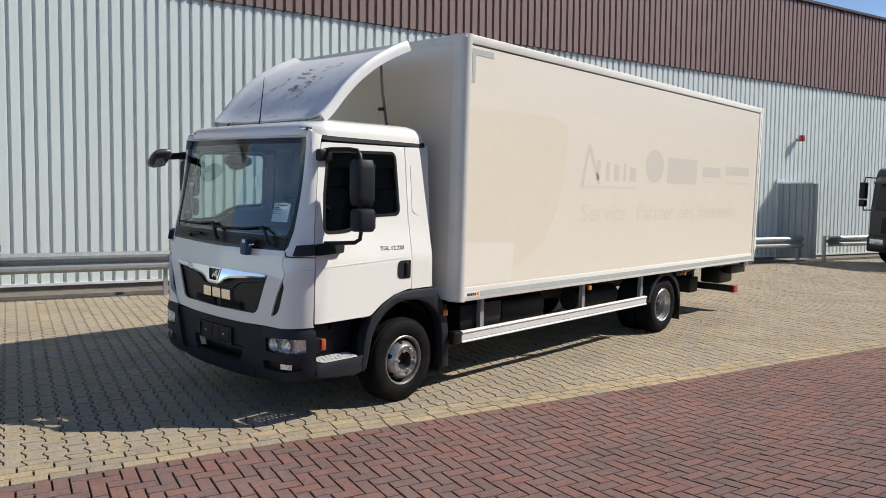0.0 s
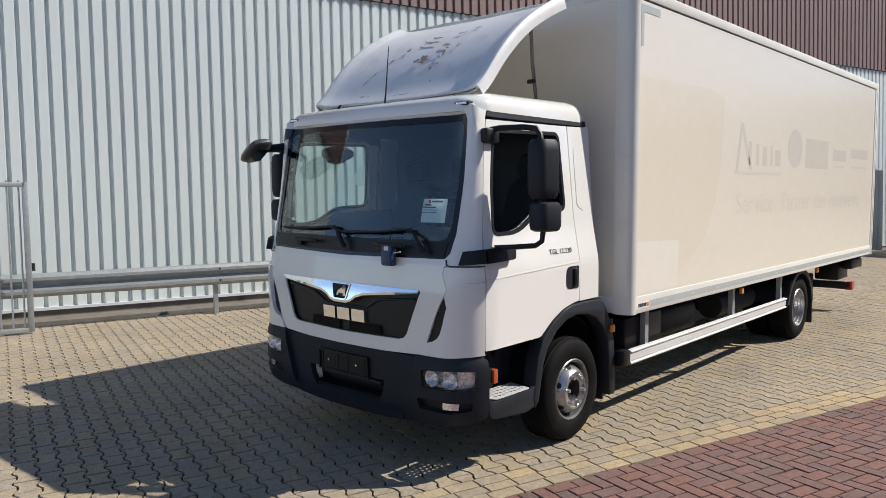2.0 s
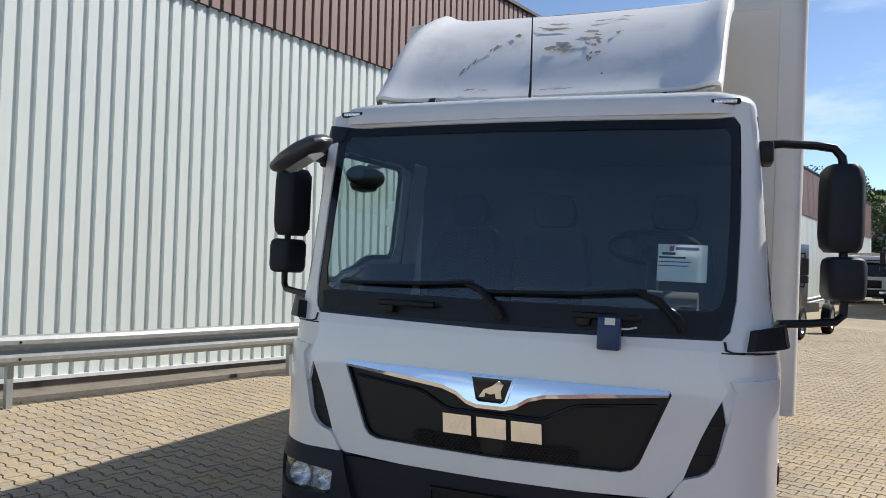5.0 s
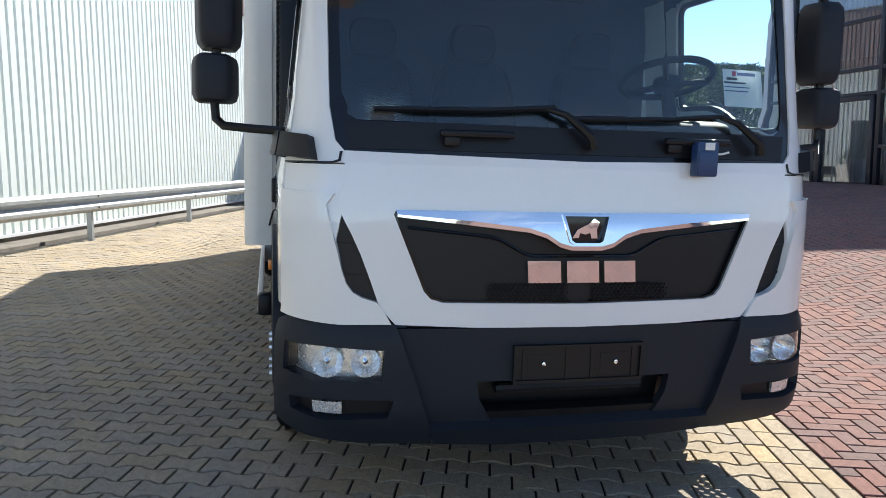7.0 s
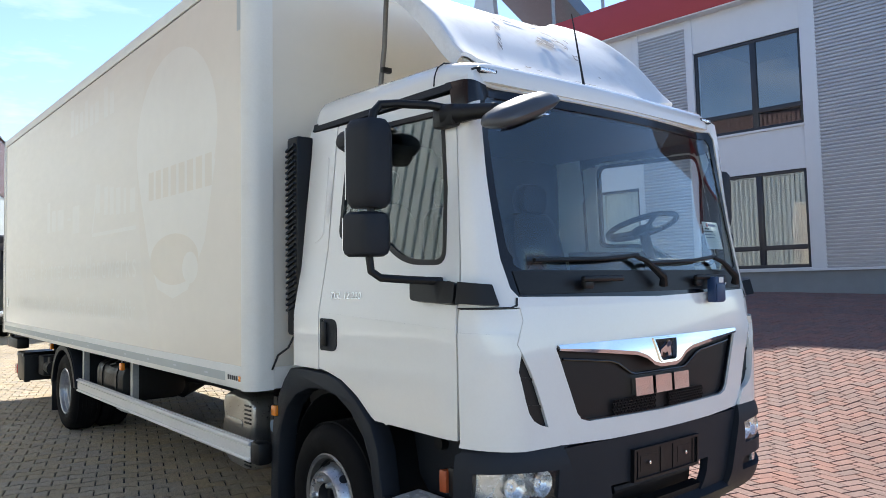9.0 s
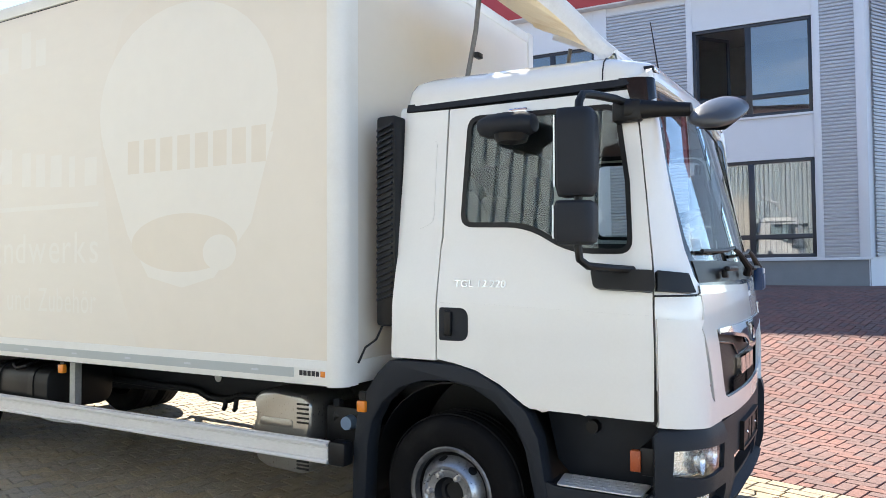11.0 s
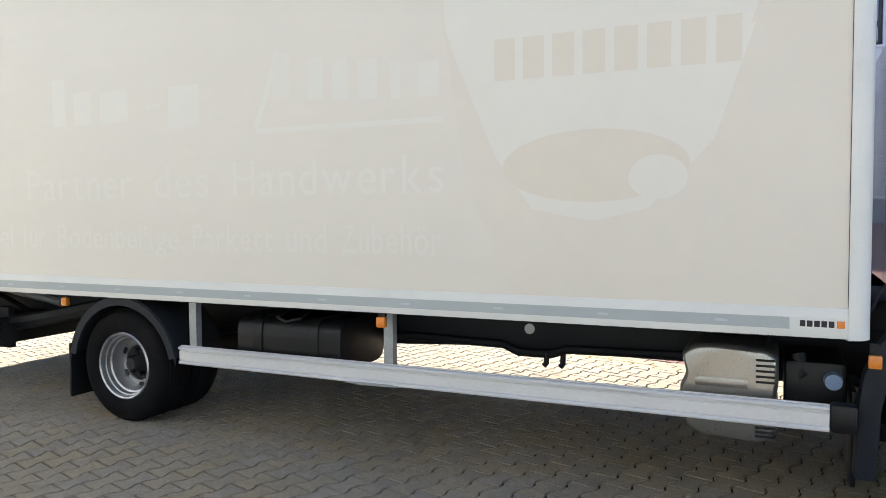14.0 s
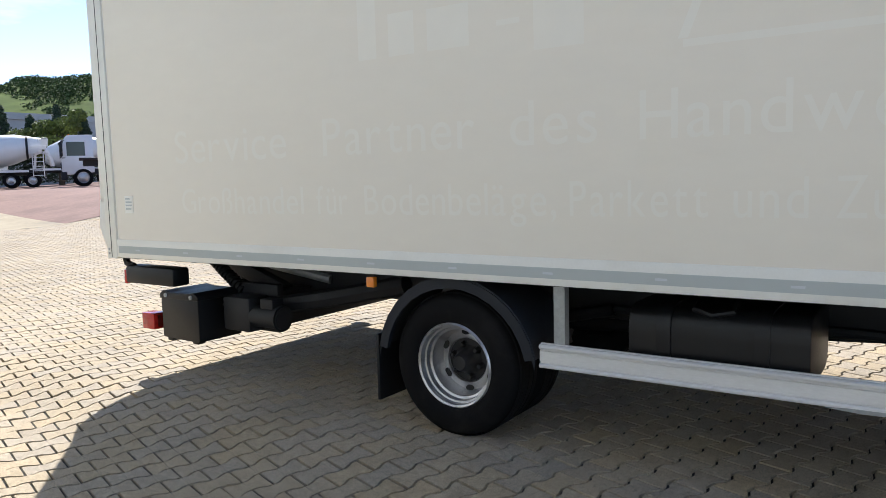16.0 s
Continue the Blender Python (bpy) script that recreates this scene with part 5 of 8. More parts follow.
# ---- roof deflector ----
DEFL_KEYS = [(0.745, 2.482), (0.66, 2.560), (0.52, 2.722), (0.36, 2.872), (0.18, 3.002), (-0.02, 3.110), (-0.20, 3.190)]


def curve_through(keys, steps):
    """Smooth points through the keys."""
    out = []
    for i in range(len(keys) - 1):
        p = [Vector(keys[max(0, min(len(keys) - 1, i + k))]) for k in (-1, 0, 1, 2)]
        for j in range(steps):
            t = j / steps
            out.append(tuple(0.5 * (2 * p[1] + (p[2] - p[0]) * t + (2 * p[0] - 5 * p[1] + 4 * p[2] - p[3]) * t * t + (3 * p[1] - p[0] - 3 * p[2] + p[3]) * t ** 3)))
    return out + [keys[-1]]


DEFL = curve_through(DEFL_KEYS, 3)
rows = []
for i, (x, z) in enumerate(DEFL):
    a, b = Vector(DEFL[max(i - 1, 0)]), Vector(DEFL[min(i + 1, len(DEFL) - 1)])
    d = (b - a).normalized()
    nx, nz = d.y, -d.x
    if nz < 0:
        nx, nz = -nx, -nz
    f = i / (len(DEFL) - 1)
    w = 0.800 + 0.03 * f
    tall = 0.024 + 0.022 * f
    half = [(0.0, -0.010), (0.2, -0.009), (0.4, -0.006), (w - 0.14, 0.0), (w - 0.06, tall * 0.35), (w - 0.015, tall * 0.85), (w + 0.012, tall), (w + 0.030, tall * 0.9), (w + 0.040, tall * 0.5), (w + 0.044, -0.02), (w + 0.042, -0.034)]
    line = [(-y, h) for y, h in reversed(half[1:])] + half
    rows.append([(x + nx * h, y, z + nz * h) for y, h in line])
DEFL_PAINT = surf("weathered_deflector_paint", (0.72, 0.73, 0.74), 0.42, var=0.05, scale=2, stain=(0.20, 0.19, 0.19), stain_amount=0.25, stain_scale=4.0)
PEELED = surf("bare_grey_primer", (0.27, 0.26, 0.26), 0.7, var=0.2)
UNDER = surf("yellowed_grp_underside", (0.80, 0.72, 0.55), 0.6, var=0.08, scale=2, stain=(0.55, 0.38, 0.18), stain_amount=0.5, stain_scale=3)
STRUT = surf("weathered_strut_steel", (0.16, 0.155, 0.15), 0.45, metal=0.5, var=0.2)
deflector = thing("air_deflector", Matrix(), "", "")
deflector.parent = lorry
deflector["label"] = "curved white roof air deflector with peeling paint"
part("shell", Shape().sheet(rows, (-0.012, 0, -0.016)), DEFL_PAINT, deflector)
part("underside", Shape().sheet([[(x - 0.018, y, z - 0.024) for x, y, z in row[4:-4]] for row in rows], (-0.006, 0, -0.008)), UNDER, deflector, "yellowed resin underside")
for sg in (-1, 1):
    part("strut", Shape().tube([(-0.02, sg * 0.70, 3.00), (-0.055, sg * 0.69, 2.75), (-0.13, sg * 0.68, 2.42)], 0.014, 10), STRUT, deflector, "grey steel strut")
    part("strut_joint", Shape().box(-0.055, -0.025, sg * 0.69 - 0.03, sg * 0.69 + 0.03, 2.60, 2.63, 0.006), BLACK_PLASTIC, deflector)
    part("foot", Shape().tube([(0.70, sg * 0.60, 2.46), (0.72, sg * 0.60, 2.43), (0.76, sg * 0.58, 2.40)], 0.02, 8), BLACK_PLASTIC, deflector)
for yy in (-0.45, 0.45):
    part("rib", Shape().sheet([[(x - 0.03, yy + o, z - 0.03 - h) for o, h in ((-0.06, 0.0), (-0.02, 0.03), (0.02, 0.03), (0.06, 0.0))] for x, z in DEFL[1:-1]]), UNDER, deflector)
rng = random.Random(5)


def deflector_at(u, y, lift=0.004):
    k = u * (len(DEFL) - 1)
    i = min(int(k), len(DEFL) - 2)
    a, b = Vector(DEFL[i]), Vector(DEFL[i + 1])
    p, d = a.lerp(b, k - i), (b - a).normalized()
    n = Vector((-d.y, d.x)) if d.x > 0 else Vector((d.y, -d.x))
    return Vector((p.x + n.x * lift, y, p.y + n.y * lift))


def flake(cu, cy, ru, ry, turn):
    pts = []
    for k in range(14):
        t = k * math.tau / 14
        q = 0.55 + 0.6 * rng.random()
        a, b = ru * q * math.cos(t), ry * q * math.sin(t)
        pts.append(deflector_at(min(0.98, max(0.02, cu + a * math.cos(turn) - b * math.sin(turn) * 0.8)), cy + b * math.cos(turn) + a * math.sin(turn) * 1.2, 0.0035 - 0.0))
    return Shape().add(pts, [tuple(range(14))])


for k, (u, y, a, b, t) in enumerate([(0.42, 0.12, 0.05, 0.10, 0.5), (0.47, 0.22, 0.03, 0.09, 0.8), (0.39, 0.05, 0.03, 0.06, 0.2), (0.60, -0.06, 0.02, 0.14, 0.15), (0.64, 0.02, 0.02, 0.10, 0.1), (0.66, 0.20, 0.012, 0.10, 0.0), (0.54, -0.22, 0.03, 0.04, 0.9), (0.42, -0.30, 0.05, 0.02, 0.4), (0.30, -0.40, 0.06, 0.014, 0.5), (0.10, -0.30, 0.015, 0.07, 0.1), (0.06, 0.02, 0.01, 0.10, 0.0), (0.30, 0.22, 0.03, 0.02, 0.2), (0.34, 0.26, 0.02, 0.02, 0.7), (0.20, 0.30, 0.01, 0.012, 0.0), (0.50, 0.34, 0.03, 0.018, 0.6), (0.70, 0.34, 0.012, 0.05, 0.2)]):
    for j in range(5):
        du, dy = rng.gauss(0, 0.45), rng.gauss(0, 0.45)
        cu = u + a * du * math.cos(t) - b * dy * math.sin(t) * 0.8
        cy = y + b * dy * math.cos(t) + a * du * math.sin(t) * 1.2
        q = (0.55, 0.42, 0.34, 0.26, 0.2)[j]
        part("paint_flake", flake(cu, cy, a * q, b * q, t + rng.gauss(0, 0.3)), PEELED, deflector)

# roof lamps, aerial, camera-like fitting
for sg in (-1, 1):
    rl = part("roof_lamp", Shape().box(0.885, 0.955, sg * 0.865 - 0.06, sg * 0.865 + 0.06, 2.352, 2.378, 0.01), GREY_PLASTIC, lorry, "small roof marker lamp")
    part("lens", Shape().box(0.94, 0.958, sg * 0.865 - 0.045, sg * 0.865 + 0.045, 2.356, 2.373, 0.004), LENS, rl)
part("aerial", Shape().tube([(0.79, -0.01, 2.40), (0.77, -0.012, 2.52), (0.72, -0.03, 2.86)], [0.010, 0.006, 0.003], 6), BLACK_PLASTIC, lorry, "thin black whip aerial")
part("aerial_fin", Shape().prism([(0.84, 2.40), (0.76, 2.40), (0.76, 2.46), (0.775, 2.475)], "y", -0.53, -0.49, 0.006), BLACK_PLASTIC, lorry)

# ---- mirrors ----
def mirror_case(x, y, z0, z1, wx, wy, tilt=0.0):
    s = Shape()
    rings = []
    n = 5
    for f, g in ((0.0, 0.72), (0.06, 0.92), (0.2, 1.0), (0.8, 1.0), (0.94, 0.93), (1.0, 0.75)):
        z = z0 + (z1 - z0) * f
        raw = round_poly([(x + wx * 0.5 * g, y - wy * 0.32 * g), (x + wx * 0.5 * g, y + wy * 0.32 * g), (x - wx * 0.5, y + wy * 0.5 * g), (x - wx * 0.5, y - wy * 0.5 * g)], 0.035, 3)
        rings.append([(px, py, z) for px, py in raw])
    return s.loft(rings)


for sg in (-1, 1):
    mir = thing("wing_mirror", Matrix(), "", "")
    mir.parent = lorry
    part("case", mirror_case(0.745, sg * 1.330, 1.765, 2.125, 0.15, 0.19), GREY_PLASTIC, mir, "tall dark grey mirror case")
    part("lower_case", mirror_case(0.745, sg * 1.345, 1.565, 1.745, 0.15, 0.19), GREY_PLASTIC, mir, "square dark grey wide-angle mirror case")
    part("mirror_glass", Shape().box(0.664, 0.670, sg * 1.33 - 0.078, sg * 1.33 + 0.078, 1.80, 2.095, 0.0), CHROME, mir)
    part("mirror_glass", Shape().box(0.664, 0.670, sg * 1.345 - 0.078, sg * 1.345 + 0.078, 1.59, 1.725, 0.0), CHROME, mir)
    part("upper_arm", Shape().tube([(0.86, sg * 1.02, 2.195), (0.83, sg * 1.09, 2.205), (0.77, sg * 1.22, 2.205), (0.75, sg * 1.29, 2.195), (0.745, sg * 1.32, 2.16), (0.745, sg * 1.33, 2.10)], 0.018, 10), BLACK_PLASTIC, mir)
    part("upper_mount", Shape().box(0.80, 0.93, sg * 1.025 - 0.03, sg * 1.025 + 0.03, 2.11, 2.205, 0.015), BLACK_PLASTIC, mir)
    part("lower_arm", Shape().tube([(0.745, sg * 1.335, 1.78), (0.745, sg * 1.345, 1.56), (0.75, sg * 1.34, 1.505), (0.775, sg * 1.31, 1.478), (0.84, sg * 1.20, 1.468), (0.90, sg * 1.09, 1.462)], 0.017, 10), BLACK_PLASTIC, mir)
    basep = [(0.72, 1.468), (0.985, 1.462), (0.99, 1.372), (0.74, 1.382)]
    part("lower_mount", skin(side_pts(round_poly(basep, 0.02, 3), sg), on_cab(0.045), (), 0.04, 0.05), BLACK_PLASTIC, mir)
    frontp = [(sx(0.998) , 1.372), (sx(0.998), 1.460), (sy(0.985, 1.45), 1.447), (sy(0.975, 1.38), 1.366)]
    part("mount_cover", skin([(sg * a, b) for a, b in frontp], on_cab(0.045), (), 0.04, 0.05), BLACK_PLASTIC, mir)
# ramp mirror reaching forward over the right screen corner
ramp = thing("ramp_mirror", Matrix(), "", "")
ramp.parent = lorry
part("arm", Shape().loft([[(0.86 + a * 0, -1.035 + 0.03 * math.cos(t), 2.165 + 0.05 * math.sin(t)) for t in [k * math.tau / 10 for k in range(10)]] for a in (0,)] + [[(1.02, -1.01 + 0.026 * math.cos(t), 2.155 + 0.034 * math.sin(t)) for t in [k * math.tau / 10 for k in range(10)]], [(1.13, -0.99 + 0.03 * math.cos(t), 2.145 + 0.03 * math.sin(t)) for t in [k * math.tau / 10 for k in range(10)]]]), BLACK_PLASTIC, ramp)
MIRROR_SHELL = surf("grey_mirror_shell", (0.055, 0.060, 0.070), 0.32, var=0.08, fine=200, spec=0.6)
prof = []
ra, rb = Vector((1.205, -1.115, 2.058)), Vector((1.270, -0.820, 2.186))
along = (rb - ra).normalized()
fore = (Vector((1, 0, -0.1)) - along * along.dot(Vector((1, 0, -0.1)))).normalized()
over = along.cross(fore)
if over.z < 0:
    over = -over
for f, r, w in ((0.0, 0.008, 0.02), (0.03, 0.024, 0.055), (0.10, 0.038, 0.082), (0.3, 0.052, 0.098), (0.6, 0.056, 0.098), (0.85, 0.046, 0.088), (0.96, 0.030, 0.068), (1.0, 0.010, 0.035)):
    c = ra.lerp(rb, f)
    prof.append([tuple(c + fore * w * math.cos(t) + over * r * math.sin(t) * (1.0 if math.sin(t) > 0 else 0.75)) for t in [k * math.tau / 20 for k in range(20)]])
part("case", Shape().loft(prof), MIRROR_SHELL, ramp, "paddle-shaped grey front mirror shell")
part("mirror_glass", Shape().add([tuple(ra.lerp(rb, f) + fore * w - over * 0.042) for f, w in ((0.2, -0.06), (0.8, -0.06), (0.85, 0.0), (0.8, 0.06), (0.2, 0.06), (0.15, 0.0))], [(0, 1, 2, 3, 4, 5)]), CHROME, ramp)
# kerb mirror over the right window
kerb = thing("kerb_mirror", Matrix(), "", "")
kerb.parent = lorry
prof = []
for f, r in ((0.0, 0.01), (0.05, 0.05), (0.2, 0.072), (0.5, 0.078), (0.8, 0.072), (0.95, 0.05), (1.0, 0.01)):
    prof.append([(0.17 + 0.30 * f, -1.10 + r * 1.1 * math.cos(t), 2.135 + r * 0.8 * math.sin(t)) for t in [k * math.tau / 16 for k in range(16)]])
part("case", Shape().loft(prof), GREY_PLASTIC, kerb, "dark grey kerb mirror above the window")
part("hinge", Shape().box(0.30, 0.40, -1.06, -1.0, 2.185, 2.225, 0.012), CHROME, kerb)
part("glass_bowl", Shape().lathe([(0.085, 0.0), (0.07, -0.035), (0.0, -0.05)], (0.34, -1.10, 2.09), "z", 20), BLACK_PLASTIC, kerb)

# louvred air intake between cab and box
intake = thing("air_intake", Matrix(), "", "")
intake.parent = lorry
part("duct", Shape().box(-0.435, -0.315, -1.09, -0.88, 1.17, 2.255, 0.02), BLACK_PLASTIC, intake, "tall black louvred air intake")
for k in range(30):
    z = 1.30 + k * 0.03
    part("louvre", Shape().prism([(-0.42, z), (-0.33, z + 0.03), (-0.33, z + 0.041), (-0.42, z + 0.011)], "y", -1.104, -1.088), GREY_PLASTIC, intake)

# model badge on both doors: raised chrome characters
for sg in (-1, 1):
    cu = bpy.data.curves.new("model_text", "FONT")
    cu.body, cu.extrude = "TGL 12.220", 0.02
    tmp = new("model_text", cu)
    bpy.context.view_layer.update()
    me = bpy.data.meshes.new_from_object(tmp)
    bpy.data.objects.remove(tmp)
    me.materials.clear()
    me.materials.append(CHROME)
    xs = [v.co.x for v in me.vertices]
    for v in me.vertices:
        u = (v.co.x - min(xs)) / (max(xs) - min(xs))
        x = (0.03 + 0.275 * u) if sg < 0 else (0.305 - 0.275 * u)
        p = cab_point(sg * sx(x), 1.378 + v.co.y / 0.7 * 0.034, 0.002 + (v.co.z + 0.02) * 0.06)
        v.co = p
    ob = new("model_badge", me)
    ob.parent = lorry
    ob["label"] = "small raised chrome model lettering"

# ---- chassis ----
chassis = thing("chassis", Matrix(), "", "")
chassis.parent = lorry
for sg in (-1, 1):
    part("frame_rail", Shape().box(-7.30, 0.75, sg * 0.40 - 0.035, sg * 0.40 + 0.035, 0.56, 0.79, 0.006), CHASSIS, chassis)
    part("sub_beam", Shape().box(-7.60, -0.55, sg * 0.42 - 0.04, sg * 0.42 + 0.04, 0.79, 0.875, 0.004), CHASSIS, box)
for x in (-0.9, -1.6, -2.3, -3.0, -3.7, -4.4, -5.3, -6.0, -6.7, -7.3):
    part("cross_bearer", Shape().box(x - 0.03, x + 0.03, -0.95, 0.95, 0.825, 0.875, 0.003), CHASSIS, box)
part("floor_pan", Shape().box(-7.6, -0.55, -1.25, 1.25, 0.866, 0.874), CHASSIS, box)
# unseen dark block, added to keep sunlit ground from showing behind the front wheels
part("engine_tray", Shape().box(-0.52, 0.70, -0.72, 0.72, 0.30, 0.40, 0.03), CHASSIS, chassis)
part("engine", Shape().box(-0.5, 0.9, -0.36, 0.36, 0.40, 0.95, 0.06), CHASSIS, chassis)
part("gearbox", Shape().loft([[(x, r * math.cos(t), 0.60 + r * math.sin(t)) for t in [k * math.tau / 14 for k in range(14)]] for x, r in ((-0.5, 0.25), (-0.8, 0.2), (-1.3, 0.14), (-1.45, 0.08))]), CHASSIS, chassis)
part("prop_shaft", Shape().tube([(-1.4, 0, 0.60), (-4.85, 0, 0.42)], 0.05, 12), CHASSIS, chassis)
part("front_axle", Shape().tube([(0, -0.9, 0.36), (0, 0.9, 0.36)], 0.06, 10), CHASSIS, chassis)
part("rear_axle", Shape().tube([(-4.85, -1.0, 0.40), (-4.85, -0.25, 0.40), (-4.85, 0, 0.40), (-4.85, 0.25, 0.40), (-4.85, 1.0, 0.40)], [0.07, 0.09, 0.2, 0.09, 0.07], 14), CHASSIS, chassis)
for sg in (-1, 1):
    part("spring", Shape().tube([(-4.2, sg * 0.48, 0.62), (-4.85, sg * 0.48, 0.48), (-5.5, sg * 0.48, 0.62)], 0.035, 8), CHASSIS, chassis)
    part("spring", Shape().tube([(0.6, sg * 0.48, 0.56), (0.0, sg * 0.48, 0.42), (-0.6, sg * 0.48, 0.56)], 0.03, 8), CHASSIS, chassis)
part("cable_run", Shape().tube([(-1.2, -0.46, 0.60), (-2.0, -0.47, 0.585), (-2.1, -0.47, 0.55), (-2.3, -0.47, 0.55), (-2.4, -0.47, 0.59), (-4.2, -0.47, 0.62)], 0.025, 8), CHASSIS, chassis)
part("frame_plate", Shape().lathe([(0.0, -0.004), (0.032, -0.004), (0.032, 0.0)], (-2.24, -0.437, 0.69), "y", 16), BOX_WHITE, chassis)
for x in (-2.02, -2.12):
    part("line_nipple", Shape().tube([(x, -0.48, 0.56), (x, -0.49, 0.50), (x - 0.015, -0.49, 0.485)], 0.017, 8), CHASSIS, chassis)
# tank on the right, reservoirs on the left
tank = part("fuel_tank", Shape().prism(round_poly([(-1.14, 0.48), (-0.62, 0.48), (-0.62, 0.78), (-1.14, 0.78)], 0.11, 5), "x", -3.88, -3.14, 0.01), BLACK_PLASTIC, chassis, "black fuel tank with rounded edges")
for x in (-3.72, -3.32):
    part("tank_strap", Shape().prism(round_poly([(-1.148, 0.472), (-0.62, 0.472), (-0.62, 0.788), (-1.148, 0.788)], 0.115, 5), "x", x - 0.03, x + 0.03), BLACK_PLASTIC, tank)
part("filler_neck", Shape().tube([(-3.60, -1.02, 0.80), (-3.60, -1.10, 0.775), (-3.52, -1.12, 0.755), (-3.44, -1.10, 0.775), (-3.44, -1.02, 0.80)], 0.012, 8), BLACK_PLASTIC, tank)
part("air_tank", Shape().prism(round_poly([(0.62, 0.50), (1.05, 0.50), (1.05, 0.78), (0.62, 0.78)], 0.1, 5), "x", -2.2, -1.45, 0.01), CHASSIS, chassis)
part("air_tank", Shape().tube([(-3.95, 0.85, 0.60), (-3.0, 0.85, 0.60)], 0.13, 18), CHASSIS, chassis)
part("battery_box", Shape().box(-1.35, -0.72, 0.62, 1.12, 0.45, 0.80, 0.02), BLACK_PLASTIC, chassis)
# stamped heat shield of the exhaust silencer
SHIELD = surf("stamped_alloy_shield", (0.40, 0.385, 0.355), 0.30, metal=0.85, var=0.08, stain=(0.40, 0.36, 0.28), stain_amount=0.4, stain_scale=6)
shield = thing("heat_shield", Matrix(), "", "")
shield.parent = chassis
sh = round_poly([(-1.27, 0.385), (-1.18, 0.345), (-0.92, 0.335), (-0.86, 0.385), (-0.86, 0.47), (-0.875, 0.53), (-0.86, 0.60), (-0.86, 0.735), (-0.90, 0.775), (-1.10, 0.79), (-1.22, 0.785), (-1.29, 0.74), (-1.26, 0.64), (-1.30, 0.56), (-1.27, 0.48)], 0.035, 3)
part("cover", Shape().loft([[(-1.07 + (x + 1.07) * g, y, 0.56 + (z - 0.56) * g) for x, z in sh] for y, g in ((-0.70, 1.0), (-1.03, 1.0), (-1.062, 0.985), (-1.082, 0.95), (-1.090, 0.90))]), SHIELD, shield, "stamped silver heat shield")
for z in (0.44, 0.61):
    part("bead", Shape().prism(round_poly([(-1.22, z - 0.022), (-0.985, z - 0.022), (-0.985, z + 0.022), (-1.22, z + 0.022)], 0.020, 4), "y", -1.098, -1.085, 0.005), SHIELD, shield)
for k, z in enumerate((0.37, 0.39, 0.41, 0.62, 0.645, 0.67, 0.695, 0.72)):
    part("vent", Shape().box(-0.955, -0.875, -1.096, -1.088, z, z + 0.010), BLACK_PLASTIC, shield)
part("filler_cap", Shape().lathe([(0.0, -0.05), (0.035, -0.05), (0.04, 0.0)], (-0.64, -1.02, 0.645), "y", 16), surf("blue_cap", (0.16, 0.24, 0.36), 0.5), chassis, "blue filler cap")
part("filler_neck", Shape().tube([(-0.64, -0.985, 0.645), (-0.645, -0.9, 0.61), (-0.66, -0.7, 0.60)], 0.05, 12), BLACK_PLASTIC, chassis)
part("rod_bundle", Shape().tube([(-0.78, -0.95, 0.74), (-0.76, -0.98, 0.66), (-0.79, -0.96, 0.60)], 0.03, 8), CHASSIS, chassis)
part("urea_tank", Shape().box(-0.84, -0.58, -1.0, -0.55, 0.45, 0.72, 0.03), BLACK_PLASTIC, chassis)

# ---- side guards ----
for sg in (-1, 1):
    g = thing("side_guard", Matrix(), "", "")
    g.parent = lorry
    x0, x1 = -4.29, -0.66
    prof = [(1.175, 0.458), (1.203, 0.458), (1.208, 0.463), (1.208, 0.472), (1.203, 0.477), (1.192, 0.479), (1.192, 0.484), (1.199, 0.487), (1.199, 0.536), (1.192, 0.539), (1.192, 0.545), (1.204, 0.548), (1.209, 0.554), (1.209, 0.562), (1.203, 0.568), (1.186, 0.570), (1.186, 0.574), (1.175, 0.574)]
    part("guard_rail", Shape().prism([(sg * y, z) for y, z in prof], "x", x0, x1), ALU, g, "ridged aluminium guard rail", smooth=20)
    part("end_cap", Shape().box(x1, x1 + 0.11, sg * 1.16 - 0.045, sg * 1.16 + 0.045, 0.452, 0.578, 0.02), BLACK_PLASTIC, g)
    for x in (-4.20, -2.81) + ((-0.98,) if sg > 0 else ()):
        part("guard_post", Shape().prism([(x - 0.028, sg * 1.172), (x + 0.028, sg * 1.172), (x + 0.028, sg * 1.125), (x + 0.022, sg * 1.125), (x + 0.022, sg * 1.166), (x - 0.022, sg * 1.166), (x - 0.022, sg * 1.125), (x - 0.028, sg * 1.125)], "z", 0.46, 0.872), GALV, g, "galvanised guard post")
    if sg < 0:
        part("dent", Shape().prism([(-3.08, 0.456), (-2.95, 0.449), (-2.82, 0.452), (-2.70, 0.457), (-2.78, 0.466), (-3.0, 0.464)], "y", -1.2105, -1.19), GALV, g, "scraped dent along the lower edge")
for sg in (-1, 1):
    for x, y, z in ((-0.49, 1.13, 0.76), (-2.81, 1.245, 0.812), (-5.30, 1.20 if sg < 0 else 1.235, 0.805)):
        lp = part("side_lamp", Shape().box(x - 0.027, x + 0.027, sg * y - 0.016, sg * y + 0.016, z - 0.029, z + 0.029, 0.007), ORANGE, lorry, "small orange side lamp")
        part("lamp_bracket", Shape().box(x - 0.02, x + 0.02, sg * (y - 0.012) - 0.012, sg * (y - 0.012) + 0.012, z + 0.03, z + 0.075), BLACK_PLASTIC, lp)

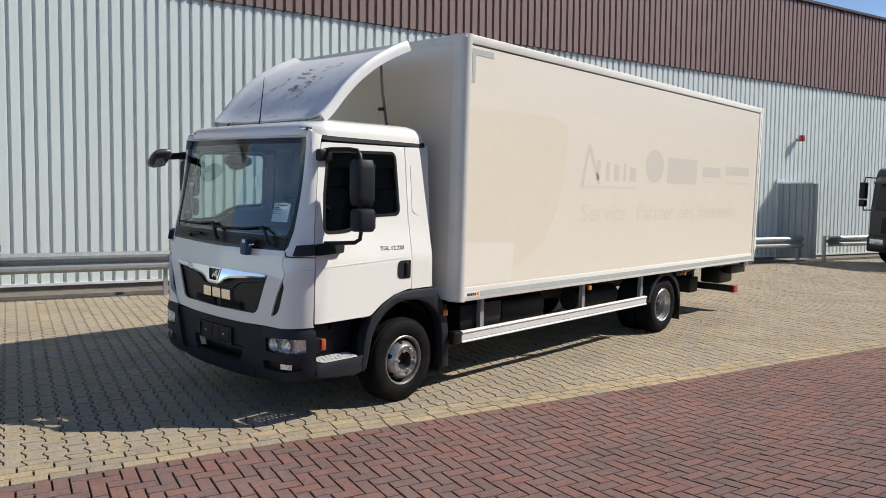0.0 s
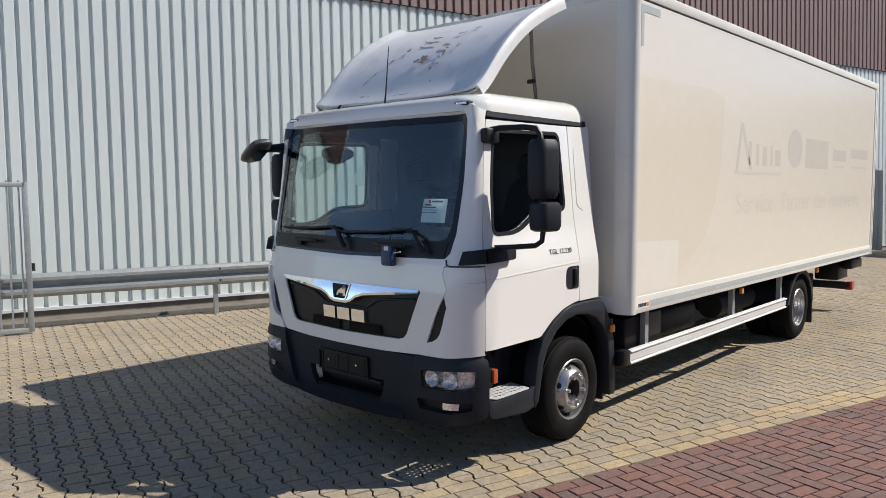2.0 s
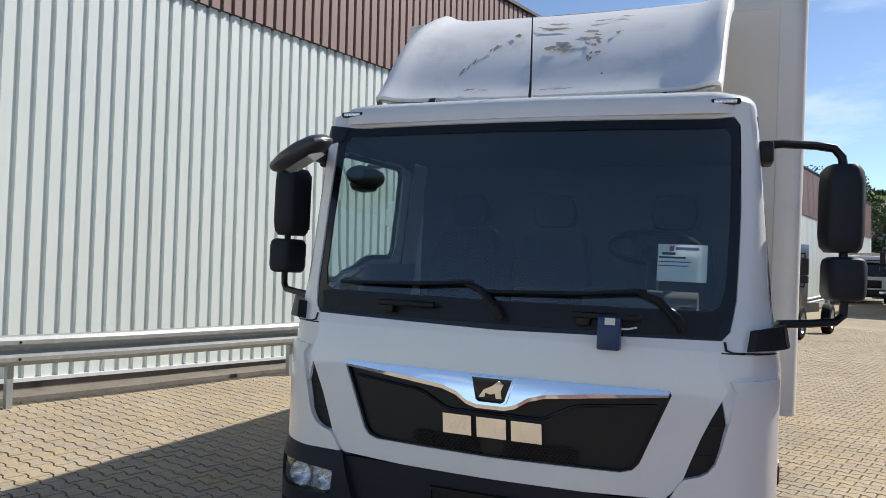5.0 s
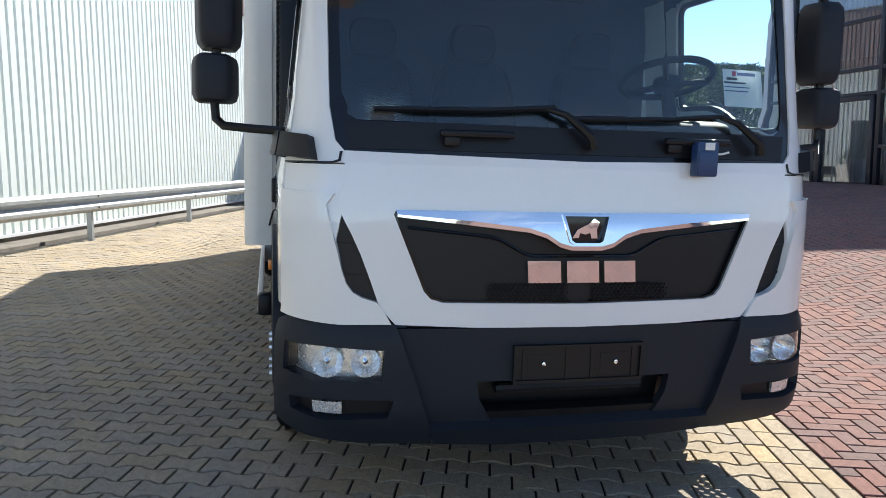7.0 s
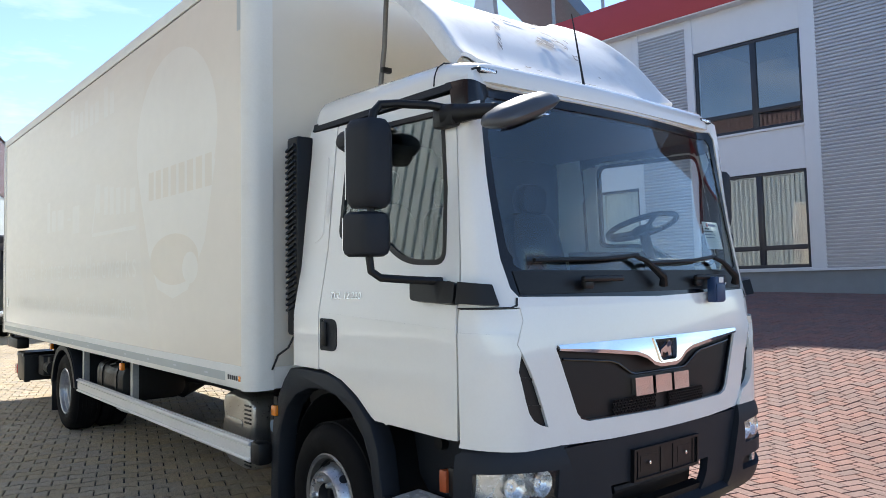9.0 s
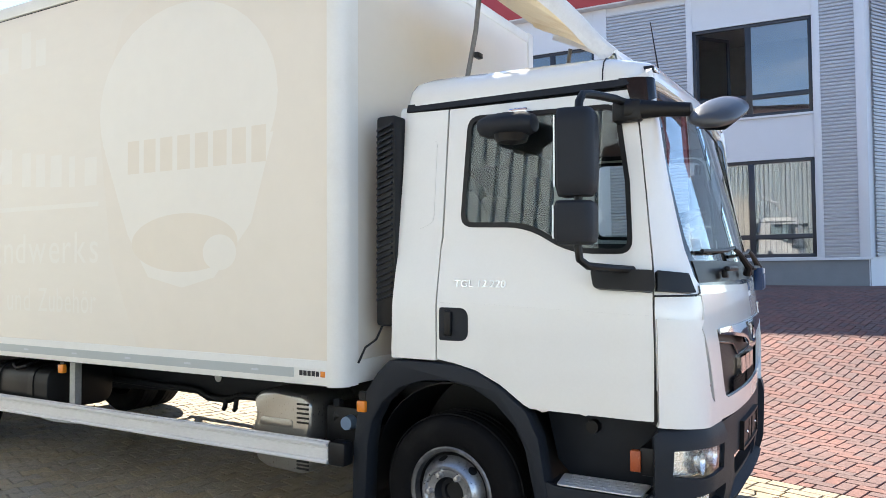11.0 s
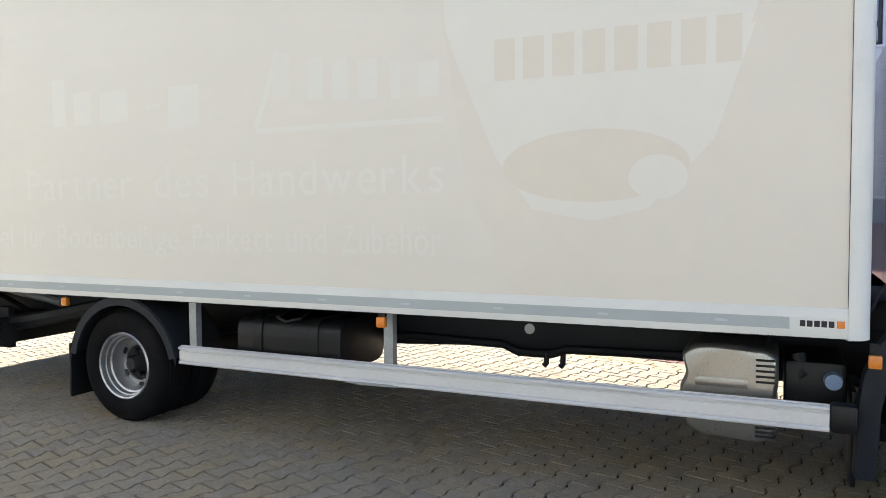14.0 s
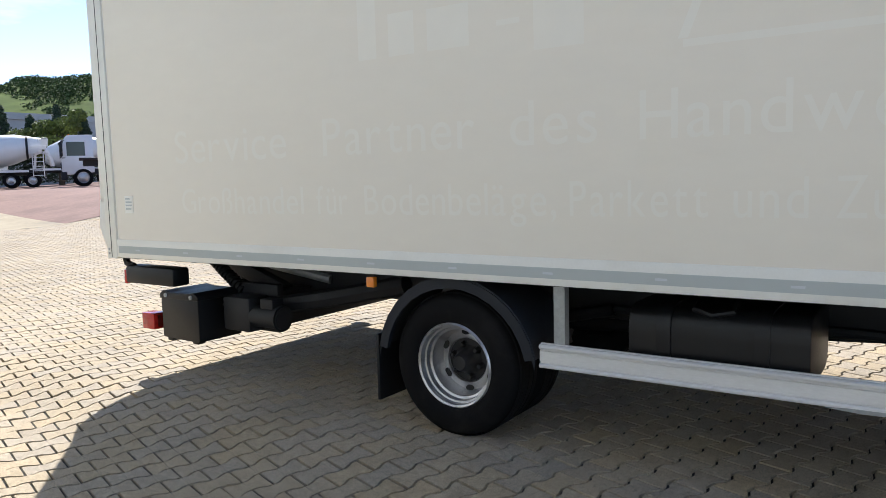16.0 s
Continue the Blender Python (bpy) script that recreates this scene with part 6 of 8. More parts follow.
# ---- rear wheel arches, flaps, tail lift ----
for sg in (-1, 1):
    arc = []
    for k in range(15):
        t = radians(12 + (172 - 12) * k / 14)
        arc.append((-4.775 + 0.475 * math.cos(t), 0.395 + 0.462 * math.sin(t)))
    wa = Shape()
    wa.sheet([[(x, sg * 0.78, z), (x, sg * 1.205, z), (x + 0.0, sg * 1.215, z - 0.05)] for x, z in arc], (0, 0, 0.008))
    band = [(x, z) for x, z in arc] + [(-4.775 + (x + 4.775) * 0.89, 0.395 + (z - 0.395) * 0.89) for x, z in reversed(arc)]
    ar = part("rear_arch", wa, GREY_PLASTIC, lorry, "dark grey rear wheel arch")
    part("arch_lip", Shape().prism(band, "y", sg * 1.205 - 0.012, sg * 1.205 + 0.012), GREY_PLASTIC, ar)
    part("flap", Shape().box(-5.285, -5.265, sg * 1.0 - 0.20, sg * 1.0 + 0.20, 0.15, 0.52, 0.006), BLACK_PLASTIC, ar, "black rubber mud flap")
lift = thing("tail_lift", Matrix(), "", "")
lift.parent = lorry
part("cross_tube", Shape().box(-6.80, -6.50, -0.78, 0.78, 0.36, 0.60, 0.02).box(-6.84, -6.46, -0.80, -0.74, 0.33, 0.66, 0.01), CHASSIS, lift)
pack = part("power_box", Shape().prism(round_poly([(-7.23, 0.30), (-6.84, 0.29), (-6.84, 0.585), (-7.23, 0.585)], 0.012, 2), "y", -1.16, -0.80, 0.006), BLACK_PLASTIC, lift, "black tail-lift power pack")
part("lid", Shape().prism(round_poly([(-7.24, 0.575), (-6.83, 0.575), (-6.83, 0.60), (-6.87, 0.63), (-6.96, 0.618), (-7.11, 0.618), (-7.20, 0.63), (-7.24, 0.60)], 0.008, 2), "y", -1.167, -0.795, 0.006), BLACK_PLASTIC, pack)
for x in (-7.17, -6.90):
    part("lid_screw", Shape().lathe([(0.0, -0.012), (0.014, -0.010), (0.017, 0.0)], (x, -1.165, 0.597), "y", 10), GALV, pack, "grey screw head")
    part("foot", Shape().box(x - 0.03, x + 0.03, -1.15, -1.09, 0.275, 0.302, 0.006), BLACK_PLASTIC, pack)
part("pack_bracket", Shape().box(-7.262, -7.232, -1.14, -1.09, 0.48, 0.56, 0.004), CHASSIS, pack)
part("power_cable", Shape().tube([(-6.84, -0.95, 0.52), (-6.78, -0.95, 0.53), (-6.74, -0.92, 0.47), (-6.76, -0.88, 0.40)], 0.011, 8), BLACK_PLASTIC, pack)
part("power_box", Shape().box(-7.45, -6.95, 0.74, 1.06, 0.50, 0.75, 0.03), BLACK_PLASTIC, lift, "black box under the tail")
for y in (-0.55, 0.55):
    part("lift_arm", Shape().prism([(-6.6, 0.62), (-6.6, 0.48), (-7.55, 0.84), (-7.58, 0.94)], "y", y - 0.04, y + 0.04, 0.01), CHASSIS, lift)
    part("lift_ram", Shape().tube([(-6.3, y + 0.12, 0.66), (-6.9, y + 0.12, 0.74), (-7.5, y + 0.12, 0.86)], 0.035, 10), GALV, lift)
bellows = Shape()
hose_line = [Vector((-7.16, -0.80, 0.86)), Vector((-6.99, -0.80, 0.73)), Vector((-6.82, -0.78, 0.60))]
for k in range(14):
    f = k / 13
    c = hose_line[0].lerp(hose_line[1], f * 2) if f < 0.5 else hose_line[1].lerp(hose_line[2], f * 2 - 1)
    d = (hose_line[2] - hose_line[0]).normalized() * 0.008
    bellows.tube([c - d, c + d], 0.046, 12)
part("hose", bellows.tube(hose_line, 0.036, 12), BLACK_PLASTIC, lift, "black corrugated hose")
part("motor_block", Shape().tube([(-6.50, -0.96, 0.475), (-6.24, -0.96, 0.475)], 0.072, 18).box(-6.75, -6.49, -1.03, -0.84, 0.37, 0.60, 0.02).box(-6.42, -6.30, -1.0, -0.90, 0.53, 0.60, 0.01), CHASSIS, lift)
part("flange", Shape().tube([(-6.27, -0.96, 0.475), (-6.25, -0.96, 0.475)], 0.086, 18), CHASSIS, lift)
part("beam", Shape().tube([(-5.4, -0.75, 0.72), (-6.0, -0.78, 0.60), (-6.6, -0.80, 0.50)], 0.06, 8), CHASSIS, lift)
under = thing("underrun_bar", Matrix(), "", "")
under.parent = lorry
part("bar", Shape().box(-7.46, -7.36, -1.12, 1.12, 0.335, 0.44, 0.01), CHASSIS, under)
for sg in (-1, 1):
    part("red_end", Shape().box(-7.50, -7.36, sg * 1.09 - 0.05, sg * 1.09 + 0.05, 0.33, 0.445, 0.006), RED_LENS, under, "red end marker")
    part("tail_lamp", Shape().box(-7.56, -7.02, sg * 1.14 - 0.07, sg * 1.14 + 0.07, 0.665, 0.79, 0.02), BLACK_PLASTIC, under)
    part("tail_lens", Shape().box(-7.585, -7.55, sg * 1.14 - 0.065, sg * 1.14 + 0.065, 0.66, 0.76, 0.008), RED_LENS, under, "red tail lamp lens")
    part("hinge_arm", Shape().tube([(-7.62, sg * 1.16, 0.86), (-7.60, sg * 1.16, 0.80), (-7.52, sg * 1.16, 0.78)], 0.025, 8), CHASSIS, under)
    part("drop_bracket", Shape().box(-7.2, -7.12, sg * 0.5 - 0.03, sg * 0.5 + 0.03, 0.38, 0.80), CHASSIS, under)

# ---- along the hall: kerb, guard rail, gate, shed front, alarm ----
def on_hall(s, n):
    """Yard point in the lorry's frame from hall distances, and its height in the hall's frame."""
    p = HALL_O + S_AX * s + N_AX * n
    z = height(p.x, p.y)
    q = Vector((p.x, p.y, z)) - HALL_O
    return q.dot(UP)


kerb_rows = []
for k in range(66):
    s = -8.5 + k * 1.0
    h0 = on_hall(s, 0.28)
    kerb_rows.append([(s, 0.34, h0 - 0.05), (s, 0.335, h0 + 0.035), (s, 0.27, h0 + 0.045), (s, 0.06, h0 + 0.06), (s, -0.05, h0 + 0.07)])
kb2 = part("kerb", Shape().sheet(kerb_rows), CONCRETE, None)
kb2.matrix_basis = HALL
tagged(kb2, "low weathered concrete strip along the hall foot", "kerb", kind="structure")

rail = thing("guard_rail", HALL, "galvanised steel crash barrier on short posts along the hall", "guard rail")
WAVE = [(0.0, 0.155), (0.045, 0.140), (0.080, 0.105), (0.080, 0.065), (0.020, 0.030), (0.0, 0.0), (0.020, -0.030), (0.080, -0.065), (0.080, -0.105), (0.045, -0.140), (0.0, -0.155)]


def rail_run(s0, s1):
    n = max(2, int((s1 - s0) / 1.2))
    rows = []
    for k in range(n + 1):
        s = s0 + (s1 - s0) * k / n
        zc = on_hall(s, 0.72) + 0.585
        rows.append([(s, 0.72 + y, zc + z) for y, z in WAVE])
    part("beam", Shape().sheet(rows, (0, -0.006, 0)), GALV, rail, "long W-shaped galvanised beam", smooth=25)


cuts = [-8.4, -7.3, -3.66, -0.02]
k = 0.0
while k < 14.2:
    cuts.append(k + 3.62)
    k += 3.62
for a, b in zip(cuts, cuts[1:]):
    rail_run(a, b)
rail_run(cuts[-1], 16.85)
far = [17.85, 21.1, 24.7, 28.3, 31.9, 35.5, 39.1, 42.7]
for a, b in zip(far, far[1:]):
    rail_run(a, b)
for s in cuts[1:] + [16.65] + far:
    z = on_hall(s, 0.68)
    part("post", Shape().prism([(s - 0.03, 0.715), (s + 0.03, 0.715), (s + 0.03, 0.64), (s + 0.022, 0.64), (s + 0.022, 0.705), (s - 0.022, 0.705), (s - 0.022, 0.64), (s - 0.03, 0.64)], "z", z - 0.05, z + 0.73), GALV, rail, "galvanised barrier post")
    for dz in (0.50, 0.67):
        part("bolt", Shape().lathe([(0.0, 0.012), (0.012, 0.010), (0.016, 0.0)], (s + 0.05, 0.80, z + dz), "y", 8), CHASSIS, rail)

gate = thing("steel_gate", HALL, "galvanised steel gate frame with upright bars leaning open", "gate")
g0, g1, gn = -5.6, -2.42, 0.98
zg = on_hall(-3.0, gn)
for z in (zg + 0.05, zg + 1.90):
    part("frame_bar", Shape().box(g0, g1, gn - 0.03, gn + 0.03, z - 0.03, z + 0.03, 0.006), GALV, gate)
for s in (g0, g1):
    part("frame_post", Shape().box(s - 0.035, s + 0.035, gn - 0.03, gn + 0.03, zg + 0.02, zg + 1.93, 0.006), GALV, gate)
s = g0 + 0.12
while s < g1 - 0.05:
    part("upright", Shape().box(s - 0.011, s + 0.011, gn - 0.011, gn + 0.011, zg + 0.07, zg + 1.88), GALV, gate)
    part("spike", Shape().prism([(s - 0.02, zg + 1.93), (s + 0.02, zg + 1.93), (s, zg + 1.965)], "y", gn - 0.006, gn + 0.006), GALV, gate)
    s += 0.13
part("hinge", Shape().lathe([(0, 0.05), (0.025, 0.05), (0.025, -0.05), (0, -0.05)], (g1 + 0.05, gn, zg + 0.85), "z", 10), CHASSIS, gate)

SHED_GREY = surf("blue_grey_steel_sheet", (0.27, 0.31, 0.33), 0.45, var=0.05, scale=1)
# a door leaf standing open from the hall wall, between two runs of the barrier
zs = on_hall(17.3, 0.4) + 0.13
LEAF_E = Vector((0.26, 0.966, 0)).normalized()
leaf_m = Matrix((LEAF_E, Vector((-LEAF_E.y, LEAF_E.x, 0)), Vector((0, 0, 1)))).transposed().to_4x4()
leaf_m.translation = (16.55, 0.04, zs)
shed = thing("hall_door", HALL @ leaf_m, "grey ribbed steel door leaf standing open at the hall", "door")
line = []
a = 0.04
while a < 0.92:
    line += [(a, 0.0), (a + 0.13, 0.0), (a + 0.142, -0.022), (a + 0.163, -0.022), (a + 0.175, 0.0)]
    a += 0.175
line.append((0.94, 0.0))
part("leaf", Shape().sheet([[(p, q, z) for p, q in line] for z in (0.0, 2.05)], (0, 0.035, 0)), SHED_GREY, shed, "ribbed grey steel sheet", smooth=0)
part("hinge_stile", Shape().box(0.0, 0.04, -0.012, 0.045, 0.0, 2.07, 0.004), OFFICE_WHITE, shed)
part("lock_stile", Shape().box(0.94, 0.985, -0.012, 0.045, 0.0, 2.05, 0.004), SHED_GREY, shed)
part("top_rail", Shape().box(0.0, 0.985, -0.012, 0.045, 2.05, 2.085, 0.004), OFFICE_WHITE, shed)
lock = part("lock_case", Shape().box(0.86, 0.95, -0.035, 0.0, 0.93, 1.16, 0.008), BLACK_PLASTIC, shed)
part("lever", Shape().tube([(0.90, -0.035, 1.08), (0.90, -0.07, 1.08), (0.98, -0.075, 1.06)], 0.012, 8), BLACK_PLASTIC, lock)
part("hall_door_frame", Shape().box(16.52, 16.58, 0.0, 0.05, zs, zs + 2.1).box(17.50, 17.56, 0.0, 0.05, zs, zs + 2.1).box(16.52, 17.56, 0.0, 0.05, zs + 2.1, zs + 2.16), OFFICE_WHITE, hall_wall)
alarm = thing("alarm_lamp", HALL, "small red alarm lamp on a grey bracket on the hall wall", "alarm")
part("lens", Shape().lathe([(0.0, 0.10), (0.07, 0.08), (0.08, 0.0), (0.08, -0.08)], (17.40, 0.16, 3.53), "z", 14), RED_LENS, alarm)
part("bracket", Shape().box(17.36, 17.44, 0.0, 0.13, 3.46, 3.54, 0.01), GALV, alarm)

# ---- office ----
OFF_O = Vector((-1.6, 12.6, 0.0))
o_s = Vector((-math.cos(radians(-3)), math.sin(radians(-3)), 0))
o_s = (o_s - UP * o_s.dot(UP)).normalized()
o_n = o_s.cross(UP)
if o_n.y > 0:
    o_n = -o_n
OFFICE = upright(OFF_O, o_s, o_n)          # x along the front to the entrance, y towards the yard
office = thing("wall_office", OFFICE, "two-storey office front with grey ribbed panels, white piers and dark windows", "building", kind="structure")


def louvre_sheet(s0, s1, z0, z1, y=0.0, pitch=0.072):
    line = []
    z = z0
    while z < z1:
        line += [(y, z), (y + 0.032, z + 0.012), (y + 0.032, z + 0.040), (y, z + 0.052)]
        z += pitch
    return Shape().sheet([[(s, q, p) for q, p in line] for s in (s0, s1)])


def office_window(s0, s1, z0, z1, mullion, transom, blinds=False, ajar=False):
    w = thing("window", Matrix(), "", "")
    w.parent = office
    f = 0.07
    for a, b, c, d in ((s0, s0 + f, z0, z1), (s1 - f, s1, z0, z1), (s0, s1, z0, z0 + f), (s0, s1, z1 - f, z1)):
        part("frame", Shape().box(a, b, -0.10, -0.03, c, d, 0.004), FRAME_DARK, w)
    if mullion is not None:
        part("mullion", Shape().box(mullion - 0.06, mullion + 0.06, -0.105, -0.025, z0 + f, z1 - f, 0.004), FRAME_DARK, w)
    part("transom", Shape().box(s0 + f, s1 - f, -0.102, -0.028, transom - 0.05, transom + 0.05, 0.004), FRAME_DARK, w)
    pn = part("pane", Shape().box(s0 + 0.02, (mullion if ajar else s1 - 0.02), -0.07, -0.06, z0 + 0.02, z1 - 0.02), OFFICE_GLASS, w)
    pn.visible_shadow = False
    if ajar:
        # the other light has a fixed lower pane and a sash swung into the room
        low = part("pane", Shape().box(mullion, s1 - 0.02, -0.07, -0.06, z0 + 0.02, transom), OFFICE_GLASS, w)
        low.visible_shadow = False
        ha = radians(52)
        wide = s1 - f - mullion - 0.06
        def leaf(a, b):
            return [(s1 - f - q * math.cos(ha) + d * math.sin(ha), -0.10 - q * math.sin(ha) - d * math.cos(ha)) for q, d in ((a, 0), (b, 0), (b, 0.04), (a, 0.04))]
        lo, hi = transom + 0.05, z1 - f
        for a, b, c, d in ((0.0, 0.07, lo, hi), (wide - 0.07, wide, lo, hi), (0.07, wide - 0.07, lo, lo + 0.07), (0.07, wide - 0.07, hi - 0.07, hi)):
            part("sash_rail", Shape().prism(leaf(a, b), "z", c, d), FRAME_DARK, w)
    part("sill", Shape().box(s0 - 0.02, s1 + 0.02, -0.08, 0.05, z0 - 0.05, z0, 0.006), OFFICE_WHITE, w)
    if blinds:
        n = int((s1 - s0) / 0.11)
        for k in range(n):
            c = s0 + 0.09 + k * (s1 - s0 - 0.14) / n
            t = 0.3 + 0.25 * math.sin(k * 1.7)
            part("blind_slat", Shape().prism([(c - 0.045 * math.cos(t), -0.25 - 0.045 * math.sin(t)), (c + 0.045 * math.cos(t), -0.25 + 0.045 * math.sin(t)), (c + 0.045 * math.cos(t), -0.247 + 0.045 * math.sin(t)), (c - 0.045 * math.cos(t), -0.247 - 0.045 * math.sin(t))], "z", z0 + 0.08, z1 - 0.08), CURTAIN, w)
    return w


FLOORS = ((1.62, 3.66), (4.58, 6.55))
WINS = ((-2.52, -0.20, -1.32), (1.96, 4.32, 2.97), (5.87, 7.08, None))
PIERS = [(-3.47, -3.28), (-2.66, -2.52), (-0.20, -0.08), (1.66, 1.96), (4.32, 4.50), (5.72, 5.87), (7.08, 7.22), (7.90, 8.05)]
PANELS = [(-3.28, -2.66), (-0.08, 1.66), (4.50, 5.72), (7.22, 7.90)]
for a, b in PIERS:
    part("pier", Shape().box(a, b, -0.30, 0.03, 1.58, 7.38, 0.006), OFFICE_WHITE, office, "white pier")
for a, b in PANELS:
    part("ribbed_panel", louvre_sheet(a, b, 1.60, 7.18), OFFICE_SHEET, office, "grey panel with level ribs", smooth=0)
    part("panel_back", Shape().box(a, b, -0.3, -0.01, 1.58, 7.4), OFFICE_WHITE, office)
for a, b, m in WINS:
    part("spandrel", Shape().box(a, b, -0.30, 0.0, 3.66, 4.53), OFFICE_WHITE, office, "pale spandrel panel")
    part("spandrel", Shape().box(a, b, -0.30, 0.0, 6.55, 7.40), OFFICE_WHITE, office)
    office_window(a, b, 1.62, 3.66, m, 2.05, blinds=True)
    office_window(a, b, 4.58, 6.55, m, 5.0, ajar=a < -2)
part("plinth", Shape().box(-3.47, 8.05, -0.30, -0.02, 0.2, 1.56), PLINTH, office, "grey rendered plinth")
part("plinth_cap", Shape().box(-3.50, 8.05, -0.05, 0.05, 1.55, 1.60, 0.006), OFFICE_WHITE, office)
part("inner_floor", Shape().box(-3.4, 12.4, -5.0, -0.3, 3.85, 4.10), ROOM, office)
part("inner_floor", Shape().box(-3.4, 12.4, -5.0, -0.3, 0.9, 1.05), ROOM, office)
part("inner_wall", Shape().box(-3.4, 12.4, -5.2, -5.0, 0.9, 7.5), ROOM, office)
for s in (1.0, 5.2, 7.6):
    part("inner_partition", Shape().box(s, s + 0.1, -5.0, -0.3, 1.0, 7.4), ROOM, office)
part("ceiling_slab", Shape().box(-3.4, 12.4, -5.2, -0.02, 7.30, 7.44), ROOM, office)
# entrance glazing over two storeys
ent = thing("entrance", OFFICE, "dark-framed glazed office entrance over two storeys", "door", kind="structure")
for s in (8.05, 8.85, 10.75, 11.6, 12.4):
    part("mullion", Shape().box(s - 0.05, s + 0.05, -0.12, 0.0, 1.0, 7.4, 0.004), FRAME_DARK, ent)
for z in (1.05, 2.05, 3.25, 3.80, 4.90, 6.2, 7.36):
    for a, b in ((8.1, 8.8), (8.9, 10.7), (10.8, 11.55), (11.65, 12.35)):
        if not (a == 8.9 and z == 2.05):
            part("transom", Shape().box(a, b, -0.115, -0.005, z - 0.04, z + 0.04, 0.004), FRAME_DARK, ent)
door = part("door_frame", Shape().box(8.95, 9.07, -0.09, 0.02, 1.05, 3.2, 0.004).box(10.5, 10.65, -0.09, 0.02, 1.05, 3.2, 0.004).box(8.95, 10.65, -0.09, 0.02, 3.1, 3.2, 0.004).box(8.95, 10.65, -0.09, 0.02, 1.05, 1.2, 0.004), FRAME_DARK, ent)
part("door_pull", Shape().tube([(10.45, 0.03, 1.9), (10.45, 0.08, 1.9), (10.45, 0.08, 2.2), (10.45, 0.03, 2.2)], 0.015, 8), CHROME, door)
gp = part("pane", Shape().box(8.05, 12.4, -0.07, -0.06, 1.05, 7.36), OFFICE_GLASS, ent)
gp.visible_shadow = False
part("end_wall", Shape().box(12.4, 12.6, -6.0, 0.0, 0.5, 7.4), OFFICE_WHITE, ent)
for k in range(16):
    c = 9.0 + k * 0.11
    part("blind_slat", Shape().box(c, c + 0.09, -0.6, -0.595, 1.2, 6.5), CURTAIN, ent)
# red roof band, overhanging, and the set-back red roof and attic above
roofb = thing("roof_band", OFFICE, "deep red fascia band round the office roof", "roof", kind="structure")
part("front_band", Shape().prism([(-0.2, 7.39), (0.30, 7.39), (0.34, 8.16), (-0.2, 8.18)], "x", -3.62, 12.6, 0.006), OFFICE_RED, roofb)
part("soffit", Shape().box(-3.55, 12.6, -0.2, 0.28, 7.36, 7.39), OFFICE_WHITE, roofb)
part("deck", Shape().box(-3.4, 12.6, -9.0, 0.2, 8.02, 8.12), BROWN_DARK, roofb)
part("pitched_roof", Shape().prism([(3.3, 8.05), (3.3, 8.12), (-4.6, 10.98), (-4.6, 8.05)], "y", -7.0, -2.25), OFFICE_RED, roofb, "red raking roof behind the band")
part("sloped_rafter", Shape().prism([(-1.80, 8.28), (-4.2, 9.90), (-4.2, 10.08), (-1.80, 8.46)], "y", -2.2, -0.9), OFFICE_WHITE, roofb)
part("clerestory", Shape().prism([(-2.3, 8.55), (-4.2, 9.83), (-4.2, 9.2), (-2.9, 8.5)], "y", -2.0, -1.6), FRAME_DARK, roofb, "dark clerestory glazing")
part("attic", louvre_sheet(-8.6, -4.3, 8.1, 12.0, -2.0), OFFICE_SHEET, roofb, "ribbed attic wall", smooth=0)
part("attic_core", Shape().box(-8.6, -4.3, -8.0, -2.02, 8.0, 12.0), OFFICE_SHEET, roofb)
part("vent_pipe", Shape().lathe([(0.0, 0.5), (0.05, 0.5), (0.05, -0.5)], (-1.26, -0.4, 8.5), "z", 12), GALV, roofb)
# side wall turning away from the corner
R_AX = Vector((math.cos(radians(61)), math.sin(radians(61)), 0))
R_AX = (R_AX - UP * R_AX.dot(UP)).normalized()
r_n = R_AX.cross(UP)
if r_n.x < 0:
    r_n = -r_n
side_wall = thing("wall_office_side", upright(OFF_O - o_s * 3.47, R_AX, r_n), "shaded office side wall of grey ribbed sheet with windows", "building", kind="structure")
part("ribbed_panel", louvre_sheet(0.2, 1.1, 1.6, 7.2), OFFICE_SHEET, side_wall, smooth=0)
part("ribbed_panel", louvre_sheet(3.3, 13.8, 1.6, 7.2), OFFICE_SHEET, side_wall, smooth=0)
part("core", Shape().box(0.0, 1.2, -0.4, -0.02, 0.3, 7.4), OFFICE_WHITE, side_wall)
part("core", Shape().box(3.2, 14, -0.4, -0.02, 0.3, 7.4), OFFICE_WHITE, side_wall)
for z0, z1 in ((0.3, 1.6), (3.66, 4.55), (6.55, 7.4)):
    part("spandrel", Shape().box(1.2, 3.2, -0.4, -0.01, z0, z1), OFFICE_SHEET, side_wall)
for z0, z1 in FLOORS:
    w = thing("window", Matrix(), "", "")
    w.parent = side_wall
    for a, b, c, d in ((1.2, 1.28, z0, z1), (2.16, 2.26, z0, z1), (3.12, 3.2, z0, z1), (1.2, 3.2, z0, z0 + 0.08), (1.2, 3.2, z1 - 0.08, z1), (1.2, 3.2, z0 + 0.45, z0 + 0.53)):
        part("frame", Shape().box(a, b, -0.12, -0.03, c, d), FRAME_DARK, w)
    part("pane", Shape().box(1.22, 3.18, -0.08, -0.07, z0 + 0.02, z1 - 0.02), OFFICE_GLASS, w)
    part("room_back", Shape().box(1.2, 3.2, -1.6, -1.55, z0 - 0.2, z1 + 0.2), ROOM, w)
part("band", Shape().prism([(0.32, 7.39), (-0.3, 7.39), (-0.3, 8.18), (0.36, 8.16)], "x", -0.25, 14, 0.006), OFFICE_RED, side_wall)
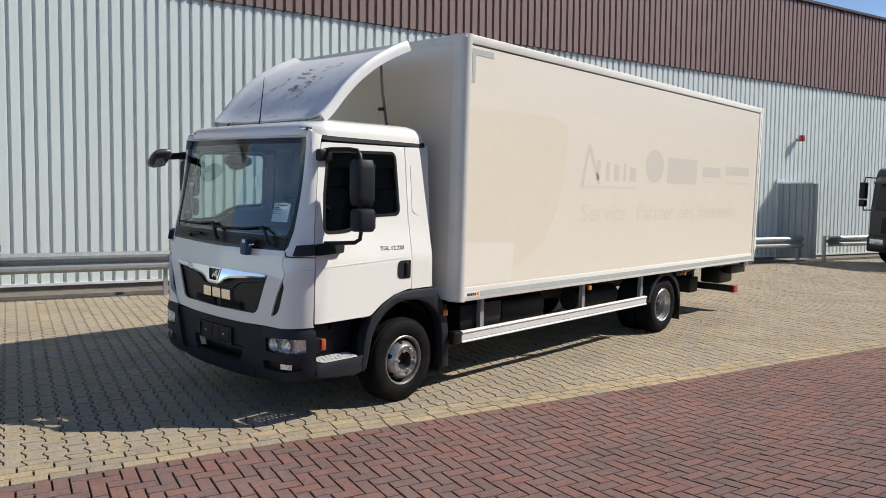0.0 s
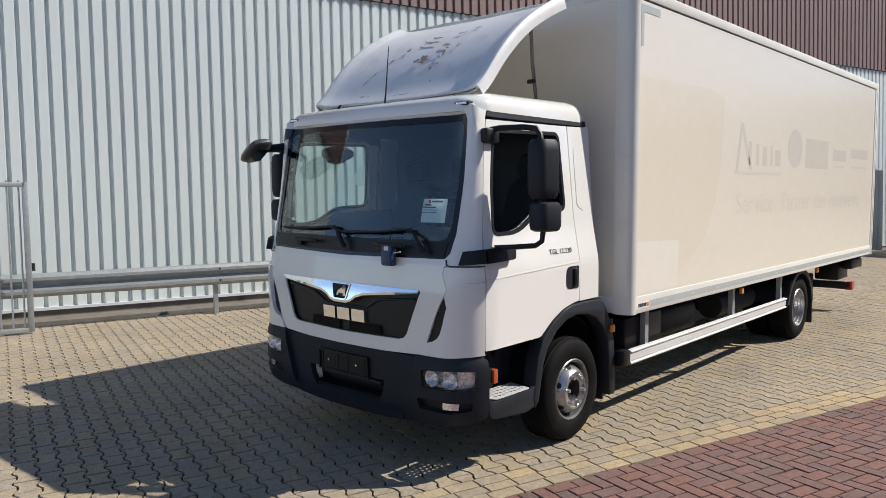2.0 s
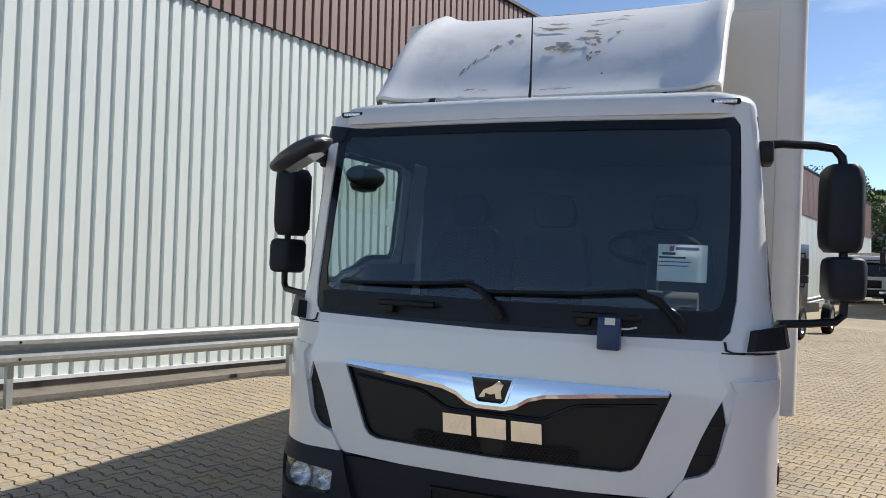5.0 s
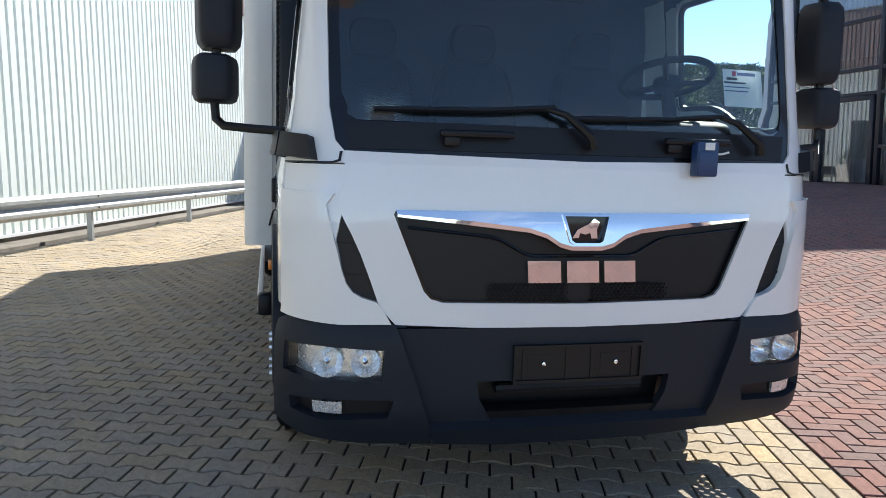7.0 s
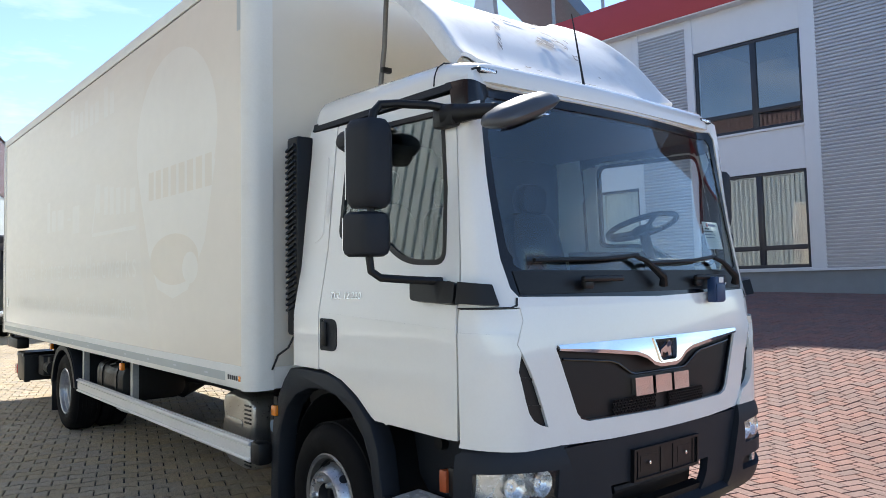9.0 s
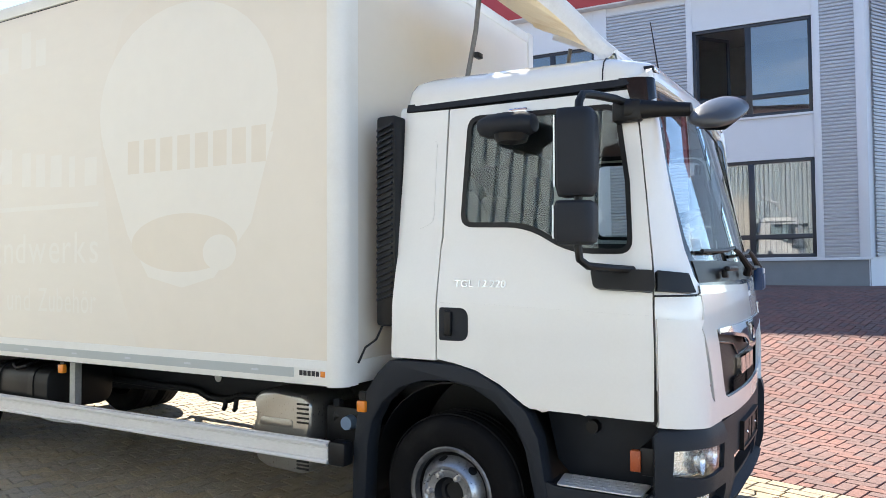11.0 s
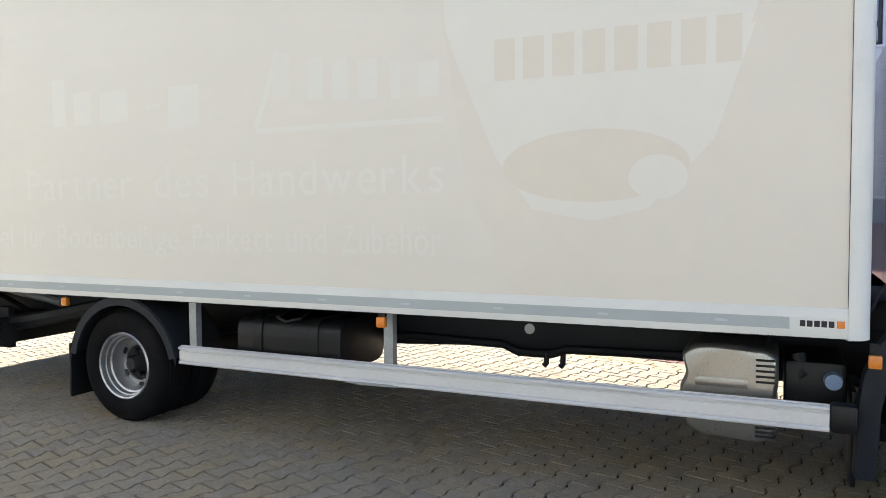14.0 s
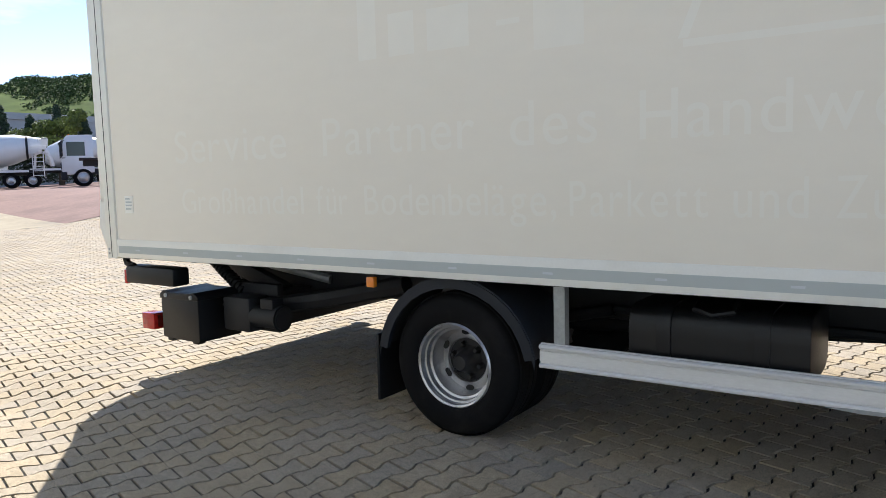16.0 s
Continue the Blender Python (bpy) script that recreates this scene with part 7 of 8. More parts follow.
part("soffit_lamp", Shape().lathe([(0.0, -0.02), (0.09, -0.02), (0.09, 0.0)], (2.6, 0.12, 7.37), "z", 14), GALV, side_wall)
# glass lantern and tilted panel on the far roof
lantern = thing("roof_lantern", OFFICE, "glazed gable lantern with a tilted panel on the office roof", "skylight", kind="structure")
BLUE_PANEL = surf("dark_solar_glass", (0.10, 0.14, 0.20), 0.25, var=0.1, coat=0.5)
part("gable", Shape().prism([(11.9, 8.1), (13.6, 8.1), (12.95, 10.7), (12.44, 11.95), (12.30, 11.95)], "y", -2.1, -1.9), OFFICE_WHITE, lantern)
part("slope", Shape().add([(12.40, -1.88, 11.95), (9.85, -1.88, 11.03), (9.85, -4.4, 9.7), (12.40, -4.4, 10.6), (12.3, -1.88, 11.0), (9.85, -1.88, 10.5), (9.85, -4.4, 9.2), (12.3, -4.4, 9.7)], [(0, 1, 2, 3), (4, 5, 6, 7), (0, 1, 5, 4), (2, 3, 7, 6), (1, 2, 6, 5), (0, 3, 7, 4)]), BLUE_PANEL, lantern, "dark glazed roof slope")
for k in range(1, 4):
    q = 12.40 - 0.64 * k
    zz = 11.95 - 0.36 * 0.64 * k
    part("glazing_bar", Shape().tube([(q, -1.86, zz), (q, -1.86, zz - 0.5)], 0.025, 6), GALV, lantern)
tp = [(9.85, -1.8, 11.78), (7.85, -1.8, 10.98), (7.75, -3.0, 10.72), (9.70, -3.0, 10.95)]
part("tilted_panel", Shape().add(tp + [(x, y, z - 0.06) for x, y, z in tp], [(0, 1, 2, 3), (4, 5, 6, 7), (0, 1, 5, 4), (2, 3, 7, 6), (1, 2, 6, 5), (0, 3, 7, 4)]), BLUE_PANEL, lantern, "tilted solar panel")
for k in range(1, 6):
    a, b = Vector(tp[0]).lerp(Vector(tp[1]), k / 6), Vector(tp[3]).lerp(Vector(tp[2]), k / 6)
    part("panel_bar", Shape().tube([a + Vector((0, 0, 0.01)), b + Vector((0, 0, 0.01))], 0.02, 6), GALV, lantern)
for x in (9.7, 7.95):
    part("strut", Shape().tube([(x, -1.85, 11.7 if x > 9 else 10.95), (x, -1.9, 8.05)], 0.05, 8), GALV, lantern)

# bin, planters and manhole in front of the office
def office_ground(s, n):
    p = OFF_O + o_s * s + o_n * n
    return (Vector((p.x, p.y, height(p.x, p.y))) - OFF_O).dot(UP)


zb = office_ground(7.8, 0.3)
bin_ = thing("litter_bin", OFFICE, "dark grey steel litter bin by the office entrance", "bin")
part("body", Shape().box(7.48, 7.80, 0.15, 0.50, zb, zb + 0.68, 0.01).box(7.83, 8.12, 0.15, 0.50, zb, zb + 0.68, 0.01), surf("anthracite_steel", (0.05, 0.052, 0.056), 0.5, var=0.1), bin_)
part("top_frame", Shape().tube([(7.5, 0.3, zb + 0.68), (7.5, 0.3, zb + 0.84), (8.1, 0.3, zb + 0.84), (8.1, 0.3, zb + 0.68)], 0.015, 8), CHASSIS, bin_)
part("slot", Shape().box(7.9, 8.05, 0.495, 0.505, zb + 0.48, zb + 0.54), CHROME, bin_)
POT = surf("white_planter_plastic", (0.62, 0.61, 0.58), 0.6, var=0.08)
GREEN = surf("planter_leaves", (0.075, 0.105, 0.035), 0.6, var=0.3, rand=0.35, island=True)


def leaf_cloud(s, centre, rx, ry, rz, n, size, rnd, flat=0.0):
    """Scatters small leaves unevenly through a rounded volume."""
    for _ in range(n):
        while True:
            p = Vector((rnd.uniform(-1, 1), rnd.uniform(-1, 1), rnd.uniform(-1, 1)))
            if 0.25 < p.length < 1 + 0.15 * rnd.random():
                break
        c = Vector(centre) + Vector((p.x * rx, p.y * ry, p.z * rz))
        a = Vector((rnd.uniform(-1, 1), rnd.uniform(-1, 1), rnd.uniform(-1, 1))).normalized()
        b = a.orthogonal().normalized()
        d = a.cross(b)
        q = size * rnd.uniform(0.6, 1.4)
        s.add([c - b * q, c + d * q * 0.6, c + b * q, c - d * q * 0.6], [(0, 1, 2, 3)])


rnd = random.Random(11)
for s, n in ((11.0, 1.7), (12.2, 2.6)):
    z = office_ground(s, n)
    pl = thing("planter", OFFICE @ Matrix.Translation((s, n, z)), "tapered white planter with trailing greenery outside the office", "planter", group="planters by the entrance")
    part("pot", Shape().loft([[(r * x, r * y, zz) for x, y in ((-1, -1), (1, -1), (1, 1), (-1, 1))] for r, zz in ((0.22, 0.0), (0.31, 0.62), (0.31, 0.66), (0.27, 0.66), (0.25, 0.58))]), POT, pl)
    lv = Shape()
    leaf_cloud(lv, (0, 0, 0.80), 0.38, 0.38, 0.24, 500, 0.035, rnd)
    g = part("greenery", lv, GREEN, pl, smooth=0)
    g["kind"] = "stuff"
mh = part("manhole_cover", Shape().box(-0.4, 0.4, -0.3, 0.3, -0.004, 0.006, 0.003), surf("cast_iron", (0.10, 0.085, 0.075), 0.7, var=0.3, bump=0.5, bump_scale=60), None)
mh.matrix_basis = YARD @ Matrix.Translation((-8.4, 3.7, height(-8.4, 3.7) + 0.004)) @ Matrix.Rotation(-SKEW, 4, "Z")
tagged(mh, "rectangular cast-iron manhole cover set in the paving", "manhole cover")

# ---- far vehicles ----
FAR_WHITE = surf("far_white_paint", (0.70, 0.71, 0.71), 0.35, var=0.04, coat=0.3)
FAR_DARK = surf("far_black_paint", (0.016, 0.018, 0.019), 0.35, var=0.1, coat=0.3)
TARP = surf("grey_tarpaulin", (0.42, 0.40, 0.37), 0.7, var=0.1)
FAR_GLASS = surf("dark_far_screen", (0.012, 0.015, 0.018), 0.12, var=0.05, spec=0.4)


def far_lorry(name, m, paint, label, body, lens=LENS):
    """A parked lorry facing +x, its front at x = 0 on z = 0."""
    t = thing(name, m, label, "lorry")
    cab = part("cab", Shape().prism(round_poly([(-1.55, 0.75), (-0.02, 0.62), (0.0, 1.45), (-0.16, 2.45), (-0.30, 2.68), (-1.55, 2.72)], [0.05, 0.06, 0.05, 0.10, 0.15, 0.06], 3), "y", -1.12, 1.12, 0.05), paint, t)
    part("windscreen", Shape().add([(0.012, -0.98, 1.52), (0.012, 0.98, 1.52), (-0.135, 0.94, 2.36), (-0.135, -0.94, 2.36), (0.0, -0.98, 1.52), (0.0, 0.98, 1.52), (-0.15, 0.94, 2.36), (-0.15, -0.94, 2.36)], [(0, 1, 2, 3), (4, 5, 6, 7), (0, 1, 5, 4), (1, 2, 6, 5), (2, 3, 7, 6), (3, 0, 4, 7)]), FAR_GLASS, cab)
    part("grille", Shape().box(-0.01, 0.02, -0.78, 0.78, 0.88, 1.32, 0.02), BLACK_PLASTIC, cab)
    for z in (0.98, 1.09, 1.20):
        part("grille_bar", Shape().box(0.015, 0.035, -0.74, 0.74, z - 0.015, z + 0.015), GREY_PLASTIC, cab)
    part("badge", Shape().lathe([(0.0, 0.02), (0.11, 0.02), (0.11, 0.0)], (0.03, 0.0, 1.16), "x", 18), CHROME, cab)
    part("bumper", Shape().box(-0.25, 0.06, -1.14, 1.14, 0.36, 0.80, 0.05), FAR_DARK if paint is FAR_DARK else GREY_PLASTIC, t)
    for sg in (-1, 1):
        part("headlight", Shape().box(0.02, 0.07, sg * 0.86 - 0.19, sg * 0.86 + 0.19, 0.56, 0.72, 0.02), lens, t)
        part("side_window", Shape().box(-1.15, -0.28, sg * 1.125 - 0.006, sg * 1.125 + 0.006, 1.62, 2.34), FAR_GLASS, cab)
        mr = part("mirror", Shape().box(-0.10, 0.06, sg * 1.36 - 0.09, sg * 1.36 + 0.09, 1.82, 2.28, 0.03).box(-0.10, 0.06, sg * 1.36 - 0.09, sg * 1.36 + 0.09, 1.60, 1.80, 0.03), BLACK_PLASTIC, t)
        part("arm", Shape().tube([(-0.2, sg * 1.1, 2.40), (-0.05, sg * 1.34, 2.42), (-0.03, sg * 1.36, 2.25)], 0.02, 6).tube([(-0.2, sg * 1.1, 1.52), (-0.05, sg * 1.34, 1.50), (-0.03, sg * 1.36, 1.65)], 0.02, 6), BLACK_PLASTIC, mr)
        for x in (-1.0, -5.0):
            w = part("wheel", Shape().lathe([(0.30, 0.13), (0.44, 0.12), (0.48, 0.06), (0.48, -0.14), (0.3, -0.16)] if sg > 0 else [(0.30, -0.13), (0.44, -0.12), (0.48, -0.06), (0.48, 0.14), (0.3, 0.16)], (x, sg * 1.02, 0.48), "y", 24), RUBBER, t)
            part("rim", Shape().lathe([(0.31, 0.11 * sg), (0.27, 0.05 * sg), (0.15, 0.09 * sg), (0.0, 0.10 * sg)], (x, sg * 1.02, 0.48), "y", 20), RIM_R, w)
    part("visor", Shape().prism([(-0.02, 2.30), (0.10, 2.24), (0.11, 2.27), (-0.16, 2.46)], "y", -1.02, 1.02, 0.01), paint if paint is FAR_DARK else GREY_PLASTIC, cab)
    part("wiper", Shape().tube([(0.05, -0.5, 1.50), (0.03, -0.1, 1.62), (0.02, 0.25, 1.66)], 0.014, 6), BLACK_PLASTIC, cab)
    part("wiper", Shape().tube([(0.05, 0.3, 1.50), (0.03, 0.6, 1.62), (0.02, 0.88, 1.66)], 0.014, 6), BLACK_PLASTIC, cab)
    for yy in (-0.86, -0.3, 0.3, 0.86):
        part("roof_lamp", Shape().lathe([(0.0, 0.07), (0.03, 0.06), (0.045, 0.0)], (-0.42, yy, 2.70), "z", 10), ORANGE, cab)
    part("intake", Shape().box(0.02, 0.07, -0.62, 0.62, 0.44, 0.56, 0.01), BLACK_PLASTIC, t)
    part("frame", Shape().box(-6.4, -0.8, -0.45, 0.45, 0.65, 0.95), CHASSIS, t)
    if body is not None:
        part("load_body", Shape().box(-6.6, -1.75, -1.22, 1.22, 1.0, body, 0.03), TARP, t)
    return t


def yard_at(x, y, heading):
    return YARD @ Matrix.Translation((x, y, height(x, y))) @ Matrix.Rotation(heading, 4, "Z")


far_lorry("dark_lorry", yard_at(-18.5, 1.42, radians(-17)), FAR_DARK, "black lorry parked nose-on beside the hall", None)
far_lorry("tarp_lorry", yard_at(-34.9, 9.0, radians(-12)) @ Matrix.Scale(1.25, 4), FAR_WHITE, "white lorry with a grey tarpaulin body, parked", 3.2)
far_lorry("flat_lorry", yard_at(-43.0, 7.8, radians(-12)), FAR_WHITE, "white flat-nosed lorry parked behind others", 2.9)
far_lorry("white_tractor", yard_at(-51.8, 23.0, radians(-119)) @ Matrix.Scale(1.25, 4), FAR_WHITE, "white tractor lorry parked beside the mixer", None)


def mixer_lorry(m):
    t = thing("concrete_mixer", m, "concrete mixer lorry with a white drum, parked side-on", "concrete mixer")
    drum = [(0.0, 0.55), (0.25, 0.75), (1.2, 1.10), (2.2, 1.18), (3.2, 1.05), (4.6, 0.62), (4.9, 0.55)]
    rings = []
    for a, r in drum:
        rings.append([(a - 4.9, r * math.cos(q), 2.25 + 0.16 * a + r * math.sin(q)) for q in [k * math.tau / 24 for k in range(24)]])
    part("drum", Shape().loft(rings), FAR_WHITE, t, "white mixer drum")
    part("drum_band", Shape().loft([[(a - 4.9, r * math.cos(q), 2.25 + 0.16 * a + r * math.sin(q)) for q in [k * math.tau / 24 for k in range(24)]] for a, r in ((3.9, 0.86), (4.05, 0.84))], caps=False), CHASSIS, t)
    part("chassis_frame", Shape().box(-8.5, 0.2, -0.5, 0.5, 0.9, 1.2), CHASSIS, t)
    part("deck", Shape().box(-6.0, 0.0, -1.2, 1.2, 1.2, 1.28), CHASSIS, t)
    # inlet hopper, swing chute and the loader's platform with its ladder
    part("hopper", Shape().loft([[(-0.15, -0.5, 3.45), (0.45, -0.5, 3.50), (0.45, 0.5, 3.50), (-0.15, 0.5, 3.45)], [(-0.05, -0.3, 2.75), (0.25, -0.3, 2.75), (0.25, 0.3, 2.75), (-0.05, 0.3, 2.75)]]), FAR_WHITE, t)
    part("chute", Shape().tube([(0.20, 0.0, 2.65), (0.50, 0.0, 2.1), (0.62, 0.1, 1.55)], 0.16, 8), FAR_WHITE, t)
    part("drum_support", Shape().tube([(-0.55, -0.8, 1.28), (-0.45, -0.55, 2.35), (-0.45, 0.55, 2.35), (-0.55, 0.8, 1.28)], 0.07, 6), FAR_WHITE, t)
    part("platform", Shape().box(-0.75, 0.40, -1.18, -0.62, 2.42, 2.47), FAR_WHITE, t)
    for x in (-0.75, -0.18, 0.40):
        part("rail_post", Shape().tube([(x, -1.18, 2.45), (x, -1.18, 3.50)], 0.026, 6), FAR_WHITE, t)
    for z in (2.95, 3.50):
        part("platform_rail", Shape().tube([(-0.75, -0.62, z), (-0.75, -1.18, z), (0.40, -1.18, z), (0.40, -0.62, z)], 0.026, 6), FAR_WHITE, t)
    for x in (-0.62, 0.08):
        part("ladder_rail", Shape().tube([(x, -1.24, 0.75), (x, -1.20, 2.60)], 0.030, 6), FAR_WHITE, t)
    for z in (0.85, 1.17, 1.49, 1.81, 2.13):
        part("rung", Shape().box(-0.62, 0.08, -1.30, -1.16, z, z + 0.045), FAR_WHITE, t)
    part("side_board", Shape().box(-6.0, -0.9, -1.24, -1.20, 1.10, 1.27), FAR_WHITE, t)
    for x in (-0.7, -2.05, -6.0, -7.4):
        for sg in (-1, 1):
            w = part("wheel", Shape().lathe([(0.30, 0.16 * sg), (0.46, 0.14 * sg), (0.52, 0.06 * sg), (0.52, -0.2 * sg), (0.3, -0.2 * sg)], (x, sg * 1.05, 0.52), "y", 24), RUBBER, t)
            part("rim", Shape().lathe([(0.30, 0.12 * sg), (0.22, 0.02 * sg), (0.0, 0.06 * sg)], (x, sg * 1.05, 0.52), "y", 18), RIM_R, w)
        part("mudguard", Shape().box(x - 0.6, x + 0.6, -1.22, 1.22, 1.08, 1.14), CHASSIS, t)
    cab = part("cab", Shape().prism(round_poly([(-9.6, 0.75), (-7.6, 0.95), (-7.6, 3.05), (-9.2, 3.10), (-9.45, 2.95), (-9.6, 1.95)], 0.12, 3), "y", -1.2, 1.2, 0.05), FAR_WHITE, t, "white mixer cab")
    part("windscreen", Shape().prism([(-9.615, 1.95), (-9.47, 2.85), (-9.44, 2.85), (-9.585, 1.95)], "y", -1.08, 1.08, 0.0), BLACK_PLASTIC, cab)
    part("grille", Shape().prism([(-9.625, 1.15), (-9.615, 1.80), (-9.59, 1.80), (-9.59, 1.15)], "y", -0.75, 0.75, 0.0), GLOSS_BLACK, cab)
    part("bumper", Shape().box(-9.70, -9.35, -1.22, 1.22, 0.48, 0.85, 0.05), CHASSIS, cab)
    for sg in (-1, 1):
        part("side_window", Shape().prism([(-9.40, 1.95), (-8.45, 1.85), (-8.45, 2.62), (-9.30, 2.66)], "y", sg * 1.2 - 0.012, sg * 1.2 + 0.012), BLACK_PLASTIC, cab)
        part("door_handle", Shape().box(-8.42, -8.30, sg * 1.21 - 0.015, sg * 1.21 + 0.015, 1.62, 1.78, 0.005), CHASSIS, cab)
        part("mirror", Shape().box(-9.55, -9.43, sg * 1.38 - 0.10, sg * 1.38 + 0.10, 2.05, 2.70, 0.03), CHASSIS, cab)
        part("step", Shape().box(-9.45, -8.75, sg * 1.16 - 0.05, sg * 1.16 + 0.05, 0.40, 0.75, 0.02), CHASSIS, cab)
    return t


for x, y in ((-57.5, 24.8), (-66.0, 23.4), (-60.4, 32.1)):
    mixer_lorry(yard_at(x, y, radians(61)))

trailer = thing("trailer", yard_at(-41.0, 28.6, radians(60)), "dark low trailer chassis with tandem wheels", "trailer")
part("frame", Shape().box(-9.0, 1.2, -0.5, 0.5, 0.95, 1.3), CHASSIS, trailer)
part("deck", Shape().box(-9.2, 1.4, -1.24, 1.24, 1.3, 1.42, 0.02), CHASSIS, trailer)
for x in (-0.6, -2.0):
    for sg in (-1, 1):
        w = part("wheel", Shape().lathe([(0.30, 0.16 * sg), (0.46, 0.14 * sg), (0.52, 0.06 * sg), (0.52, -0.2 * sg), (0.3, -0.2 * sg)], (x, sg * 1.05, 0.52), "y", 24), RUBBER, trailer)
        part("rim", Shape().lathe([(0.30, 0.12 * sg), (0.22, 0.02 * sg), (0.0, 0.06 * sg)], (x, sg * 1.05, 0.52), "y", 18), RIM_R, w)
        part("mudguard", Shape().sheet([[(x + 0.62 * math.cos(a), sg * yy, 0.52 + 0.62 * math.sin(a)) for a in [math.pi * (0.1 + 0.8 * k / 10) for k in range(11)]] for yy in (0.85, 1.25)]), GALV, trailer)

# ---- planting and hill ----
LEAF = surf("mixed_foliage", (0.055, 0.090, 0.028), 0.65, var=0.35, scale=0.15, fine=2, rand=0.45, island=True)
LEAF_DARK = surf("dark_conifer_foliage", (0.030, 0.055, 0.028), 0.7, var=0.3, scale=0.3, fine=3, rand=0.4, island=True)
BARK = surf("bark", (0.09, 0.07, 0.05), 0.9, var=0.3, bump=0.5)
HILL_GRASS = surf("hill_grass", (0.085, 0.118, 0.035), 0.95, spec=0.03, var=0.3, scale=0.02, fine=0.3, stain=(0.045, 0.07, 0.024), stain_amount=0.8, stain_scale=0.03)
HILL_LEAF = surf("hillside_bushes", (0.062, 0.088, 0.030), 0.8, spec=0.15, var=0.3, scale=0.05, fine=0.6, rand=0.4, island=True)


def tree(x, y, high, wide, rnd, leaves=11000, size=0.14, mat=None):
    base = YARD @ Vector((x, y, height(x, y)))
    t = thing("tree", Matrix.Translation(base), "broad leafy green tree beyond the yard", "tree", group="trees beyond the yard")
    tr = Shape().tube([(0, 0, -0.2), (0.05, 0.02, high * 0.25), (0.0, 0.1, high * 0.5), (0.1, 0.0, high * 0.8)], [high * 0.03, high * 0.024, high * 0.016, high * 0.006], 8)
    cr = Shape()
    for _ in range(16):
        a, h = rnd.uniform(0, math.tau), rnd.uniform(0.35, 0.9)
        r = wide * rnd.uniform(0.25, 0.8) * (1 - 0.5 * max(0, h - 0.6))
        c = (r * math.cos(a), r * math.sin(a), high * h)
        tr.tube([(0, 0, high * h * 0.65), (c[0] * 0.6, c[1] * 0.6, c[2] * 0.92), c], [high * 0.012, high * 0.008, high * 0.003], 5)
        q = wide * rnd.uniform(0.22, 0.42)
        leaf_cloud(cr, c, q, q, q * 0.75, leaves // 16, size, rnd)
    part("trunk", tr, BARK, t)
    c = part("crown", cr, mat or LEAF, t, smooth=0)
    return t


rnd = random.Random(3)
for x, y, h, w in ((-70, 18, 10.0, 5.5), (-76, 24.5, 8.5, 4.5), (-58, 40, 8.5, 5.0), (-66, 11, 10.5, 5.5), (-70, 4.5, 11, 5.5), (-52, 46, 8.5, 5.0), (-46, 40, 9.0, 5.0)):
    tree(x, y, h, w, rnd)
tree(-67.5, 31.6, 6.7, 3.3, rnd, 14000, 0.13, surf("yellow_green_foliage", (0.13, 0.16, 0.03), 0.65, var=0.35, scale=0.3, fine=3, rand=0.4, island=True))
hedge_rnd = random.Random(8)
for k in range(17):
    x, y = -72.0 + 0.5 * k, 22.0 + 2.2 * k
    base = YARD @ Vector((x, y, height(x, y)))
    hh = hedge_rnd.uniform(6.2, 7.6)
    c = thing("conifer", Matrix.Translation(base), "slim dark green conifer in a row behind the lorries", "tree", group="conifer row")
    part("trunk", Shape().tube([(0, 0, -0.1), (0, 0, hh * 0.9)], [0.08, 0.02], 6), BARK, c)
    s = Shape()
    for j in range(9):
        f = j / 9
        leaf_cloud(s, (0, 0, hh * (0.12 + 0.85 * f)), 1.45 * (1 - f) + 0.15, 1.45 * (1 - f) + 0.15, hh * 0.09, 320, 0.13, hedge_rnd)
    part("crown", s, LEAF_DARK, c, smooth=0)


def hill_z(a, r):
    """Height of the hill at bearing a (radians from -x towards +y) and distance r."""
    ridge = 32.0 + 4 * noise.noise((a * 4, 0.3, 0)) + 2 * noise.noise((a * 17, 1.7, 0))
    return -1.0 + ridge * smooth01((r - 110) / 170) + 1.5 * noise.noise((a * 30, r * 0.03, 4))


hill = Shape()
hrows = []
for i in range(23):
    r = 95 + i * 13
    hrows.append([YARD @ Vector((0, 0, 0)) + Vector((-r * math.cos(a), r * math.sin(a), hill_z(a, r) + 1.0)) for a in [radians(-75 + 160 * k / 90) for k in range(91)]])
hl = part("hill", hill.sheet(hrows), HILL_GRASS, None, smooth=60)
tagged(hl, "grassy wooded hillside behind the yard", "hill", kind="structure")
woods = Shape()
wr = random.Random(21)
for _ in range(11000):
    a, r = radians(wr.uniform(-12, 64)), 120 + 158 * wr.random()
    dens = noise.noise((a * 11, r * 0.022, 7)) + 0.5 * noise.noise((a * 34, r * 0.05, 3))
    if dens < -0.22:
        continue
    q = wr.uniform(0.7, 1.5) * (1.35 if dens > 0.25 else 1.0)
    c = Vector((-r * math.cos(a), r * math.sin(a), hill_z(a, r) + 0.9 + q * 0.3))
    leaf_cloud(woods, c, q * 1.2, q * 1.2, q * 0.8, 32, 0.33, wr)
wd = part("woods", woods, HILL_LEAF, None, smooth=0)
tagged(wd, "scattered bushes and trees on the hillside", "woods", kind="stuff")
wall_far = part("wall_far", Shape().box(-1, 1, -60, 60, -4, 6.9).box(0.9, 1.2, -60, 60, 6.2, 6.9), surf("far_grey_wall", (0.42, 0.42, 0.41), 0.8, var=0.1), None)
wall_far.matrix_basis = YARD @ Matrix.Translation((-85, 20, 2.0))
tagged(wall_far, "long grey wall beyond the conifers", "wall", kind="structure")

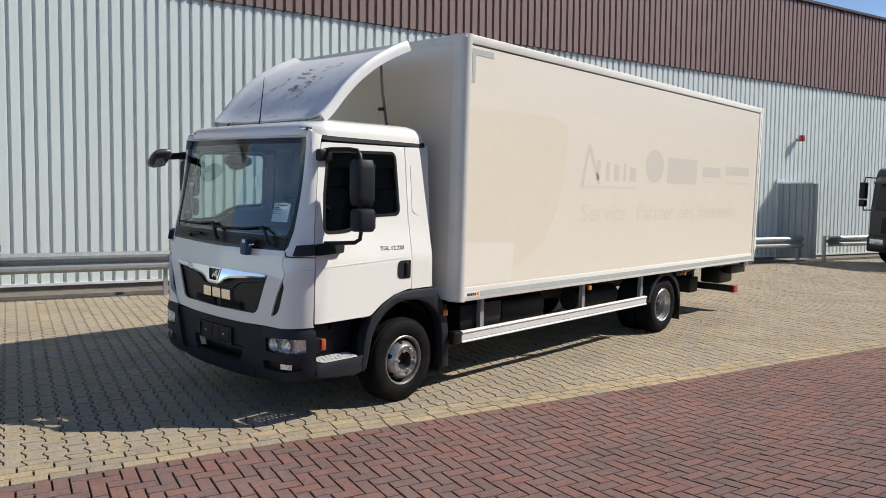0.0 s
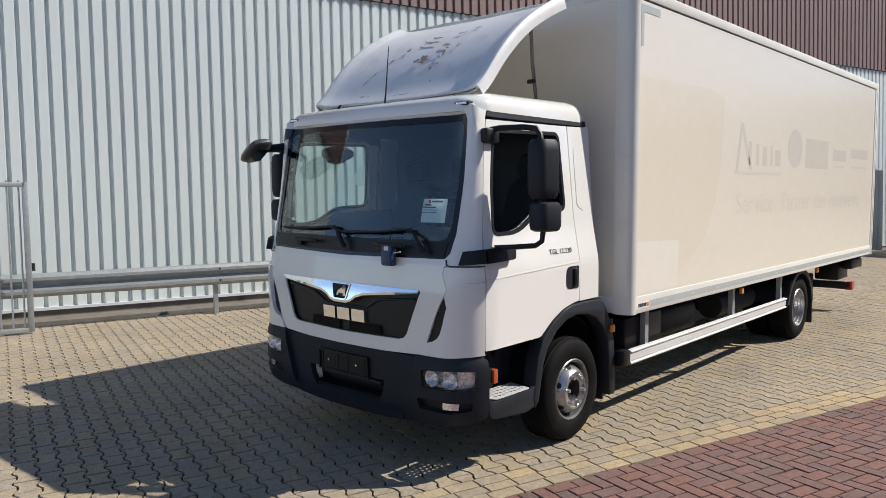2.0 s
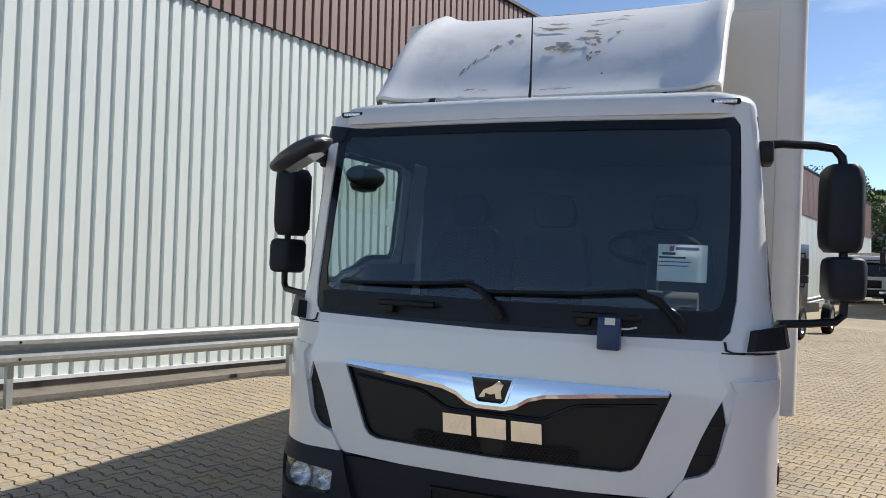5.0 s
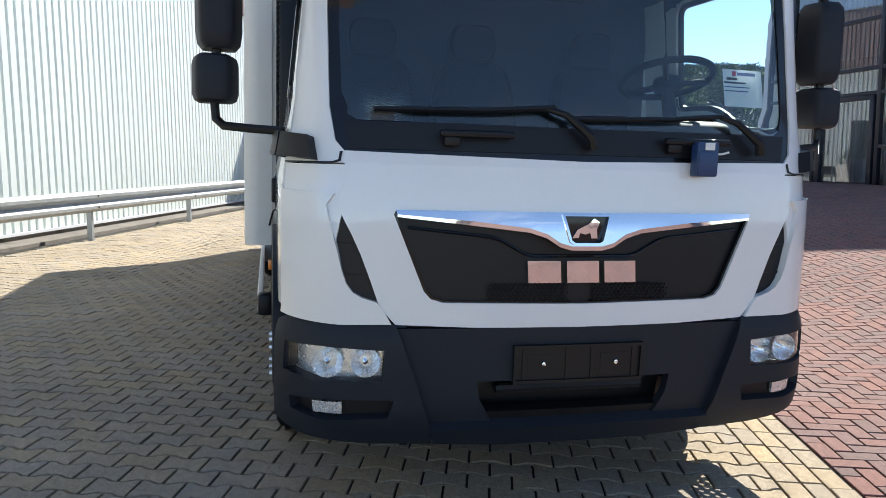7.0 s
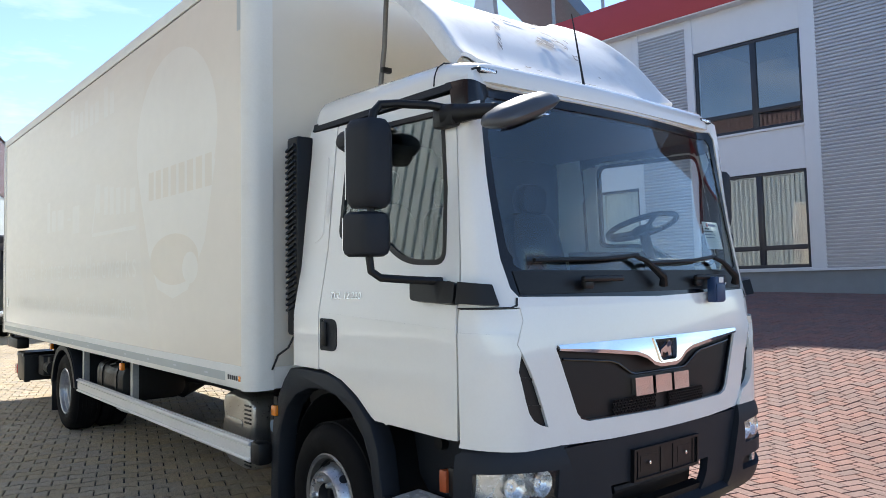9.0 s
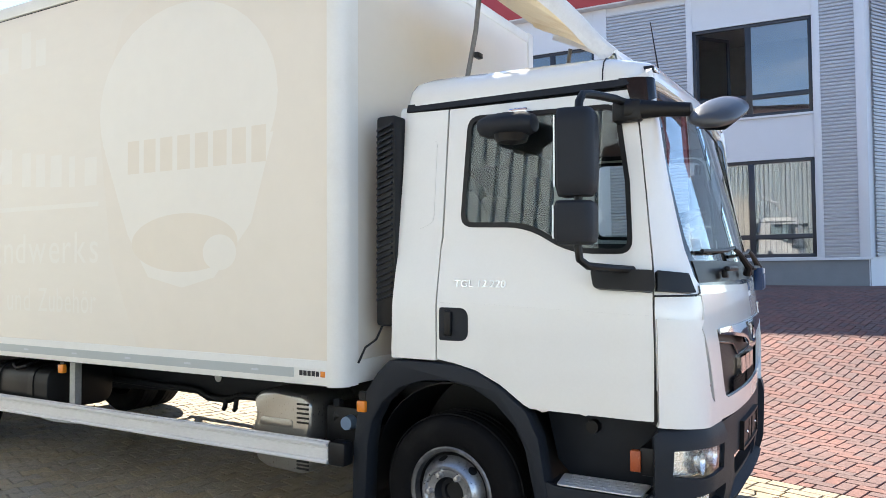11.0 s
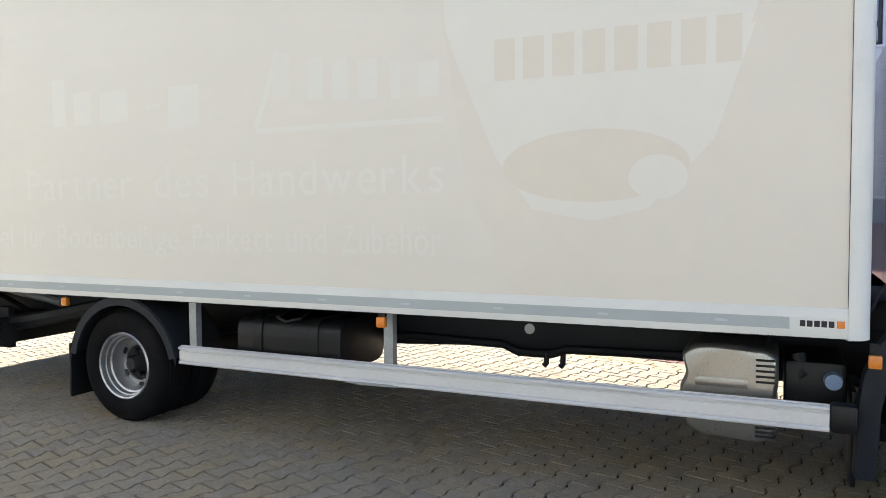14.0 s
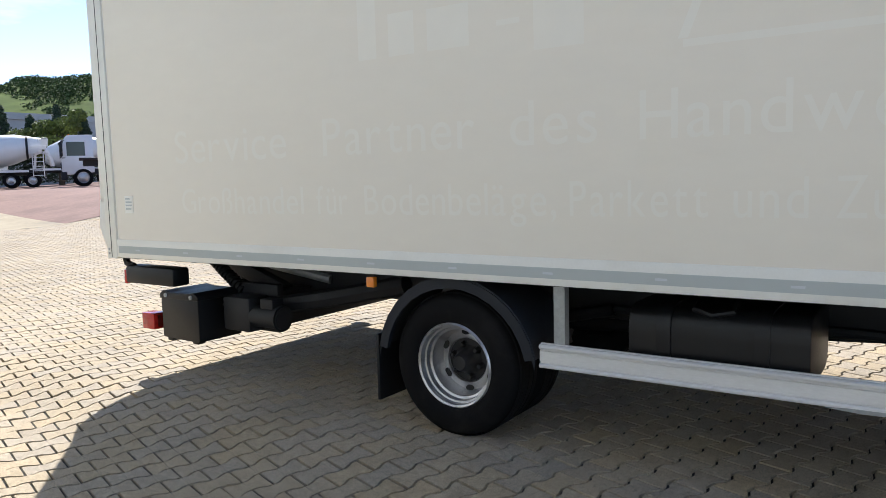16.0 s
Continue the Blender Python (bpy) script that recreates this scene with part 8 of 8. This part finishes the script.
# ---- paving ----
TAN_LO, TAN_HI, TAN_U0, TAN_U1 = -6.245, 1.295, -7.2, 27.2
LEN_U, LEN_N, GAP, WAIST = 0.132, 7.54 / 39, 0.0072, 0.0145


def waisted_stone(q0=-0.5, q1=0.5):
    """A double-T stone, wide at its ends and narrow in its middle, or half of one; top at 0."""
    q = [k for k in (-0.5, -0.35, -0.155, 0.0, 0.155, 0.35, 0.5) if q0 <= k <= q1 and not (k == 0.0 and q0 < 0 < q1)]
    c = (q0 + q1) / 2
    side = []
    for k in q:
        w = LEN_U / 2 - GAP + WAIST * max(-1.0, min(1.0, -1.35 * math.cos(k * math.tau)))
        n = (k - c) * LEN_N + (GAP * 0.8 if k == q[0] else -GAP * 0.8 if k == q[-1] else 0.0)
        side.append((w, n))
    return stone(side + [(-w, n) for w, n in reversed(side)], 0.0022)


def stone(outline, rim=0.005):
    """A chamfered block from its outline, standing a little out of the joints."""
    n = len(outline)
    cu, cn = sum(p[0] for p in outline) / n, sum(p[1] for p in outline) / n
    su = max(p[0] for p in outline) - cu
    sn = max(p[1] for p in outline) - cn
    low = [(p[0], p[1], -0.030) for p in outline]
    mid = [(p[0], p[1], -0.0022) for p in outline]
    top = [(cu + (p[0] - cu) * (1 - rim / su), cn + (p[1] - cn) * (1 - rim / sn), 0.0) for p in outline]
    f = [(i, (i + 1) % n, n + (i + 1) % n, n + i) for i in range(n)]
    f += [(n + i, n + (i + 1) % n, 2 * n + (i + 1) % n, 2 * n + i) for i in range(n)]
    f.append(tuple(range(2 * n, 3 * n)))
    return low + mid + top, f


def brick_stone(lu, ln):
    a, b = lu / 2 - 0.0058, ln / 2 - 0.0058
    return stone([(a, -b), (a, b), (-a, b), (-a, -b)], 0.0022)


def lay(places, shapes, near, piece_name, piece_mat, rest_name, rest_mat, owner, rest_label, seed):
    """Lays stones: the near ones as pieces of their own, the rest in one mesh."""
    rnd = random.Random(seed)
    data = {}
    rest_v, rest_f = [], []
    for u, n, k in places:
        lift = rnd.gauss(0, 0.0011)
        tu, tn = rnd.gauss(0, 0.006), rnd.gauss(0, 0.006)
        v, f = shapes[k]
        if near(u, n):
            if k not in data:
                me = bpy.data.meshes.new(piece_name)
                me.from_pydata([(-p[0], p[1], p[2]) for p in v], [], [tuple(reversed(q)) for q in f])
                me.materials.append(piece_mat)
                data[k] = me
            c = at(u, n, lift)
            du = (at(u + 0.1, n, 0) - at(u - 0.1, n, 0)).normalized()
            dn = (at(u, n + 0.1, 0) - at(u, n - 0.1, 0)).normalized()
            up = dn.cross(du)
            if up.z < 0:
                up = -up
            m = Matrix((-(du + up * tu).normalized(), (dn + up * tn).normalized(), up)).transposed().to_4x4()
            m.translation = c
            ob = new(piece_name, data[k])
            ob.parent = owner
            ob.matrix_basis = m
        else:
            o = len(rest_v)
            base = at(u, n, 0)
            hu, hn = at(u + 0.1, n, 0).z - base.z, at(u, n + 0.1, 0).z - base.z
            for p in v:
                q = ALONG * (u + p[0]) + ACROSS * (n + p[1])
                rest_v.append((q.x, q.y, base.z + p[2] + lift + p[0] * (hu * 10 + tu) + p[1] * (hn * 10 + tn)))
            rest_f += [tuple(i + o for i in q) for q in f]
    me = bpy.data.meshes.new(rest_name)
    me.from_pydata(rest_v, [], rest_f)
    me.materials.append(rest_mat)
    ob = new(rest_name, me)
    ob.parent = owner
    tagged(ob, rest_label, "", kind="stuff")
    return ob


tan_paving = thing("pavement_tan", YARD, "sandy tan interlocking double-T concrete pavers with dark joints", "pavement", kind="structure")
rows, k = [], 0
u = TAN_U0
while u < TAN_U1:
    if k % 2:
        rows.append((u, TAN_LO + LEN_N / 4, 1))
        rows.append((u, TAN_HI - LEN_N / 4, 2))
        rows += [(u, TAN_LO + LEN_N * (j + 1), 0) for j in range(38)]
    else:
        rows += [(u, TAN_LO + LEN_N * (j + 0.5), 0) for j in range(39)]
    u += LEN_U
    k += 1
lay(rows, [waisted_stone(), waisted_stone(0.0, 0.5), waisted_stone(-0.5, 0.0)], lambda u, n: 0.5 < u < 5.0 and -3.0 < n < -1.43, "paver", TAN_PIECE,
    "pavers", TAN_STONE, tan_paving, "waisted tan concrete pavers laid in staggered strips", 11)

border = thing("pavement_border", YARD, "border courses of rectangular tan concrete blocks beside the red paving", "pavement", kind="structure")
rows = []
for c, (n, w, lu) in enumerate(((TAN_HI + 0.055, 0.11, 0.22), (TAN_HI + 0.16, 0.10, 0.21), (TAN_HI + 0.265, 0.11, 0.22))):
    u = TAN_U0 + c * 0.09
    while u < TAN_U1:
        rows.append((u, n, c))
        u += lu
lay(rows, [brick_stone(0.22, 0.11), brick_stone(0.21, 0.10), brick_stone(0.22, 0.11)], lambda u, n: -5 < u < 9, "block", BORDER_PIECE,
    "blocks", BORDER_STONE, border, "rectangular tan concrete border blocks", 12)

red_paving = thing("pavement_red", YARD, "brownish red concrete bricks laid in herringbone", "pavement", kind="structure")
rows = []
for a in range(-72, 272):
    for b in range(0, 96):
        d = (a - b) % 4
        if d == 0:
            rows.append(((a + 1) * 0.1, EDGE + 0.004 + (b + 0.5) * 0.1, 0))
        elif d == 2 and b == 0:
            rows.append(((a + 0.5) * 0.1, EDGE + 0.004 + 0.05, 2))
        elif d == 3:
            rows.append(((a + 0.5) * 0.1, EDGE + 0.004 + (b + 1) * 0.1, 1))
lay(rows, [brick_stone(0.2, 0.1), brick_stone(0.1, 0.2), brick_stone(0.1, 0.1)], lambda u, n: -2.2 < u < 0.75 and 2.0 < n < 4.0, "brick", RED_PIECE,
    "bricks", RED_STONE, red_paving, "red concrete bricks laid in herringbone", 13)


def far_edge(u):
    """Where the far tan paving gives way to the red, drawing in towards the hall."""
    return max(-6.2, 0.60 - 0.11 * (u - 27.2))


def far_sheet(name, owner, mat, u0, u1, n0, n1, du, dn, label):
    """A plain stretch of worn paving; n0 or n1 may be a line along u."""
    s = Shape()
    lo, hi = (q if callable(q) else (lambda u, q=q: q) for q in (n0, n1))
    us = [u0 + (u1 - u0) * i / du for i in range(du + 1)]
    s.sheet([[at(p, lo(p) + (hi(p) - lo(p)) * i / dn, -0.001) for i in range(dn + 1)] for p in us])
    ob = part(name, s, mat, owner, label)
    return ob


far_sheet("far_paving", tan_paving, TAN_FAR, 27.2, 120, -6.4, far_edge, 60, 10, "distant tan paving")
far_sheet("far_paving", red_paving, RED_FAR, 27.2, 120, far_edge, 60, 60, 40, "distant red paving")
far_sheet("far_paving", red_paving, RED_FAR, -40, 27.2, 11.4, 60, 40, 40, "distant red paving")
far_sheet("far_paving", red_paving, RED_FAR, -40, -7.3, 1.64, 11.4, 24, 10, "distant red paving")
far_sheet("far_paving", tan_paving, TAN_FAR, -40, -7.3, -6.4, 1.64, 24, 10, "distant tan paving")
